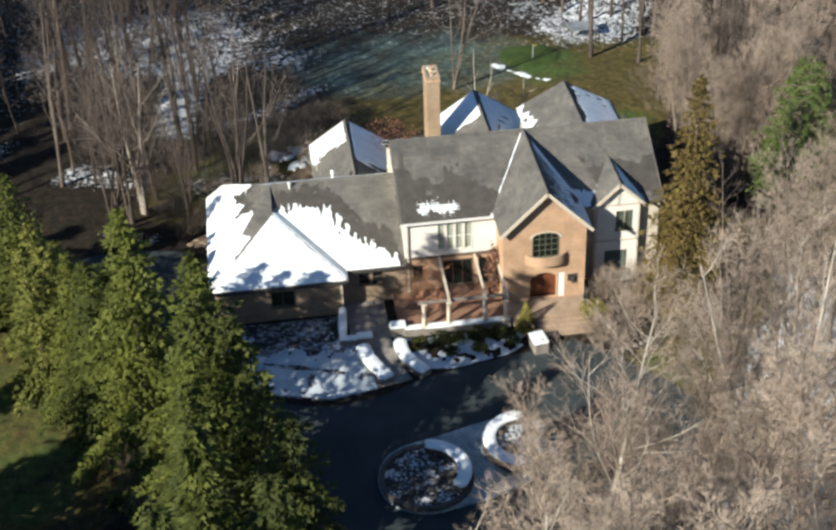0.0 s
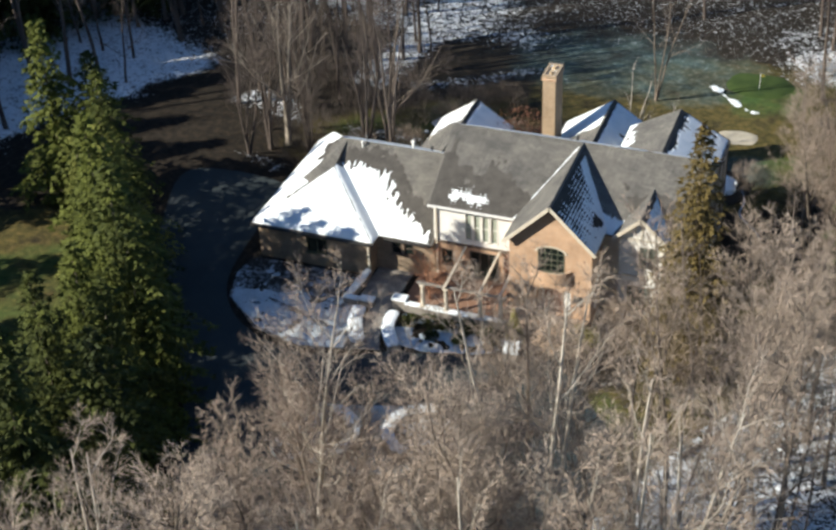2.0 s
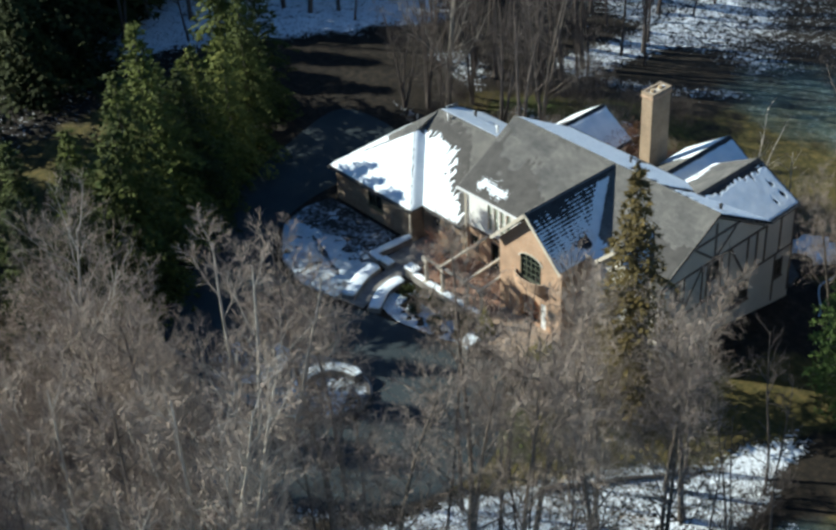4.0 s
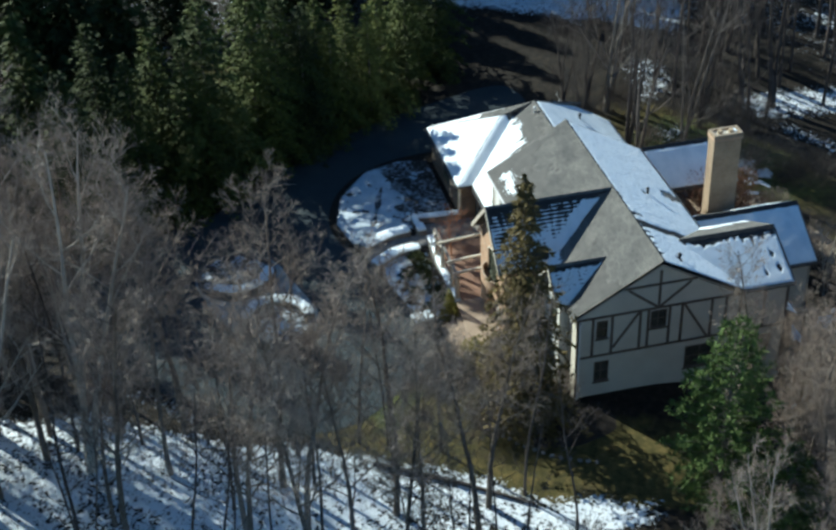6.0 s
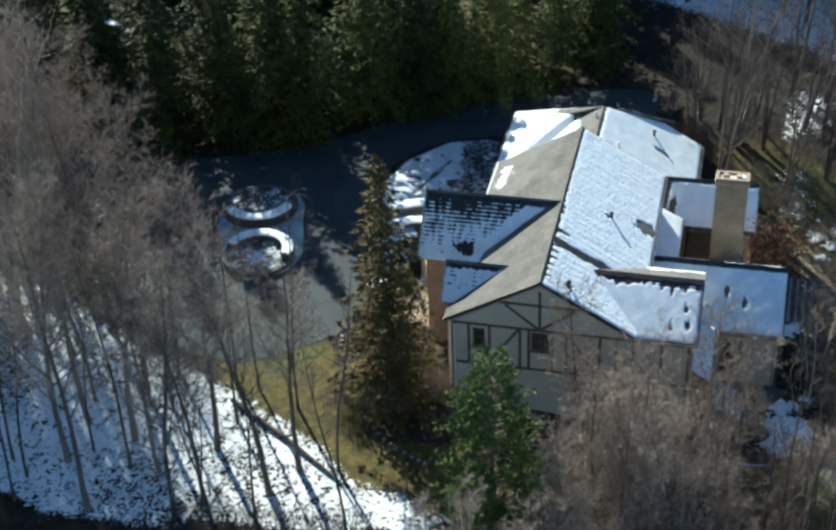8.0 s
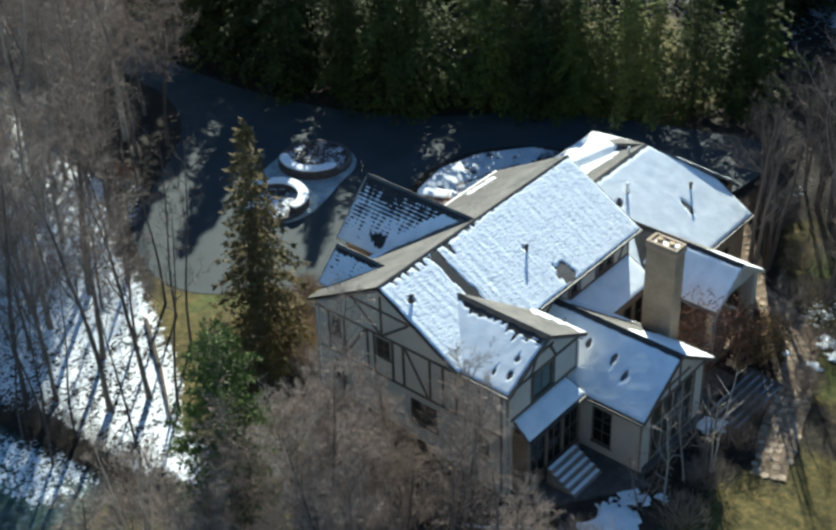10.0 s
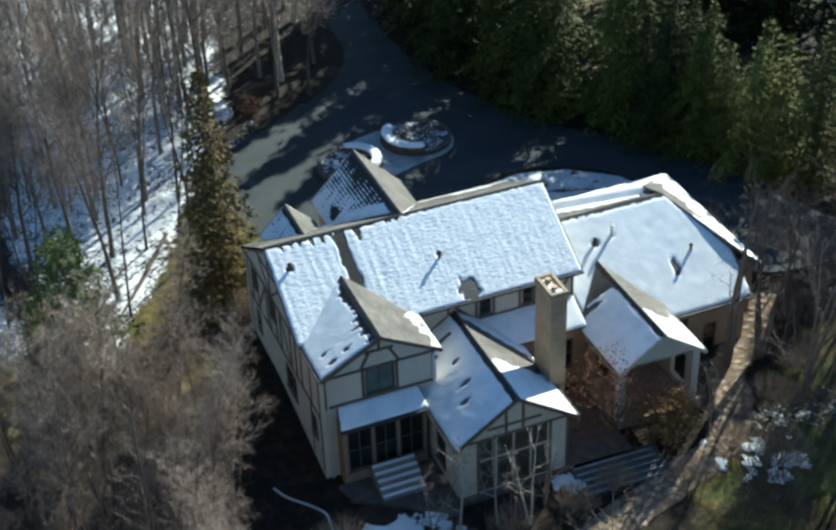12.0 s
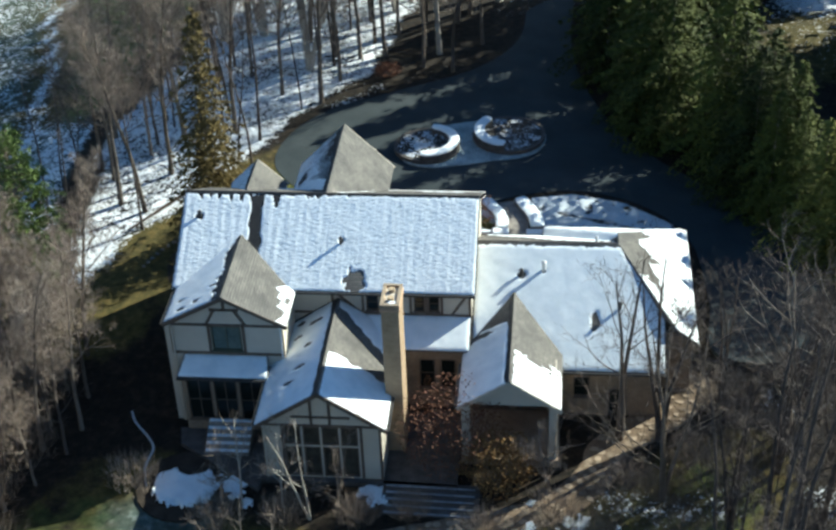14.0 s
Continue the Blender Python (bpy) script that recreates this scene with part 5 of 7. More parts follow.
damp(o_, u_, v_, [uv(SW), RE2, uv((-21.2, 4.78, 4.72)), uv((-21.9, 5.7, 4.17)), uv((-23.3, 5.7, 3.06))], lambda a, b: g_west(a, b) + 0.6)
on_roof("bright snow on the western hip", o_, u_, v_, [uv(SW), RE2, uv((-21.2, 4.78, 4.72)), uv((-21.9, 5.7, 4.17)), uv((-23.3, 5.7, 3.06))], g_west, depth=0.07, step=0.085, streak=0.36)
o2, u2, v2 = tri_frame(SW, PK, RE)
P2, R2 = uv(PK, o2, u2, v2), uv(RE, o2, u2, v2)
on_roof("bright snow below the wing's peak", o2, u2, v2, [(0.0, 0.0), P2, R2], lambda a, b: min(0.45, 0.5 * (5.4 - a - 0.5 * b + 0.9 * fbm(a, b, 0.9, 2)), (b - 0.16) if a > 3.2 else 0.45), depth=0.07, step=0.12)


# near-black strips below the ridges to the east and north, and dark gutters along the rear eaves
def dark_strip(a, c, down, w):
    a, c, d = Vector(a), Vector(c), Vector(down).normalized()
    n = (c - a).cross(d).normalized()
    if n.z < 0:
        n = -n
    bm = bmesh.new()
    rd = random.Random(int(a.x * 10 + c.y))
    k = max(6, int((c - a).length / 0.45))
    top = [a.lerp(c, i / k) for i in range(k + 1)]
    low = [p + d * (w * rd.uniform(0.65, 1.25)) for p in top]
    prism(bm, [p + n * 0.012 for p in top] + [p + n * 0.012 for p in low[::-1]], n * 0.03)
    part("ridge_strip", bm, DARK_SHINGLE, house)


dark_strip((FX, -8.9, FZ), (FX, -0.4, FZ), (1, 0, -1), 0.28)
dark_strip((DX, -6.4, DZ), (DX, -2.6, DZ), (1, 0, -0.95), 0.2)
dark_strip((AX, 3.0, AZ), (AX, 9.45, AZ), (1, 0, -AK), 0.3)
dark_strip((BX, 5.5, BZ), (BX, 14.6, BZ), (1, 0, -BK), 0.34)
dark_strip((CX, 3.7, CZ), (CX, 12.4, CZ), (1, 0, -CK), 0.3)
dark_strip((9.4, 0, RZ), (-9.4, 0, RZ), (0, 1, -K), 0.12)
for a, c, n in (((AX + AH + 0.03, 6.0, AZ - AK * AH - 0.1), (AX + AH + 0.03, 9.45, AZ - AK * AH - 0.1), (1, 0, 0)),
                ((BX + BH + 0.03, 5.6, BZ - BK * BH - 0.1), (BX + BH + 0.03, 14.6, BZ - BK * BH - 0.1), (1, 0, 0)),
                ((BX - BH - 0.03, 7.6, BZ - BK * BH - 0.1), (BX - BH - 0.03, 14.6, BZ - BK * BH - 0.1), (-1, 0, 0)),
                ((CX + CH + 0.03, 8.2, CZ - CK * CH - 0.1), (CX + CH + 0.03, 12.4, CZ - CK * CH - 0.1), (1, 0, 0)),
                ((1.6, RY + 0.03, EZ - 0.1), (-9.5, RY + 0.03, EZ - 0.1), (0, 1, 0)),
                ((-14.9, 8.03, GZ - GK * 7.5 - 0.1), (-21.2, 8.03, GZ - GK * 7.5 - 0.1), (0, 1, 0)),
                ((8.6, 10.48, 3.0), (2.9, 10.48, 3.0), (0, 1, 0)),
                ((-13.0, -6.03, GZ - GK * 6.5 - 0.1), (-9.3, -6.03, GZ - GK * 6.5 - 0.1), (0, -1, 0)),
                ((WX - WRUN, WS - 0.03, 3.0), (WX + WRUN, WS - 0.03, 3.0), (0, -1, 0))):
    beam("gutter", a, c, 0.14, 0.11, n, TRIM_DARK, house)

# ---- front grounds ----
def stone_wall(path, width, z0, z1, label, cap=True, name="garden_wall", mat=None):
    """A low wall along a path of points, with a snow cap that is a thing of its own."""
    n = len(path)
    left, right = [], []
    for i, (x, y) in enumerate(path):
        a, c = Vector(path[max(0, i - 1)]), Vector(path[min(n - 1, i + 1)])
        d = (c - a).normalized()
        left.append((x - d.y * width / 2, y + d.x * width / 2))
        right.append((x + d.y * width / 2, y - d.x * width / 2))
    w = tagged(new(name), label, "wall", kind="structure")
    for i in range(n - 1):
        bm = bmesh.new()
        q = [(*left[i], z0), (*left[i + 1], z0), (*right[i + 1], z0), (*right[i], z0)]
        prism(bm, q, (0, 0, z1 - z0))
        part("stone", bm, mat or STONE, w)
    if cap:
        verts, faces = [], []
        prof = [(-0.56, -0.02), (-0.52, 0.09), (-0.3, 0.15), (0, 0.17), (0.3, 0.15), (0.52, 0.09), (0.56, -0.02)]
        for i, (x, y) in enumerate(path):
            l, r = Vector(left[i]), Vector(right[i])
            end = 1.0 if 0 < i < n - 1 else 0.75
            for p, h in prof:
                c = (l + r) / 2 + (r - l) * p * end
                verts.append((c.x, c.y, z1 + h * (0.9 + 0.35 * nz(c.x, c.y, 1.4, 3))))
        k = len(prof)
        for i in range(n - 1):
            for j in range(k - 1):
                faces.append((i * k + j, i * k + j + 1, (i + 1) * k + j + 1, (i + 1) * k + j))
        faces += [tuple(range(k))[::-1], tuple((n - 1) * k + j for j in range(k))]
        me = mesh_from("wall_snow", verts, faces, SNOW)
        tagged(new("wall_snow", me), "thick snow cap along a low stone wall", "snow", kind="stuff")
    return w


def arc(cx, cy, r, a0, a1, n=12):
    return [(cx + r * math.cos(radians(a0 + (a1 - a0) * i / n)), cy + r * math.sin(radians(a0 + (a1 - a0) * i / n))) for i in range(n + 1)]


BED_A, BED_B = (-10.4, -24.9), (-3.9, -22.9)
ISLAND = [(-11.5, -21.7), (-9.2, -21.1), (-6.6, -20.3), (-4.4, -19.9), (-2.4, -20.6), (-1.5, -22.6), (-2.1, -24.6), (-3.8, -25.9), (-6.2, -27.0), (-8.6, -27.6), (-10.8, -27.9), (-12.7, -26.9), (-13.4, -25.0), (-12.9, -22.9)]
flat_slab("island", curve_through(ISLAND), -0.5, 0.12, ISLAND_FROST, "island of thinly snow-dusted grass inside the driveway loop", "island")
for (cx, cy), r in ((BED_A, 2.6), (BED_B, 2.3)):
    flat_slab("bed_ground", arc(cx, cy, r + 0.1, 0, 345, 23), -0.3, 0.36, BED_SPECK, "round dark planting bed on the island", "flower bed")
for (cx, cy), r, k in ((BED_A, 2.5, 0.0), (BED_B, 2.2, 0.3)):
    snow_sheet((cx, cy, 0.36), (1, 0, 0), (0, 1, 0), arc(0, 0, r, 0, 345, 24), lambda a, b, k=k, cx=cx: 0.8 * fbm(a, b, 2.6, cx) - 0.42 + k + 0.45 * smooth(1.5, 0.2, math.hypot(a - 0.4, b - 0.1)) * (k > 0),
               "bed_snow", "broken snow on a round planting bed", step=0.11, depth=0.05, mat=GREY_SNOW)
for (cx, cy), r in ((BED_A, 2.8), (BED_B, 2.5)):
    stone_wall(arc(cx, cy, r, 0, 360, 26), 0.3, -0.2, 0.42, "dark stone rim round a raised planting bed", False, mat=STONE_DARK)
stone_wall(arc(*BED_A, 2.4, 84, -46, 16), 0.78, -0.1, 0.85, "curved low stone wall round a bed", mat=STONE_DARK)
stone_wall(arc(*BED_B, 2.2, 82, 262, 16), 0.74, -0.1, 0.85, "curved low stone wall round a second bed", mat=STONE_DARK)

BED_W = [(-23.6, -9.6), (-22.8, -12.5), (-19.6, -15.2), (-15.7, -16.4), (-12.4, -15.8), (-11.9, -15.2), (-13.0, -13.3), (-13.5, -11.3), (-14.2, -10.2), (-14.1, -7.2), (-23.3, -7.2)]
flat_slab("bed_ground", BED_W, -0.4, 0.10, BED_PATCH, "mulched planting bed before the garage", "flower bed")


def bed_cover(a, b):
    f = 0.34 - 0.62 * smooth(-12.8, -9.2, b) + 0.45 * fbm(a, b, 0.5, 6) + 0.4 * fbm(a, b, 1.5, 2) + 0.3 * fbm(a, b, 4.0, 3)
    return min(f, 0.6 * (abs(b + 12.6 + 0.35 * (a + 17.5)) - 0.18 + 0.3 * nz(a, b, 0.9, 4)) if -20 < a < -14.4 else f)


snow_sheet((0, 0, 0.10), (1, 0, 0), (0, 1, 0), [(-23.3, -10.0), (-22.6, -12.6), (-19.5, -15.1), (-15.7, -16.3), (-12.4, -15.7), (-12.9, -11.3), (-14.3, -7.5), (-23.0, -7.5)], bed_cover,
           "bed_snow", "thin patchy snow on the front bed", step=0.1, depth=0.05, mat=GREY_SNOW)
stone_wall(curve_through([(-13.0, -11.2), (-12.7, -12.8), (-11.6, -15.1)], False, 5), 0.95, -0.1, 0.42, "curved stone wall beside the front walk")
stone_wall(curve_through([(-10.4, -11.0), (-10.2, -12.8), (-9.0, -14.8)], False, 5), 0.85, -0.1, 0.42, "curved stone wall beside the front walk")
stone_wall([(-14.0, -6.9), (-14.15, -8.6), (-14.25, -10.1)], 0.62, -0.1, 0.5, "stone wall beside the garage")
stone_wall([(-14.5, -10.35), (-13.3, -10.45)], 0.6, -0.1, 0.5, "stone wall return beside the garage")


def block(x, y, z0, z1, sx, sy, label, turn=0.0):
    b = new("stone_pier")
    b.matrix_world = pose(x, y, 0, 0, 0, turn)
    tagged(b, label, "pier")
    box_part("pier_body", (-sx / 2, sx / 2, -sy / 2, sy / 2, z0, z1), STONE, b, bevel=0.03)
    bm = bmesh.new()
    add_box(bm, -sx / 2 - 0.04, sx / 2 + 0.04, -sy / 2 - 0.04, sy / 2 + 0.04, z1, z1 + 0.2, 0.07)
    part("snow_cap", bm, SNOW, b, "thick snow cap")


block(-12.75, -10.3, -0.1, 0.45, 1.05, 0.6, "low stone pier capped with snow at the front walk")
block(-10.35, -9.85, -0.1, 0.75, 1.1, 0.75, "stone pier capped with snow at the terrace corner")
block(-0.95, -13.1, -0.1, 0.85, 1.0, 1.35, "stone pier capped with snow beside the driveway", 8)

flat_slab("walk", [(-12.6, -15.6), (-10.0, -15.0), (-10.7, -13), (-10.9, -10.4), (-10.9, -5.6), (-13.7, -5.6), (-13.7, -10.0), (-12.4, -10.8), (-12.3, -12.8), (-11.5, -14.6)], -0.3, 0.06, STONE, "grey stone front walk", "path")
# terrace with pergola
flat_slab("terrace", [(-10.2, -9.9), (-2.3, -9.9), (-2.3, -5.5), (-10.2, -5.5)], -0.4, 0.5, PAVER_RED, "red-brown paved terrace", "terrace")
stone_wall([(-9.9, -10.05), (-7.5, -10.1), (-5, -10.1), (-2.4, -10.1)], 0.5, -0.2, 0.62, "terrace wall with a line of snow")
snow_sheet((0, 0, 0.05), (1, 0, 0), (0, 1, 0), [(-9.8, -13.9), (-7.1, -14.3), (-3.1, -13.4), (-1.6, -12.4), (-1.8, -10.5), (-9.9, -10.5)], lambda a, b: 0.5 * fbm(a, b, 0.8, 4) + 0.22 * fbm(a, b, 2.2, 1) - 0.05 + 0.3 * smooth(-11.5, -13.4, b),
           "bed_snow", "patchy snow among the shrubs before the terrace", step=0.1, depth=0.06, mat=GREY_SNOW)
pergola = thing("pergola", "weathered pale wooden pergola on stone columns", "pergola")
PX = (-8.5, -6.75, -4.2, -2.7)
for x in PX:
    bm = bmesh.new()
    bmesh.ops.create_cone(bm, cap_ends=True, segments=12, radius1=0.17, radius2=0.14, depth=2.0, matrix=Matrix.Translation((x, -10.1, 1.62)))
    add_box(bm, x - 0.22, x + 0.22, -10.32, -9.88, 0.6, 0.78, 0.02)
    add_box(bm, x - 0.2, x + 0.2, -10.3, -9.9, 2.5, 2.62, 0.02)
    part("column", bm, TRIM, pergola)
for x in PX[1:]:
    beam("rafter", (x, -10.5, 2.78), (x, -5.5, 3.15), 0.16, 0.16, (0, 0, 1), TRIM, pergola)
beam("front_beam", (-8.9, -10.1, 2.62), (-2.3, -10.1, 2.62), 0.18, 0.16, (0, 0, 1), STONE, pergola)
# entrance
flat_slab("porch", [(-2.2, -10.4), (2.9, -10.4), (3.2, -8.4), (-2.3, -8.4)], -0.4, 0.78, PAVER, "tan stone entrance porch", "porch")
for i in range(4):
    flat_slab("porch_step", [(-0.6, -10.4 - 0.38 * i), (2.9 + 0.1 * i, -10.4 - 0.38 * i), (3.1 + 0.15 * i, -10.78 - 0.38 * i), (-0.6, -10.78 - 0.38 * i)], -0.3, 0.62 - 0.16 * i, PAVER, "tan stone entrance step", "step", "")
# rear grounds
flat_slab("rear_terrace", [(-8.8, 14.6), (2.9, 14.6), (3.1, 15.4), (8.6, 11.6), (8.9, 10.2), (-8.8, 7.5)], -2.6, -1.22, STONE_DARK, "dark stone rear terrace", "terrace")
for i in range(5):
    flat_slab("garden_step", [(-10.2, 14.5 + 0.5 * i), (-4.4, 14.3 + 0.5 * i), (-4.4, 14.8 + 0.5 * i), (-10.2, 15.0 + 0.5 * i)], -2.8, -1.22 - 0.06 * i, STONE_DARK, "dark stone garden step with a dusting of snow", "step", "")
    flat_slab("step_snow", [(-9.9, 14.8 + 0.5 * i), (-4.6, 14.6 + 0.5 * i), (-4.6, 14.78 + 0.5 * i), (-9.9, 14.94 + 0.5 * i)], -1.225 - 0.06 * i, -1.205 - 0.06 * i, THIN_SNOW, "line of snow on a step", "snow", "stuff")
stair = thing("outdoor_stair", "grey stone stair with snow on its treads", "stair")
for i in range(5):
    box_part("tread", (4.1, 6.9, 10.5 + 0.42 * i, 10.92 + 0.42 * i, -2.4, -0.1 - 0.24 * i), STONE, stair, bevel=0.02)
    box_part("tread_snow", (4.15, 6.85, 10.55 + 0.42 * i, 10.8 + 0.42 * i, -0.1 - 0.24 * i, -0.05 - 0.24 * i), SNOW, stair, "snow on a tread", bevel=0.015)


def strip(path, width, z, mat, name, label, category):
    pts = curve_through(path, False, 6)
    l, r = [], []
    for i, (x, y) in enumerate(pts):
        a, c = Vector(pts[max(0, i - 1)]), Vector(pts[min(len(pts) - 1, i + 1)])
        d = (c - a).normalized()
        w = width * (1 + 0.25 * nz(x, y, 0.5, 3)) / 2
        l.append((x - d.y * w, y + d.x * w))
        r.append((x + d.y * w, y - d.x * w))
    verts = [(x, y, gz(x, y) + z) for x, y in l] + [(x, y, gz(x, y) + z) for x, y in r]
    k = len(pts)
    faces = [(i, i + 1, k + i + 1, k + i) for i in range(k - 1)]
    me = mesh_from(name, verts, faces, mat)
    return tagged(new(name, me), label, category, kind="structure")


GARDEN_PATH = [(-24.2, 4.6), (-21.8, 7.2), (-18.0, 10.4), (-17.2, 12.6), (-14.6, 15.8), (-10.4, 17.6), (-6, 19.0), (-2, 20.4)]
path_bed = strip(GARDEN_PATH, 2.3, 0.06, DIRT, "garden_path", "brown flagstone path curving behind the house", "path")
HEART = (7.5, 15.2)
flat_slab("bed_ground", arc(*HEART, 3.0, 0, 345, 23), -2.9, gz(*HEART) + 0.12, MULCH, "round mulched bed behind the house", "flower bed")


def heart(a, b):
    """A rounded heap of snow with a notch on its north-western side."""
    f = 0.85 * (1.85 - math.hypot(a * 0.92, (b - 0.1) * 1.05)) + 0.25 * fbm(a, b, 1.3, 4) + 0.28 * fbm(a, b, 3.5, 2)
    return min(f, 0.8 * (math.hypot((a + 0.1) * 0.9, b + 1.75) - 0.9))


snow_sheet((*HEART, gz(*HEART) + 0.13), (1, 0, 0), (0, 1, 0), arc(0, 0, 2.7, 0, 340, 24), heart, "bed_snow", "heart-shaped snow patch on a rear bed", depth=0.28, step=0.11)


def lawn_patch(name, cx, cy, rx, ry, lift, mat, label, category, seed=0.0):
    """A shallow mound or hollow laid on the lawn."""
    verts, faces, k = [(cx, cy, gz(cx, cy) + lift)], [], 30
    for r in range(1, 6):
        for i in range(k):
            a = 2 * math.pi * i / k
            w = r / 5 * (1 + 0.18 * nz(math.cos(a) * 1.5, math.sin(a) * 1.5, 1.0, seed))
            x, y = cx + rx * w * math.cos(a), cy + ry * w * math.sin(a)
            verts.append((x, y, gz(x, y) + (lift if r < 5 else -0.05)))
    for i in range(k):
        faces.append((0, 1 + i, 1 + (i + 1) % k))
        for r in range(4):
            faces.append((1 + r * k + i, 1 + (r + 1) * k + i, 1 + (r + 1) * k + (i + 1) % k, 1 + r * k + (i + 1) % k))
    me = mesh_from(name, verts, faces, mat)
    me.polygons.foreach_set("use_smooth", [True] * len(me.polygons))
    return tagged(new(name, me), label, category, kind="structure")


lawn_patch("putting_green", 8.2, 35.6, 3.3, 2.9, 0.09, TURF, "short bright green turf on the rear lawn", "lawn", 2)
lawn_patch("sand_bunker", 8.0, 24.3, 1.9, 1.5, 0.09, SAND, "pale sand hollow on the rear lawn", "sand", 5)
lawn_patch("bed_ground", 11.7, -6.7, 1.9, 3.6, 0.06, MULCH, "dark mulched bed beside the east wall", "flower bed", 8)
LINE_SNOW = [(-2.9, 2.6), (-2.0, 1.3), (-0.2, -0.4), (1.5, -1.8), (2.9, -4.0)]
snow_sheet((7.2, 31.2, gz(7.2, 31.2) + 0.09), (1, 0, 0), (0, 1, 0), [(-4, -5), (4, -5), (4, 3.5), (-4, 3.5)],
           lambda a, b: 0.30 - seg_dist(a, b, LINE_SNOW) - 0.1 + 0.6 * fbm(a, b, 0.7, 4) + 0.3 * fbm(a, b, 2.5, 2), "bed_snow", "curved line of snow on the rear lawn", step=0.13, depth=0.03)
pin = thing("flag_pin", "thin white flag pin on the rear lawn", "flag", (8.2, 34.6, gz(8.2, 34.6)))
box_part("pole", (-0.025, 0.025, -0.025, 0.025, -0.05, 1.7), WHITE_PAINT, pin)
box_part("flag", (0.027, 0.4, -0.01, 0.01, 1.4, 1.68), SHRUB_YELLOW, pin, "small yellow flag")
shelter = thing("garden_shelter", "low grey flat-roofed shelter at the edge of the lawn", "shelter", (14.3, 40.0, gz(14.3, 40.0)))
for sx in (-1.2, 1.2):
    for sy in (-0.8, 0.8):
        box_part("post", (sx - 0.06, sx + 0.06, sy - 0.06, sy + 0.06, -0.2, 0.9), BARK_DARK, shelter)
box_part("roof", (-1.45, 1.45, -1.0, 1.0, 0.9, 1.02), THIN_SNOW, shelter, "grey frosted flat roof", bevel=0.02)


def edging(path, label, r=0.16, gap=0.42):
    """A row of pale edging stones along a bed."""
    pts = curve_through(path, False, 14)
    rd = random.Random(31)
    e = tagged(new("bed_edging"), label, "edging", kind="structure")
    last = None
    k = 0
    for x, y in pts:
        if last and math.hypot(x - last[0], y - last[1]) < gap:
            continue
        last = (x, y)
        bm = bmesh.new()
        bmesh.ops.create_icosphere(bm, subdivisions=1, radius=r)
        for v in bm.verts:
            v.co *= rd.uniform(0.8, 1.15)
        bmesh.ops.transform(bm, matrix=pose(x, y, gz(x, y) + 0.05, 0, 0, rd.uniform(0, 360)) @ Matrix.Diagonal((1.3, 1.0, 0.7, 1)), verts=bm.verts)
        part("stone", bm, STONE, e)


edging([(4.2, -14.3), (5.8, -13.9), (7.5, -13.0), (10.2, -11.8), (12.4, -10.3), (14.2, -8.2), (15.2, -6.0)], "curved row of pale stones edging the eastern bed")
rc = random.Random(77)
for i in range(26):
    x, y = rc.uniform(-19, 9), rc.uniform(14.6, 20)
    if (-4 < x < 3 and y < 15.2) or (y > 16.8 and x > -10):
        continue
    r = rc.uniform(0.3, 0.8)
    snow_sheet((x, y, gz(x, y) + (0.06 if y > 17.3 or x < -10.4 else 0.1)), (1, 0, 0), (0, 1, 0), arc(0, 0, r * 1.4, 0, 330, 12), lambda a, b, r=r, i=i: r - math.hypot(a, b) + 0.8 * fbm(a, b, 1.6, i), "bed_snow", "small snow remnant among the rear beds", step=0.12, depth=0.10)

# ---- trees ----
def tube(verts, faces, pts, radii, sides):
    """A tapered tube through pts."""
    base = len(verts)
    n = len(pts)
    for i in range(n):
        d = (pts[min(i + 1, n - 1)] - pts[max(i - 1, 0)]).normalized()
        s = d.cross(Vector((0.31, 0.93, 0.17)))
        if s.length < 0.05:
            s = d.cross(Vector((1, 0, 0)))
        s.normalize()
        t = d.cross(s)
        for k in range(sides):
            a = 2 * math.pi * k / sides
            verts.append(pts[i] + (s * math.cos(a) + t * math.sin(a)) * radii[i])
    for i in range(n - 1):
        for k in range(sides):
            a, c = base + i * sides + k, base + i * sides + (k + 1) % sides
            faces.append((a, c, c + sides, a + sides))


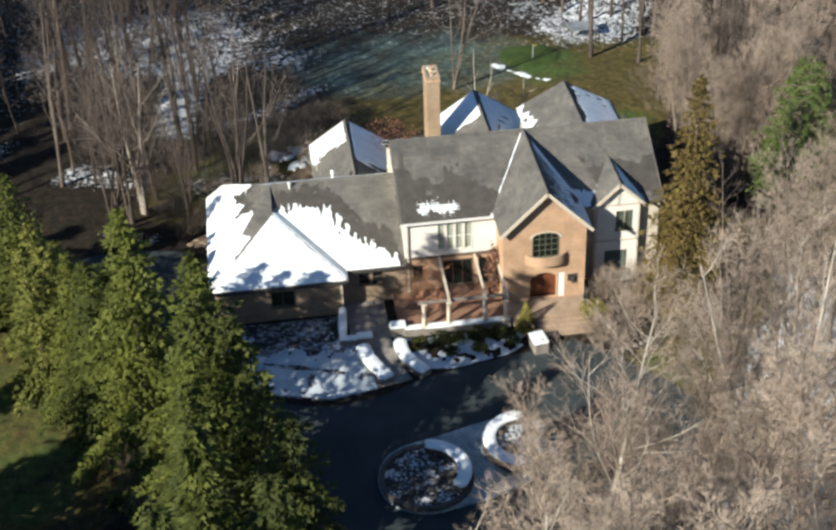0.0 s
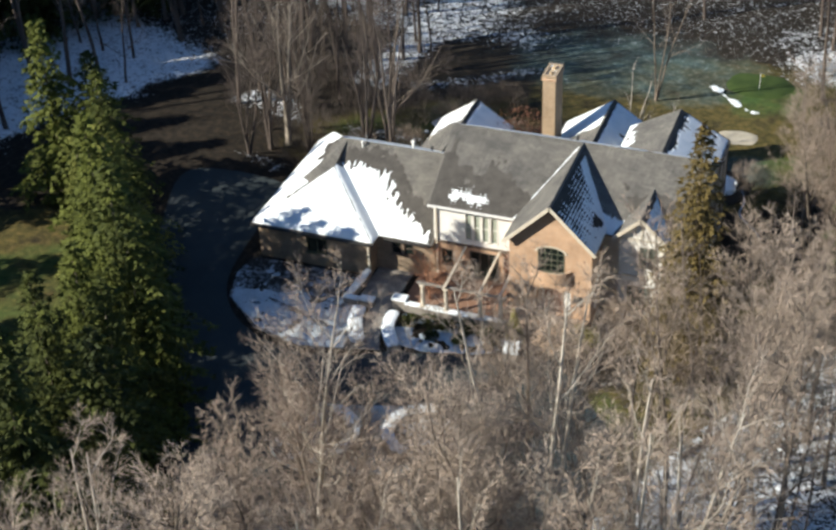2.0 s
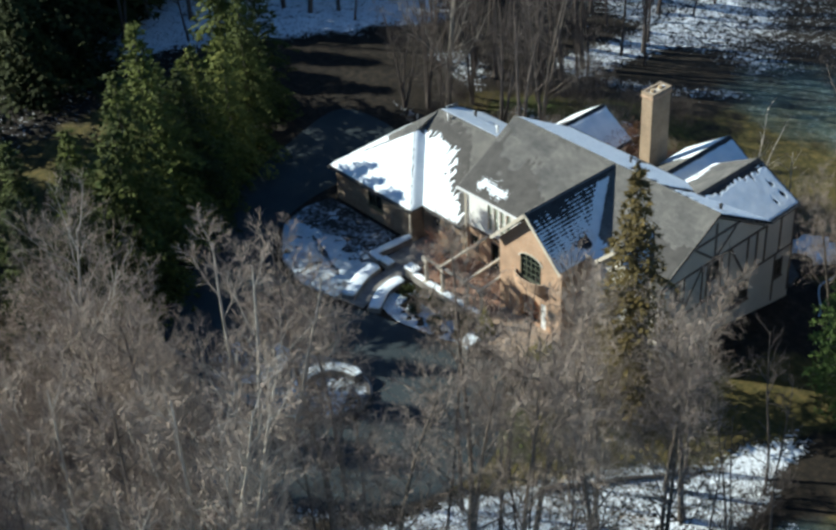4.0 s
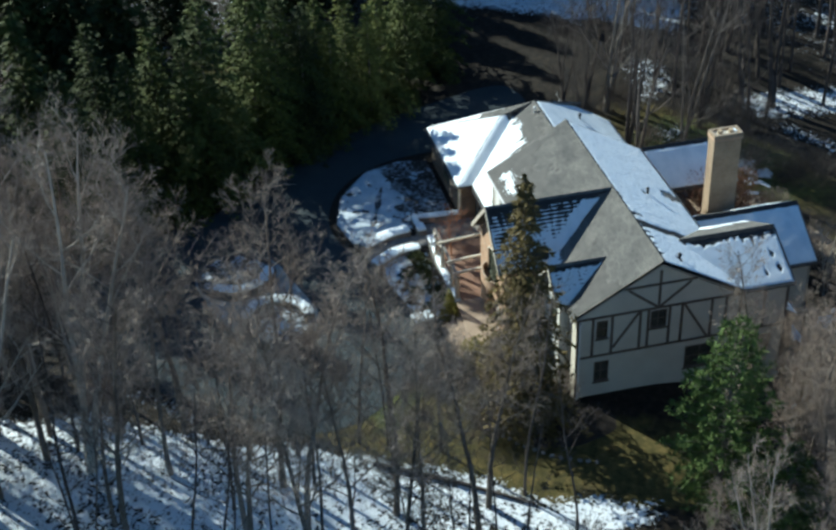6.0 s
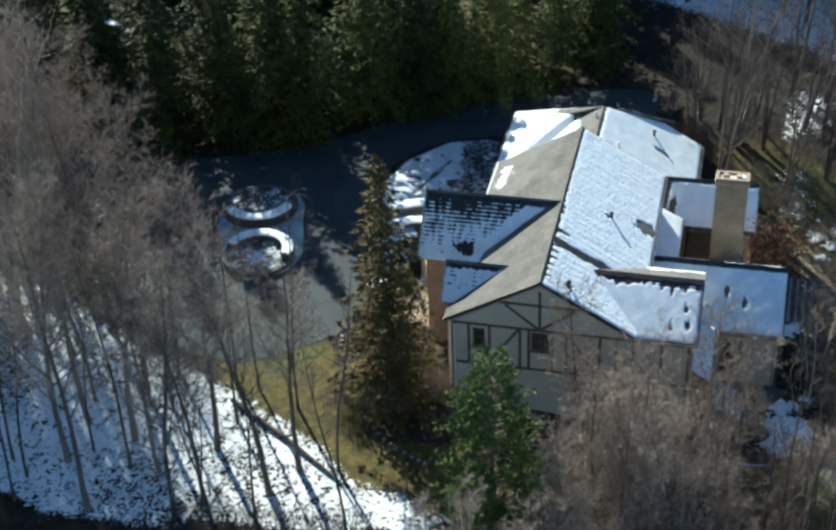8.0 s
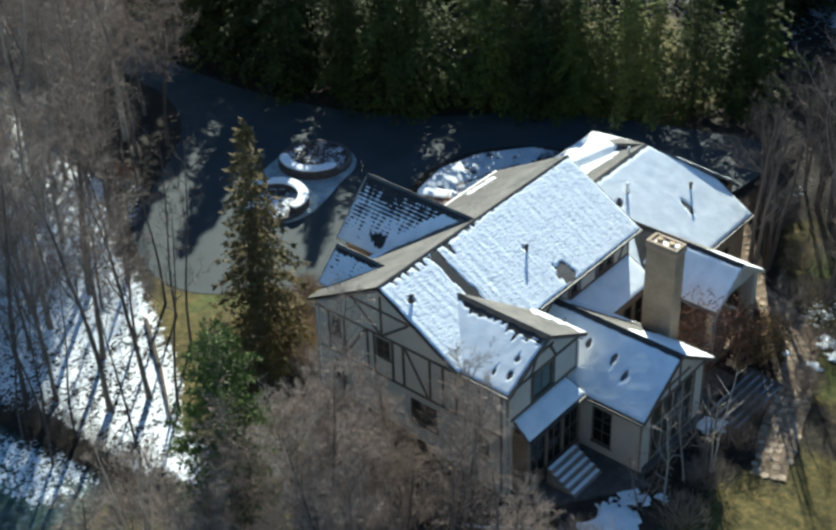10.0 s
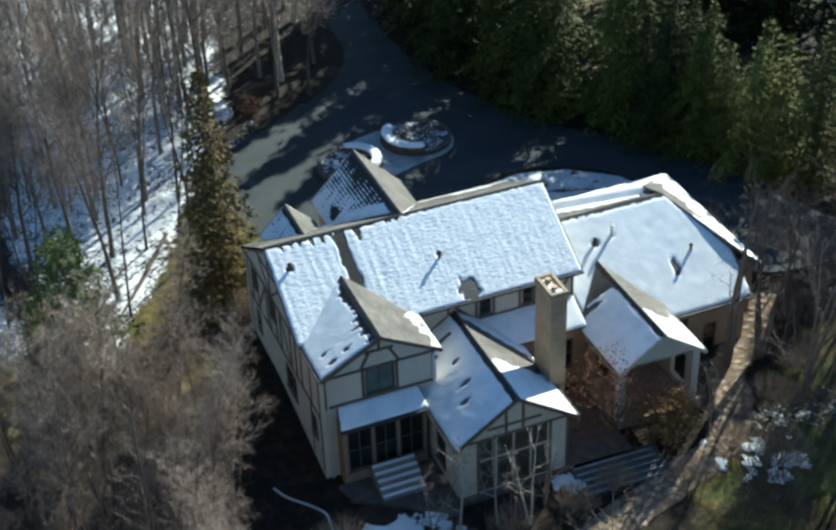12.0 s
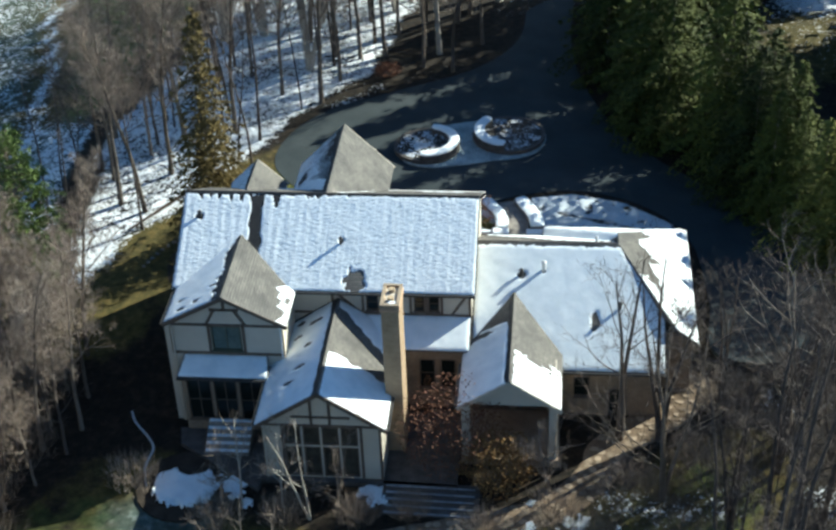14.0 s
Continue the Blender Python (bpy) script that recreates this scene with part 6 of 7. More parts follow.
def bare_tree_meshes(seed, height, crown_from, spread, limbs, bark, trunk_r=0.2, fork=False, kids=(6, 6, 8), twig=None, fine=0.009):
    """A leafless tree: stem, long ascending limbs, boughs that fan out from them, and a haze of thin twigs."""
    rd = random.Random(seed)
    tv, tf, cv, cf = [], [], [], []

    def rv(s):
        return Vector((rd.uniform(-s, s), rd.uniform(-s, s), rd.uniform(-s, s)))

    def blade(p, q, r):
        """The finest twigs: one sliver each."""
        s = (q - p).cross(rv(1.0)).normalized() * r
        b = len(cv)
        cv.extend([p + s, p - s, q])
        cf.append((b, b + 1, b + 2))

    def grow(p, d, length, r, depth):
        n = (4, 3, 2)[depth]
        pts, rad = [p.copy()], [r]
        q = p.copy()
        dd = d.copy()
        for i in range(n):
            dd = (dd + rv(0.2) + Vector((0, 0, (0.13, 0.05, 0.0)[depth]))).normalized()
            q = q + dd * (length / n)
            pts.append(q.copy())
            rad.append(r * (1 - 0.72 * (i + 1) / n))
        if depth < 2:
            tube(tv, tf, pts, rad, 5 if depth == 0 else 3)
        else:
            for i in range(len(pts) - 1):
                blade(pts[i], pts[i + 1] + (pts[i + 1] - pts[i]) * 0.5, fine * 1.6)
        turn = rd.uniform(0, 6.28)
        for k in range(kids[depth]):
            t = 0.14 + 0.86 * (k + rd.random()) / kids[depth]
            i = min(int(t * n), n - 1)
            base = pts[i].lerp(pts[i + 1], t * n - i)
            along = (pts[i + 1] - pts[i]).normalized()
            sx = along.cross(Vector((0.3, 0.9, 0.2))).normalized()
            sy = along.cross(sx)
            turn += 2.4 + rd.uniform(-0.5, 0.5)
            side = sx * math.cos(turn) + sy * math.sin(turn)
            nd = (along * rd.uniform(0.55, 1.0) + side * rd.uniform(0.55, 0.95) + Vector((0, 0, 0.14))).normalized()
            ln = length * rd.uniform(0.36, 0.62) * (1.15 - 0.45 * t)
            if depth == 2:
                blade(base, base + nd * ln * rd.uniform(1.2, 2.0), fine)
            else:
                grow(base, nd, ln, max(0.011, r * 0.42), depth + 1)

    stems = rd.choice((2, 3)) if fork else 1
    for s in range(stems):
        lean = rv(0.18 if fork else 0.03)
        lean.z = 0
        pts, rad = [], []
        q = Vector((0, 0, -0.4))
        d = (Vector((0, 0, 1)) + lean).normalized()
        n = 9
        h = height * rd.uniform(0.85, 1.0)
        for i in range(n + 1):
            pts.append(q.copy())
            rad.append(trunk_r * (1.25 if i == 0 else 1.0) * (1 - 0.9 * i / n) + 0.012)
            d = (d + rv(0.07) + Vector((0, 0, 0.03))).normalized()
            q = q + d * (h / n)
        tube(tv, tf, pts, rad, 7)
        for k in range(limbs // stems):
            t = crown_from + (1 - crown_from) * (k + rd.random()) / (limbs // stems)
            t = min(t, 0.985)
            i = int(t * n)
            base = pts[i].lerp(pts[i + 1], t * n - i)
            a = 2.4 * k + rd.uniform(-0.6, 0.6)
            up = rd.uniform(0.35, 0.95) + 0.5 * t
            nd = Vector((math.cos(a), math.sin(a), up)).normalized()
            ln = spread * (1.2 - 0.7 * (t - crown_from) / (1 - crown_from)) * rd.uniform(0.7, 1.2)
            grow(base, nd, ln, max(0.03, trunk_r * 0.42 * (1.1 - t)), 0 if ln > 2.0 else 1)
    a = mesh_from("trunk", tv, tf, bark)
    a.polygons.foreach_set("use_smooth", [True] * len(a.polygons))
    return a, mesh_from("crown", cv, cf, twig or TWIG)


def tree_thing(name, meshes, label, category="tree", group=""):
    t = thing(name, label, category, group=group)
    for nm, me in zip(("trunk", "crown"), meshes):
        ob = new(nm, me)
        ob.parent = t
    return t


def plant(src, x, y, turn, scale, dz=-0.05, tilt=0.0):
    src_scale = (scale, scale, scale)
    c = copy_thing(src, Matrix.LocRotScale((x, y, gz(x, y) + dz), Euler((tilt, 0, turn)), None))
    c.scale = src_scale
    return c


BARE, FAR = [], []
KINDS = ((19, 0.36, 3.8, 22, BARK, 0.18, False), (21, 0.42, 3.5, 22, BARK, 0.20, False), (17, 0.3, 4.0, 22, BARK, 0.16, False), (20, 0.33, 4.4, 22, BARK_PALE, 0.20, True), (15, 0.22, 3.4, 20, BARK, 0.13, False))
for i, (h, cf_, sp, lb, bk, tr, fk) in enumerate(KINDS):
    lb_ = "tall leafless woodland tree with a fine brown crown" if bk is BARK else "leafless tree with pale forked stems"
    t = tree_thing("bare_tree", bare_tree_meshes(20 + i, h, cf_, sp, lb, bk, tr, fk), lb_, group="leafless woodland trees")
    t.location = (-60 - 4 * i, -70, gz(-60 - 4 * i, -70))
    BARE.append(t)
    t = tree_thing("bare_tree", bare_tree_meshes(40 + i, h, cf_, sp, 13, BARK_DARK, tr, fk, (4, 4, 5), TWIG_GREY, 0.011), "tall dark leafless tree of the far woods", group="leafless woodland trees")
    t.location = (-60 - 4 * i, -76, gz(-60 - 4 * i, -76))
    FAR.append(t)


hv, hf = [], []
hose = curve_through([(12.5, 8.6), (12.0, 9.6), (10.9, 10.9), (10.3, 12.0), (10.4, 13.6), (9.9, 15.4)], False, 6)
tube(hv, hf, [Vector((x, y, gz(x, y) + 0.05)) for x, y in hose], [0.075] * len(hose), 5)
tagged(new("lawn_edging", mesh_from("lawn_edging", hv, hf, GREY_SNOW)), "thin pale curved edging strip beside a rear bed", "edging")

lv, lf = [], []
tube(lv, lf, [Vector((12.0, -19.5, gz(12, -19.5) + 0.16)), Vector((15.0, -14.6, gz(15, -14.6) + 0.18)), Vector((17.6, -10.8, gz(17.6, -10.8) + 0.14))], [0.17, 0.14, 0.08], 7)
tagged(new("fallen_log", mesh_from("fallen_log", lv, lf, BARK_DARK)), "thin fallen trunk lying across woodland snow", "log")


def spruce_meshes(seed, height, radius, mat, dense=1.0, droop=0.42, ragged=0.6, fine=1.0, taper=0.82):
    """A conifer: whorls of drooping boughs, each a plume of small needle sprays, with dark gaps between."""
    rd = random.Random(seed)
    tv, tf, cv, cf = [], [], [], []
    tube(tv, tf, [Vector((0, 0, -0.3)), Vector((0, 0, height * 0.5)), Vector((0, 0, height * 0.99))], [0.2 * height / 16, 0.11 * height / 16, 0.02], 7)

    def spray(c, along, size):
        """A hanging tuft: three narrow fingers of needles."""
        flat = along.cross(Vector((0, 0, 1))).normalized()
        roll = rd.uniform(-1.1, 1.1)
        s = flat * math.cos(roll) + along.cross(flat).normalized() * math.sin(roll)
        for turn, le in ((0.0, 1.15), (0.75, 0.8), (-0.75, 0.8)):
            d = (along * math.cos(turn) + s * math.sin(turn)) * size * le + Vector((0, 0, -0.22 * size))
            w = (s * math.cos(turn) - along * math.sin(turn)) * size * 0.27
            b = len(cv)
            cv.extend([c + d * 0.1 + w, c + d, c + d * 0.1 - w])
            cf.append((b, b + 1, b + 2))

    z = height * 0.02
    while z < height * 0.985:
        f = z / height
        r = radius * (1 - f) ** taper + 0.12
        n = max(5, int(dense * (6 + 4 * (1 - f))))
        a0 = rd.uniform(0, 6.28)
        for k in range(n):
            a = a0 + 6.283 * k / n + rd.uniform(-0.35, 0.35)
            lump = noise.noise((math.cos(a) * 1.6 + seed, math.sin(a) * 1.6, z * 0.5))
            ln = r * max(0.35, 1 + ragged * 1.5 * lump) * rd.uniform(0.7, 1.08)
            out = Vector((math.cos(a), math.sin(a), 0))
            side = Vector((-out.y, out.x, 0))
            zz = z + rd.uniform(-0.3, 0.3)
            rise = 0.28 + 0.5 * f
            segs = max(3, int(ln / (0.26 * fine)))
            for s in range(segs):
                t = (s + 0.7) / segs
                c = out * (ln * t) + Vector((0, 0, zz + rise * ln * t - (droop + rise * 0.75) * ln * t * t))
                w = 0.15 + 0.30 * ln * t * (1.12 - t)
                m = max(1, int(w / (0.26 * fine)))
                for sg in (-1, 1):
                    for q in range(m):
                        u = (q + rd.random()) / m
                        al = (side * sg * (0.5 + 0.5 * u) + out * 0.75 + Vector((0, 0, rd.uniform(-0.5, 0.12)))).normalized()
                        spray(c + side * sg * w * u + Vector((0, 0, -0.32 * w * u * u + rd.uniform(-0.07, 0.07))), al, rd.uniform(0.26, 0.46) * fine)
            tip = out * ln + Vector((0, 0, zz + rise * ln - (droop + rise * 0.75) * ln))
            spray(tip, (out + Vector((0, 0, 0.35))).normalized(), 0.45)
        z += 0.46 + 0.5 * (1 - f)
    for k in range(14):
        a = 0.45 * k
        spray(Vector((0, 0, height * (0.955 + 0.003 * k))), Vector((math.cos(a) * 0.5, math.sin(a) * 0.5, 0.8)).normalized(), 0.34)
    return mesh_from("trunk", tv, tf, BARK), mesh_from("crown", cv, cf, mat)


def lone(name, meshes, label, x, y, scale=1.0, category="tree", turn=0.0, dz=0.0):
    t = tree_thing(name, meshes, label, category)
    t.location = (x, y, gz(x, y) + dz)
    t.scale = (scale, scale, scale)
    t.rotation_euler = (0, 0, turn)
    return t


SPR = []
for i, (h, r) in enumerate(((18, 4.5), (16, 4.2), (13, 3.9))):
    t = tree_thing("spruce_tree", spruce_meshes(50 + i, h, r, NEEDLE, 1.35, 0.46, 0.7, 0.72), "tall dark green spruce with drooping boughs", group="spruces along the driveway")
    SPR.append(t)
SPRUCES = [(-31.3, -14.5, 0, 12.5), (-29.6, -17.5, 1, 13.5), (-26.9, -20.5, 0, 19.0), (-22.9, -24.7, 1, 18.2), (-21.3, -26.2, 2, 15.0), (-18.4, -35.4, 2, 14.9), (-35.7, -5.8, 1, 13.5), (-20.6, -30.5, 0, 14.5),
           (-23.6, -28.6, 1, 15.0), (-19.5, -41.5, 0, 17.0), (-23.0, -38.0, 0, 17.5), (-20.0, -47.5, 1, 17.5), (-24.5, -44.0, 0, 18.0), (-21.0, -54.0, 0, 18.0), (-27.0, -51.0, 1, 17.0), 
           (-28.5, -46.5, 1, 16.0), (-23.5, -33.0, 0, 16.0), (-33.0, -55.0, 1, 17.0), (-38.6, -2.3, 2, 13.0), (-41.5, -4.0, 0, 16.0),
           # belt half hidden behind the others, added to shade garage wall and bed
           (-28.6, -16.2, 1, 12.8), (-27.7, -18.4, 0, 14.0), (-29.7, -13.6, 2, 10.6), (-31.4, -12.0, 1, 10.0), (-30.3, -15.6, 0, 12.5)]
SRC_H = (18, 16, 13)
rs = random.Random(5)
for x, y, k, h in SPRUCES:
    if y > -36.5 and x > -40:
        plant(SPR[k], x, y, rs.uniform(0, 6.28), h / SRC_H[k])
# Most trees past x = -55 are unseen, added to shade the western snow.
for k, (x, y, h) in enumerate(((-43, -34, 17), (-44, -38, 17), (-47, -31, 17), (-48, -40, 18), (-53, -34, 17), (-54, -25, 15), (-47, -46, 18), (-37, -60, 17), (-44, -57, 18), (-30, -58, 17), (-24, -59, 17), (-58, -10, 17), (-56, -16, 16), (-64, -8, 18), (-68, -5, 19), (-70, -12, 19), (-66, -14, 19), (-62, -14, 17),
                                (-84, -9, 20), (-78, -5, 19), (-90, -14, 20), (-80, -14, 20), (-74, -1, 18), (-86, -2, 20), (-95, -6, 20), (-72, -8, 18),
                                (-66, -1, 21), (-69, 1, 21), (-67, 9, 21), (-68, 14, 21), (-72, 3, 21), (-73, 7, 22), (-72, 11, 22), (-74, 15, 22), (-72, 19, 22), (-75, 22, 22), (-76, -4, 22), (-70, 27, 21), (-62, 24, 17), (-56, 32, 18), (-66, 33, 18), (-59, 41, 18), (-70, 24, 18), (-52, 39, 17), (-64, 44, 18))):
    if k == 0:
        FAR_SPR = lone("spruce_tree", spruce_meshes(57, 18, 5.6, NEEDLE_SHADED, 1.0, 0.42, 0.5, 1.9), "tall shade-toned spruce of the far woods and unseen shading belt", x, y, h / 18)
    else:
        plant(FAR_SPR, x, y, rs.uniform(0, 6.28), h / 18)
MID_SPR = None
for x, y, k, h in SPRUCES:
    if not (y > -36.5 and x > -40):
        if MID_SPR is None:
            MID_SPR = lone("spruce_tree", spruce_meshes(58, 18, 4.8, NEEDLE, 1.0, 0.45, 0.7, 1.35), "tall green spruce behind the driveway", x, y, h / 18)
        else:
            plant(MID_SPR, x, y, rs.uniform(0, 6.28), h / 18)
for k, (x, y, h) in enumerate(((-34.1, -8.6, 11.5), (-34.4, -11.6, 11.5), (-32.6, -9.8, 10.5))):
    if k == 0:
        LIGHT_SPR = lone("spruce_tree", spruce_meshes(59, 12, 3.4, NEEDLE_SUNLIT, 1.2, 0.4, 0.6, 0.75), "sunlit light green spruce beside the lawn", x, y, h / 12)
    else:
        plant(LIGHT_SPR, x, y, rs.uniform(0, 6.28), h / 12)
for k, (x, y) in enumerate(((-52, -50), (-46, -58), (-40, -64))):
    SPR[k].location = (x, y, gz(x, y))
lone("spruce_tree", spruce_meshes(71, 18.4, 4.2, NEEDLE_GOLD, 1.5, 0.55, 0.35, 0.62, 0.95), "olive-brown drooping spruce beside the house", 10.2, -9.4)


def pine_meshes(seed, height, radius, mat):
    """A young pine: upswept boughs that end in round tufts of needles."""
    rd = random.Random(seed)
    tv, tf, cv, cf = [], [], [], []
    tube(tv, tf, [Vector((0, 0, -0.3)), Vector((0, 0, height * 0.5)), Vector((0, 0, height * 0.97))], [0.2, 0.12, 0.02], 7)
    z = height * 0.08
    while z < height * 0.97:
        f = z / height
        r = radius * min(1.0, 0.55 + 1.2 * f) * (1 - max(0, f - 0.25) / 0.78) ** 0.7
        n = 7
        a0 = rd.uniform(0, 6.28)
        for k in range(n):
            a = a0 + 6.283 * k / n + rd.uniform(-0.3, 0.3)
            ln = r * rd.uniform(0.65, 1.1) + 0.2
            out = Vector((math.cos(a), math.sin(a), 0.0))
            end = out * ln + Vector((0, 0, z + ln * rd.uniform(0.1, 0.35)))
            tube(tv, tf, [Vector((0, 0, z)), end], [0.04, 0.01], 3)
            for s in range(max(2, int(ln / 0.4))):
                c = Vector((0, 0, z)).lerp(end, 0.35 + 0.65 * (s + 1) / max(2, int(ln / 0.4))) + Vector((rd.uniform(-.25, .25), rd.uniform(-.25, .25), rd.uniform(-.1, .2)))
                for q in range(16):
                    d = Vector((rd.gauss(0, 1), rd.gauss(0, 1), rd.gauss(0.35, 0.8))).normalized() * rd.uniform(0.25, 0.48)
                    w = d.cross(Vector((rd.gauss(0, 1), rd.gauss(0, 1), rd.gauss(0, 1)))).normalized() * 0.04
                    b = len(cv)
                    cv.extend([c, c + d * 0.6 + w, c + d, c + d * 0.6 - w])
                    cf.extend([(b, b + 1, b + 2), (b, b + 2, b + 3)])
        z += 0.46
    return mesh_from("trunk", tv, tf, BARK), mesh_from("crown", cv, cf, mat)


lone("pine_tree", pine_meshes(72, 14.6, 3.6, PINE), "bushy green pine beside the east wall", 21.3, -0.7)
lone("pine_tree", pine_meshes(73, 7.5, 2.6, PINE), "small bushy pine beside the east wall", 24.2, 2.2)
lone("bare_tree", bare_tree_meshes(81, 15.0, 0.14, 6.2, 15, BARK, 0.14, True, (5, 5, 6), TWIG_GREY), "large leafless tree with several spreading stems behind the garage", -20.9, 14.6)
lone("bare_tree", bare_tree_meshes(82, 14.4, 0.34, 4.6, 11, BARK_DARK, 0.2, True, (4, 4, 3), TWIG_GREY), "leafless tree with dark spreading limbs close behind the garage", -18.5, 9.6, 1.0, "tree", 0.8)
lone("bare_tree", bare_tree_meshes(83, 14.2, 0.34, 4.2, 11, BARK_DARK, 0.2, True, (4, 4, 3), TWIG_GREY), "leafless tree with dark spreading limbs close behind the garage", -21.0, 9.6, 1.0, "tree", 2.0)
lone("bare_tree", bare_tree_meshes(87, 15.0, 0.18, 6.6, 16, BARK_MID, 0.24, True, (5, 5, 5), TWIG_MID), "broad leafless tree with long crooked limbs beside the rear path", -28.6, 10.6, 1.0, "tree", 1.1)
lone("bare_tree", bare_tree_meshes(84, 12.0, 0.3, 2.8, 12, BARK, 0.07, True, (5, 4, 5), TWIG_GREY), "slim leafless tree on the rear lawn", -0.4, 29.5, 1.1)
lone("bare_tree", bare_tree_meshes(85, 9.0, 0.35, 1.9, 8, BARK_PALE, 0.07, True, (4, 4, 4), TWIG_GREY), "slim leafless tree on the rear terrace", -0.4, 17.4)
lone("bare_tree", bare_tree_meshes(86, 8.0, 0.3, 2.0, 8, BARK_PALE, 0.07, False, (4, 4, 4), TWIG_MID), "slim pale-stemmed leafless tree behind the house", 3.8, 16.8)
lone("bare_tree", bare_tree_meshes(95, 7.0, 0.3, 1.9, 9, BARK_PALE, 0.06, False, (5, 5, 4), TWIG), "slim pale-stemmed leafless tree behind the house", 1.3, 16.6)
lone("bare_tree", bare_tree_meshes(96, 5.2, 0.15, 1.9, 10, BARK, 0.06, True, (5, 5, 4), TWIG), "low brown leafless tree behind the great room", -1.8, 16.3)
lone("bare_tree", bare_tree_meshes(97, 4.6, 0.12, 2.0, 10, BARK, 0.05, True, (5, 5, 4), TWIG), "low brown leafless tree behind the house", 5.2, 16.0)
lone("bare_tree", bare_tree_meshes(98, 5.0, 0.12, 2.4, 10, BARK, 0.05, True, (5, 5, 4), TWIG), "low brown leafless tree beside the rear path", -14.2, 14.6)


def shrub(x, y, r, h, count, mat, label, name="shrub", leaf=0.12, seed=1, stems=True, dz=0.0, cone=False, twiggy=False):
    """A rounded shrub: stems and many small leaves or twigs with an uneven outline."""
    rd = random.Random(seed)
    tv, tf, cv, cf = [], [], [], []
    for k in range(9 if stems else 0):
        a = 0.7 * k
        e = Vector((math.cos(a) * r * 0.6, math.sin(a) * r * 0.6, h * 0.75))
        tube(tv, tf, [Vector((0, 0, -0.1)), e * 0.5 + Vector((0, 0, 0.1 * h)), e], [0.04, 0.025, 0.01], 4)
    for k in range(count):
        a, u = rd.uniform(0, 6.283), rd.random()
        if cone:
            zz = h * (1 - math.sqrt(u))
            rr = r * (1 - zz / h) * rd.uniform(0.75, 1.05) + 0.03
            c = Vector((math.cos(a) * rr, math.sin(a) * rr, zz + 0.03))
        else:
            v = Vector((rd.gauss(0, 1), rd.gauss(0, 1), rd.gauss(0.25, 0.9)))
            v = v.normalized() * (rd.random() ** 0.35)
            k2 = 1 + 0.28 * noise.noise((v.x * 2.2 + seed, v.y * 2.2, v.z * 2.2))
            c = Vector((v.x * r * k2, v.y * r * k2, max(0.03, h * 0.5 + v.z * h * 0.52 * k2)))
        if twiggy:
            d = Vector((c.x * 0.5, c.y * 0.5, 0.6 * h)).normalized() * rd.uniform(0.35, 0.8) + Vector((rd.uniform(-.2, .2), rd.uniform(-.2, .2), rd.uniform(-.2, .2)))
            w = d.cross(Vector((rd.gauss(0, 1), rd.gauss(0, 1), rd.gauss(0, 1)))).normalized() * (0.018 if mat is ORANGE_TWIG else 0.011)
            b = len(cv)
            cv.extend([c - w, c + w, c + d])
            cf.append((b, b + 1, b + 2))
            continue
        d = Vector((rd.gauss(0, 1), rd.gauss(0, 1), rd.gauss(0, 1))).normalized() * leaf
        w = d.cross(Vector((rd.gauss(0, 1), rd.gauss(0, 1), rd.gauss(0, 1)))).normalized() * leaf * 0.5
        b = len(cv)
        cv.extend([c - d, c + w, c + d, c - w])
        cf.append((b, b + 1, b + 2, b + 3))
    t = thing(name, label, "shrub", (x, y, gz(x, y) + dz))
    if tv:
        new("stem", mesh_from("stem", tv, tf, BARK)).parent = t
    new("foliage", mesh_from("foliage", cv, cf, mat)).parent = t
    return t


shrub(-8.4, 12.4, 3.3, 6.0, 3600, RED_LEAF, "russet-leaved ornamental tree beside the chimney", "ornamental_tree", 0.085, 3)
shrub(-11.2, 14.3, 2.2, 3.9, 3000, GOLD_LEAF, "golden-brown leafy shrub behind the porch", "shrub", 0.1, 4)
shrub(-1.45, -11.0, 0.75, 2.7, 1500, SHRUB_YELLOW, "yellow-green conical evergreen by the entrance", "conical_shrub", 0.08, 5, False, 0.0, True)
lone("ornamental_tree", bare_tree_meshes(88, 3.6, 0.25, 2.3, 13, ORANGE_TWIG, 0.07, False, (5, 5, 5), ORANGE_TWIG), "small spreading bare tree with orange twigs on the terrace", -8.4, -9.0, 1.0, "tree", 0.0, 0.45)
shrub(-2.9, -6.6, 0.7, 4.6, 700, RED_LEAF, "red-brown climber on the brick wall", "climber", 0.12, 7, True, 0.0)
shrub(3.6, -10.6, 1.2, 1.6, 1300, SHRUB_YELLOW, "pale winter shrub by the entrance", "shrub", 0.08, 8)
for i, (x, y, r, h) in enumerate(((-9.0, -11.6, 0.7, 0.8), (-7.6, -11.3, 0.8, 0.9), (-6.2, -11.4, 0.75, 0.8), (-4.8, -11.3, 0.8, 0.9), (-3.4, -11.2, 0.7, 0.8), (-7.0, -12.7, 0.6, 0.6), (-5.0, -12.6, 0.6, 0.6), (-2.6, -12.2, 0.6, 0.7))):
    shrub(x, y, r, h, 420, NEEDLE_SHADED, "low dark evergreen shrub before the terrace wall", "shrub", 0.09, 20 + i, False)
for i, (x, y, r, h) in enumerate(((5.0, -8.2, 1.3, 2.4), (7.3, -8.0, 1.4, 2.6), (9.6, -6.6, 1.3, 2.2), (11.4, -9.0, 1.5, 2.4), (11.0, -12.0, 1.3, 1.8), (8.6, -10.6, 1.4, 2.2), (3.4, -12.5, 1.1, 1.6), (6.0, -11.0, 1.4, 2.2))):
    shrub(x, y, r, h, 1100, TWIG, "leafless twiggy shrub beside the house", "shrub", 0.1, 40 + i, True, 0.0, False, True)
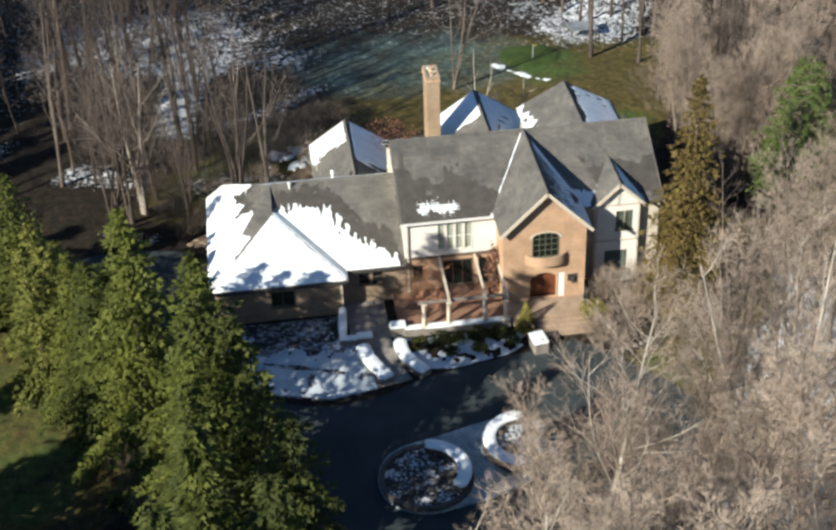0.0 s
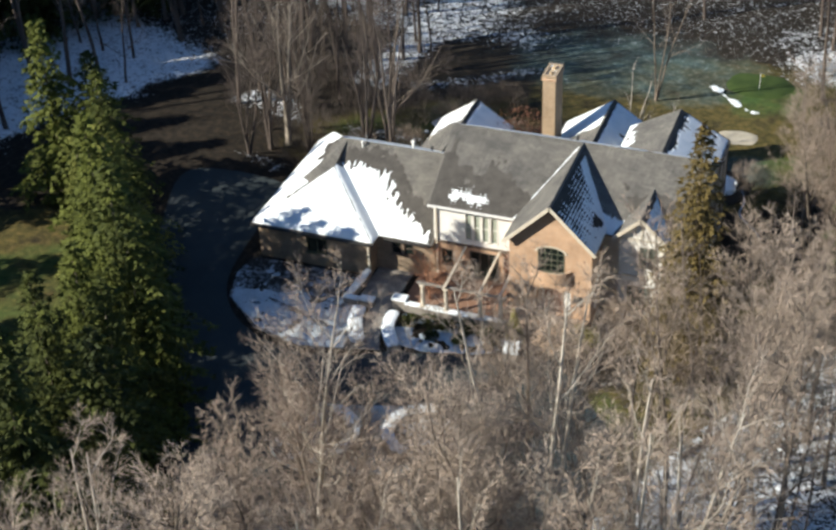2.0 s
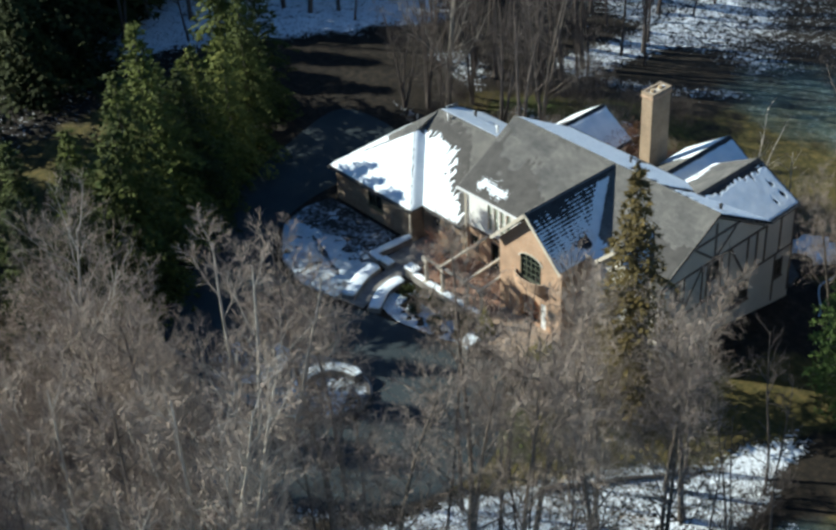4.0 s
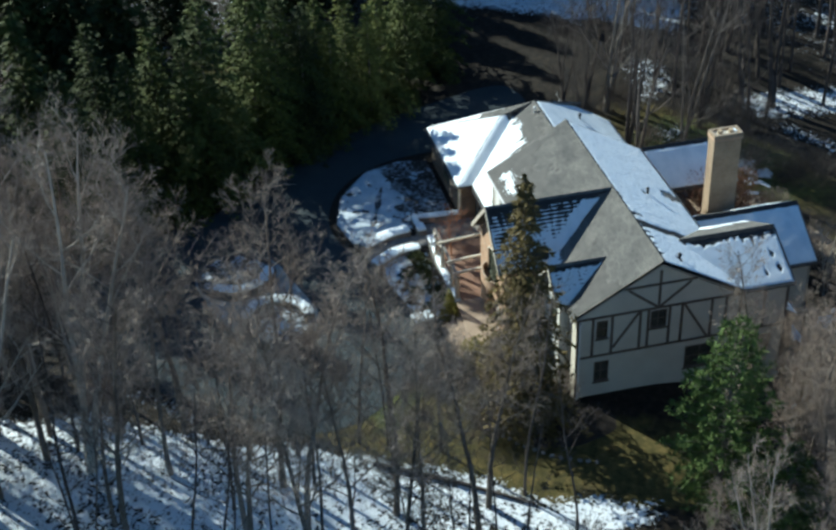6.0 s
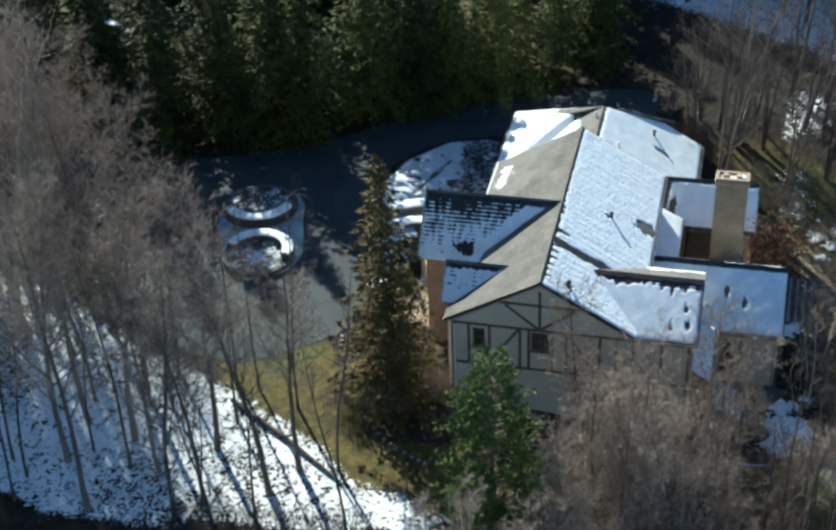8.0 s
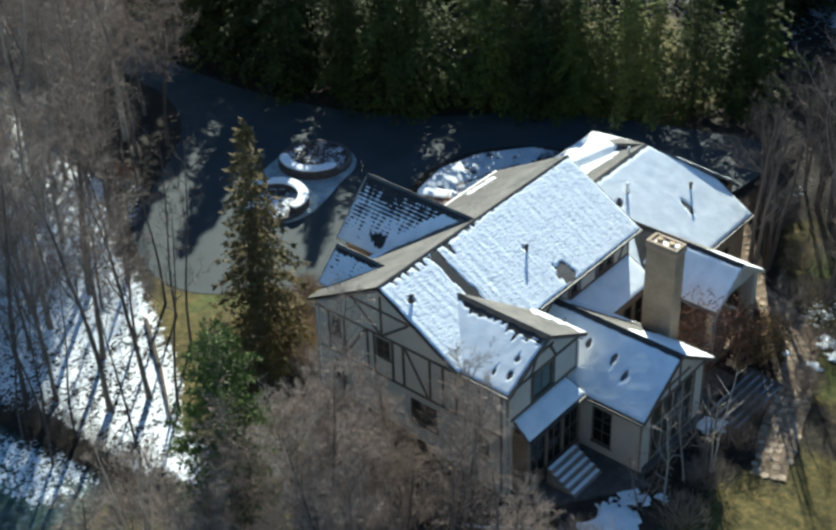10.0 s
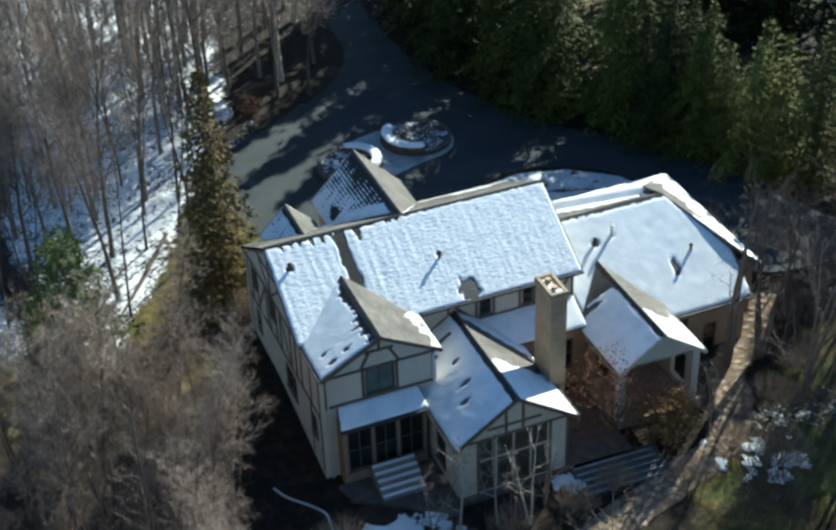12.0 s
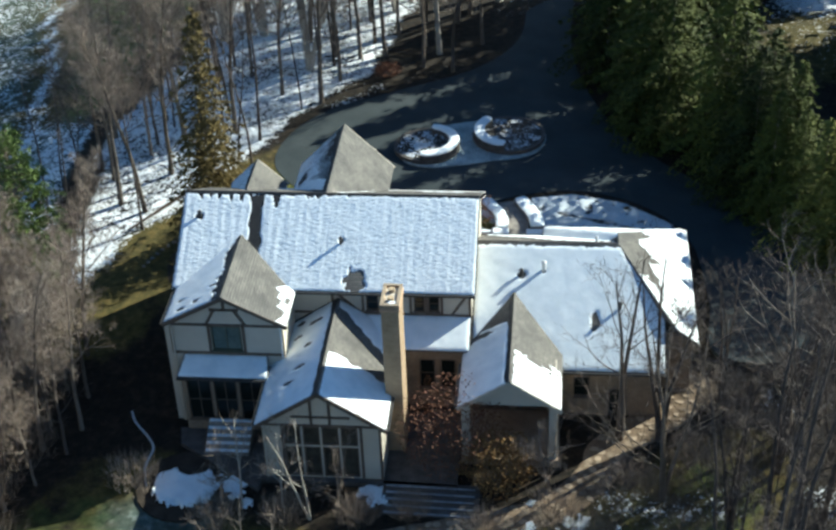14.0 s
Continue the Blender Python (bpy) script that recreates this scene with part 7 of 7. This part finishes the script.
for i, (x, y, r, h) in enumerate(((-6.2, 16.9, 1.2, 1.4), (-10.5, 18.2, 1.3, 1.4), (-14.4, 16.8, 1.5, 1.6), (-19.0, 14.0, 1.6, 1.8), (-3.2, 17.6, 1.3, 1.6), (1.0, 18.0, 1.4, 1.8), (4.8, 18.5, 1.6, 2.0), (10.5, 15.5, 1.6, 2.2), (-16.5, 19.0, 1.8, 1.8), (-12.5, 12.9, 1.0, 1.2), (-22.5, 12.0, 1.6, 2.0))):
    shrub(x, y, r, h, 900, TWIG, "leafless twiggy shrub in the rear garden", "shrub", 0.1, 60 + i, True, 0.0, False, True)

for i, (x, y, r, h) in enumerate(((18.6, 14.0, 2.8, 3.6), (19.5, 19.0, 3.0, 3.6), (22.0, 11.0, 3.0, 3.8), (23.5, 16.5, 3.0, 3.6), (17.5, 23.0, 3.0, 3.4), (19.0, 7.0, 2.4, 3.0),
                                  (-15.5, 20.5, 2.6, 3.0), (-19.5, 17.5, 2.8, 3.4), (-24.0, 16.0, 2.8, 3.6), (-22.0, 21.0, 3.0, 3.8), (-27.0, 12.0, 2.6, 3.4), (-25.5, 7.5, 2.2, 2.8), (-13.0, 22.5, 2.4, 2.6), (-28.5, 20.0, 3.0, 3.8))):
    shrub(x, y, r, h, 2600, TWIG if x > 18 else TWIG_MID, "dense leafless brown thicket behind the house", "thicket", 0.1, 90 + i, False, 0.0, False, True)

for i, (x, y, r, h) in enumerate(((-28.9, -20.6, 1.5, 2.2), (-28.0, -23.4, 1.6, 2.4), (-27.2, -25.6, 1.4, 2.0))):
    shrub(x, y, r, h, 700, TWIG, "leafless grey shrub beneath the spruces", "shrub", 0.1, 160 + i, True, 0.0, False, True)
shrub(0.6, -35.6, 1.3, 1.1, 900, RED_LEAF, "dark red-brown bramble at the edge of the woods", "shrub", 0.09, 110)

for i in range(7):
    y = -19 + 1.7 * i
    shrub(x_on(BANK, y) - 0.3, y, 1.2, 1.1 + 0.3 * math.sin(i * 2.3), 700, TWIG_GREY, "low tangled brown bramble along the bank of the woods", "shrub", 0.09, 140 + i, False, 0.0, False, True)

# woods: x range, y range, how many
rw = random.Random(11)
placed = []


def scatter(pool, x0, x1, y0, y1, count, near=2.0, ok=None, lo=0.85, hi=1.15, sink=None):
    made, tries = 0, 0
    while made < count and tries < count * 30:
        tries += 1
        x, y = rw.uniform(x0, x1), rw.uniform(y0, y1)
        if ok and not ok(x, y):
            continue
        if any((x - a) ** 2 + (y - b) ** 2 < near * near for a, b in placed):
            continue
        placed.append((x, y))
        src, turn, sc = rw.choice(pool), rw.uniform(0, 6.28), rw.uniform(lo, hi)
        if sink is None:
            plant(src, x, y, turn, sc)
        else:
            sink.append((src, Matrix.LocRotScale((x, y, gz(x, y) - 0.05), Euler((0, 0, turn)), (sc, sc, sc))))
        made += 1


def join_woods(name, trees, label):
    """Far trees that nobody could count, as one mesh."""
    co, vi, starts, mi, mats = [], [], [], [], []
    nv = nl = 0
    for src, m in trees:
        for ch in src.children:
            me = ch.data
            v = np.empty(len(me.vertices) * 3)
            me.vertices.foreach_get("co", v)
            r = np.array(m.to_3x3())
            co.append(v.reshape(-1, 3) @ r.T + np.array(m.translation))
            k = np.empty(len(me.loops), dtype=np.int32)
            me.loops.foreach_get("vertex_index", k)
            vi.append(k + nv)
            s = np.empty(len(me.polygons), dtype=np.int32)
            me.polygons.foreach_get("loop_start", s)
            starts.append(s + nl)
            mat = me.materials[0]
            if mat not in mats:
                mats.append(mat)
            mi.append(np.full(len(s), mats.index(mat), dtype=np.int32))
            nv += len(me.vertices)
            nl += len(k)
    me = bpy.data.meshes.new(name)
    co, vi, starts, mi = (np.concatenate(q) for q in (co, vi, starts, mi))
    me.vertices.add(nv)
    me.vertices.foreach_set("co", co.ravel())
    me.loops.add(nl)
    me.loops.foreach_set("vertex_index", vi)
    me.polygons.add(len(starts))
    me.polygons.foreach_set("loop_start", starts)
    for mat in mats:
        me.materials.append(mat)
    me.polygons.foreach_set("material_index", mi)
    me.update(calc_edges=True)
    return tagged(new(name, me), label, "woods", kind="stuff")


def off_drive(x, y):
    return seg_dist(x, y, [(-14, -90), (-13.5, -44), (-9, -33)]) > 4.0


def clear_of_drive(x, y):
    """Crowns stay off the turning circle and the front of the house."""
    return x > 5 + 0.6 * (y + 28) + 5.5 * smooth(-32, -28, y)


WIDE = []
for i in range(2):
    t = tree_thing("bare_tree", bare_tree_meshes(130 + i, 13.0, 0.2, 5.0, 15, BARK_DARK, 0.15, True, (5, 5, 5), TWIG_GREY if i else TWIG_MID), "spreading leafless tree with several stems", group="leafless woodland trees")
    x, y = ((-29.5, 9.0), (-33.0, 22.0))[i]
    t.location = (x, y, gz(x, y) - 0.05)
    WIDE.append(t)
west_woods, north_woods = [], []


def on_strip(x, y):
    return (clear_of_drive(x, y) and x_on(SNOW_W, y) - 0.5 < x < x_on(BANK, y) - 0.5 and math.hypot(x - 10.2, y + 9.4) > 3.5)


scatter(BARE, 4, 24, -60, -31, 19, 2.2, on_strip, 1.0, 1.28)
scatter(BARE, 4, 24, -31, -8, 9, 2.6, on_strip, 1.0, 1.28)
scatter(BARE, -9, 10, -60, -34, 28, 2.0, lambda x, y: off_drive(x, y) and clear_of_drive(x, y) and y < -34.5 - 0.2 * x, 0.95, 1.25)
scatter(BARE[:3] + FAR, 15.2, 27, 11, 26, 34, 1.6, lambda x, y: x > 13.2 + 0.18 * y, 0.52, 0.82)
scatter(BARE[:3] + BARE[4:], 15.4, 27, 3, 11, 18, 1.6, lambda x, y: math.hypot(x - 21, y + 0.6) > 5, 0.62, 0.92)
scatter(BARE[:3], 27, 46, 4, 36, 24, 2.3, None, 0.55, 0.85)
for x, y, k, sc in ((-5.0, -36.4, 0, 0.86), (-7.4, -42.0, 2, 0.98), (-2.4, -37.2, 2, 0.95)):
    plant(BARE[k], x, y, 1.3 * k + x, sc)
POLES = []
for i, (h, tr) in enumerate(((17, 0.11), (15, 0.09))):
    t = tree_thing("bare_tree", bare_tree_meshes(120 + i, h, 0.5, 2.4, 9, BARK_DARK, tr, False, (4, 4, 4), TWIG_GREY), "slender dark leafless tree on snowy ground", group="leafless woodland trees")
    t.location = (18.5 + 2 * i, -24 - 6 * i, gz(18.5 + 2 * i, -24 - 6 * i) - 0.05)
    POLES.append(t)
scatter(POLES, 0, 27, -56, -9, 28, 1.6, lambda x, y: seg_dist(x, y, STRIP) < 8 and y < -9 and math.hypot(x - 10.2, y + 9.4) > 4, 0.8, 1.15)
scatter(BARE[:3], 14, 22, -26, -7, 3, 1.6, lambda x, y: x_on(SNOW_W, y) < x < x_on(BANK, y), 0.8, 1.0)
scatter(BARE, 22, 32, -4, 6, 6, 2.2, lambda x, y: math.hypot(x - 22, y) > 5, 0.5, 0.7)
scatter(FAR, -60, -24, 19, 62, 76, 2.0, lambda x, y: y > 18 - 0.3 * (x + 24) and math.hypot(x + 21.7, y - 15.2) > 5, sink=north_woods)
scatter(WIDE, -31, -24, 6, 18, 6, 2.6, lambda x, y: math.hypot(x + 20.8, y - 10.4) > 3, 0.8, 1.05)
scatter(FAR, -34, -22, 19, 31, 8, 2.0, None, 0.75, 0.95)
scatter(FAR, 12, 46, 32, 66, 44, 2.2, sink=north_woods)
scatter(FAR, -92, -46, -14, 40, 70, 2.6, lambda x, y: -0.833 * (x + 52) + 0.555 * (y - 6) > 0, sink=west_woods)
scatter(FAR, -12, 10, 47, 62, 8, 3.0)
scatter(FAR, -36, -29, 14.5, 19, 4, 1.5, None, 0.8, 1.0)
join_woods("far_woods", west_woods, "dark leafless woods on snowy ground west of the house")
join_woods("far_woods", north_woods, "grey-brown leafless woods beyond the rear lawn")
for k, (x, y) in enumerate(((-3.6, -40.0), (14.6, -44.7))):
    lone("bare_tree", bare_tree_meshes(91 + k, 26.5, 0.5, 5.4, 20, BARK_PALE, 0.24, False, (6, 6, 7)), "tall leafless tree with a pale stem and a wide crown", x, y)

# flagstones of the garden path, sharing a few outlines
stone_meshes = []
for k in range(6):
    rd = random.Random(200 + k)
    n = 7
    ring = [(math.cos(6.283 * i / n) * rd.uniform(0.24, 0.33), math.sin(6.283 * i / n) * rd.uniform(0.24, 0.33)) for i in range(n)]
    sv = [(x, y, -0.06) for x, y in ring] + [(x * 0.94, y * 0.94, 0.02 + 0.006 * rd.random()) for x, y in ring]
    stone_meshes.append(mesh_from("flagstone", sv, [tuple(range(n, 2 * n))] + [(i, (i + 1) % n, n + (i + 1) % n, n + i) for i in range(n)], FLAG))
rf = random.Random(31)
line = curve_through(GARDEN_PATH, False, 16)
run, last = 0.0, -1.0
for (ax, ay), (bx, by) in zip(line, line[1:]):
    le = math.hypot(bx - ax, by - ay)
    run += le
    if run - last < 0.56:
        continue
    last = run
    dx, dy = (bx - ax) / le, (by - ay) / le
    for o in (-0.87, -0.29, 0.29, 0.87):
        if rf.random() < 0.14:
            continue
        x, y = ax - dy * o + rf.uniform(-0.14, 0.14), ay + dx * o + rf.uniform(-0.14, 0.14)
        f = new("flagstone", rf.choice(stone_meshes))
        f.matrix_world = Matrix.Translation((x, y, gz(x, y) + 0.06)) @ Matrix.Rotation(rf.uniform(0, 6.28), 4, "Z") @ Matrix.Diagonal((rf.uniform(0.7, 1.2), rf.uniform(0.7, 1.2), 1, 1))
        f.parent = path_bed
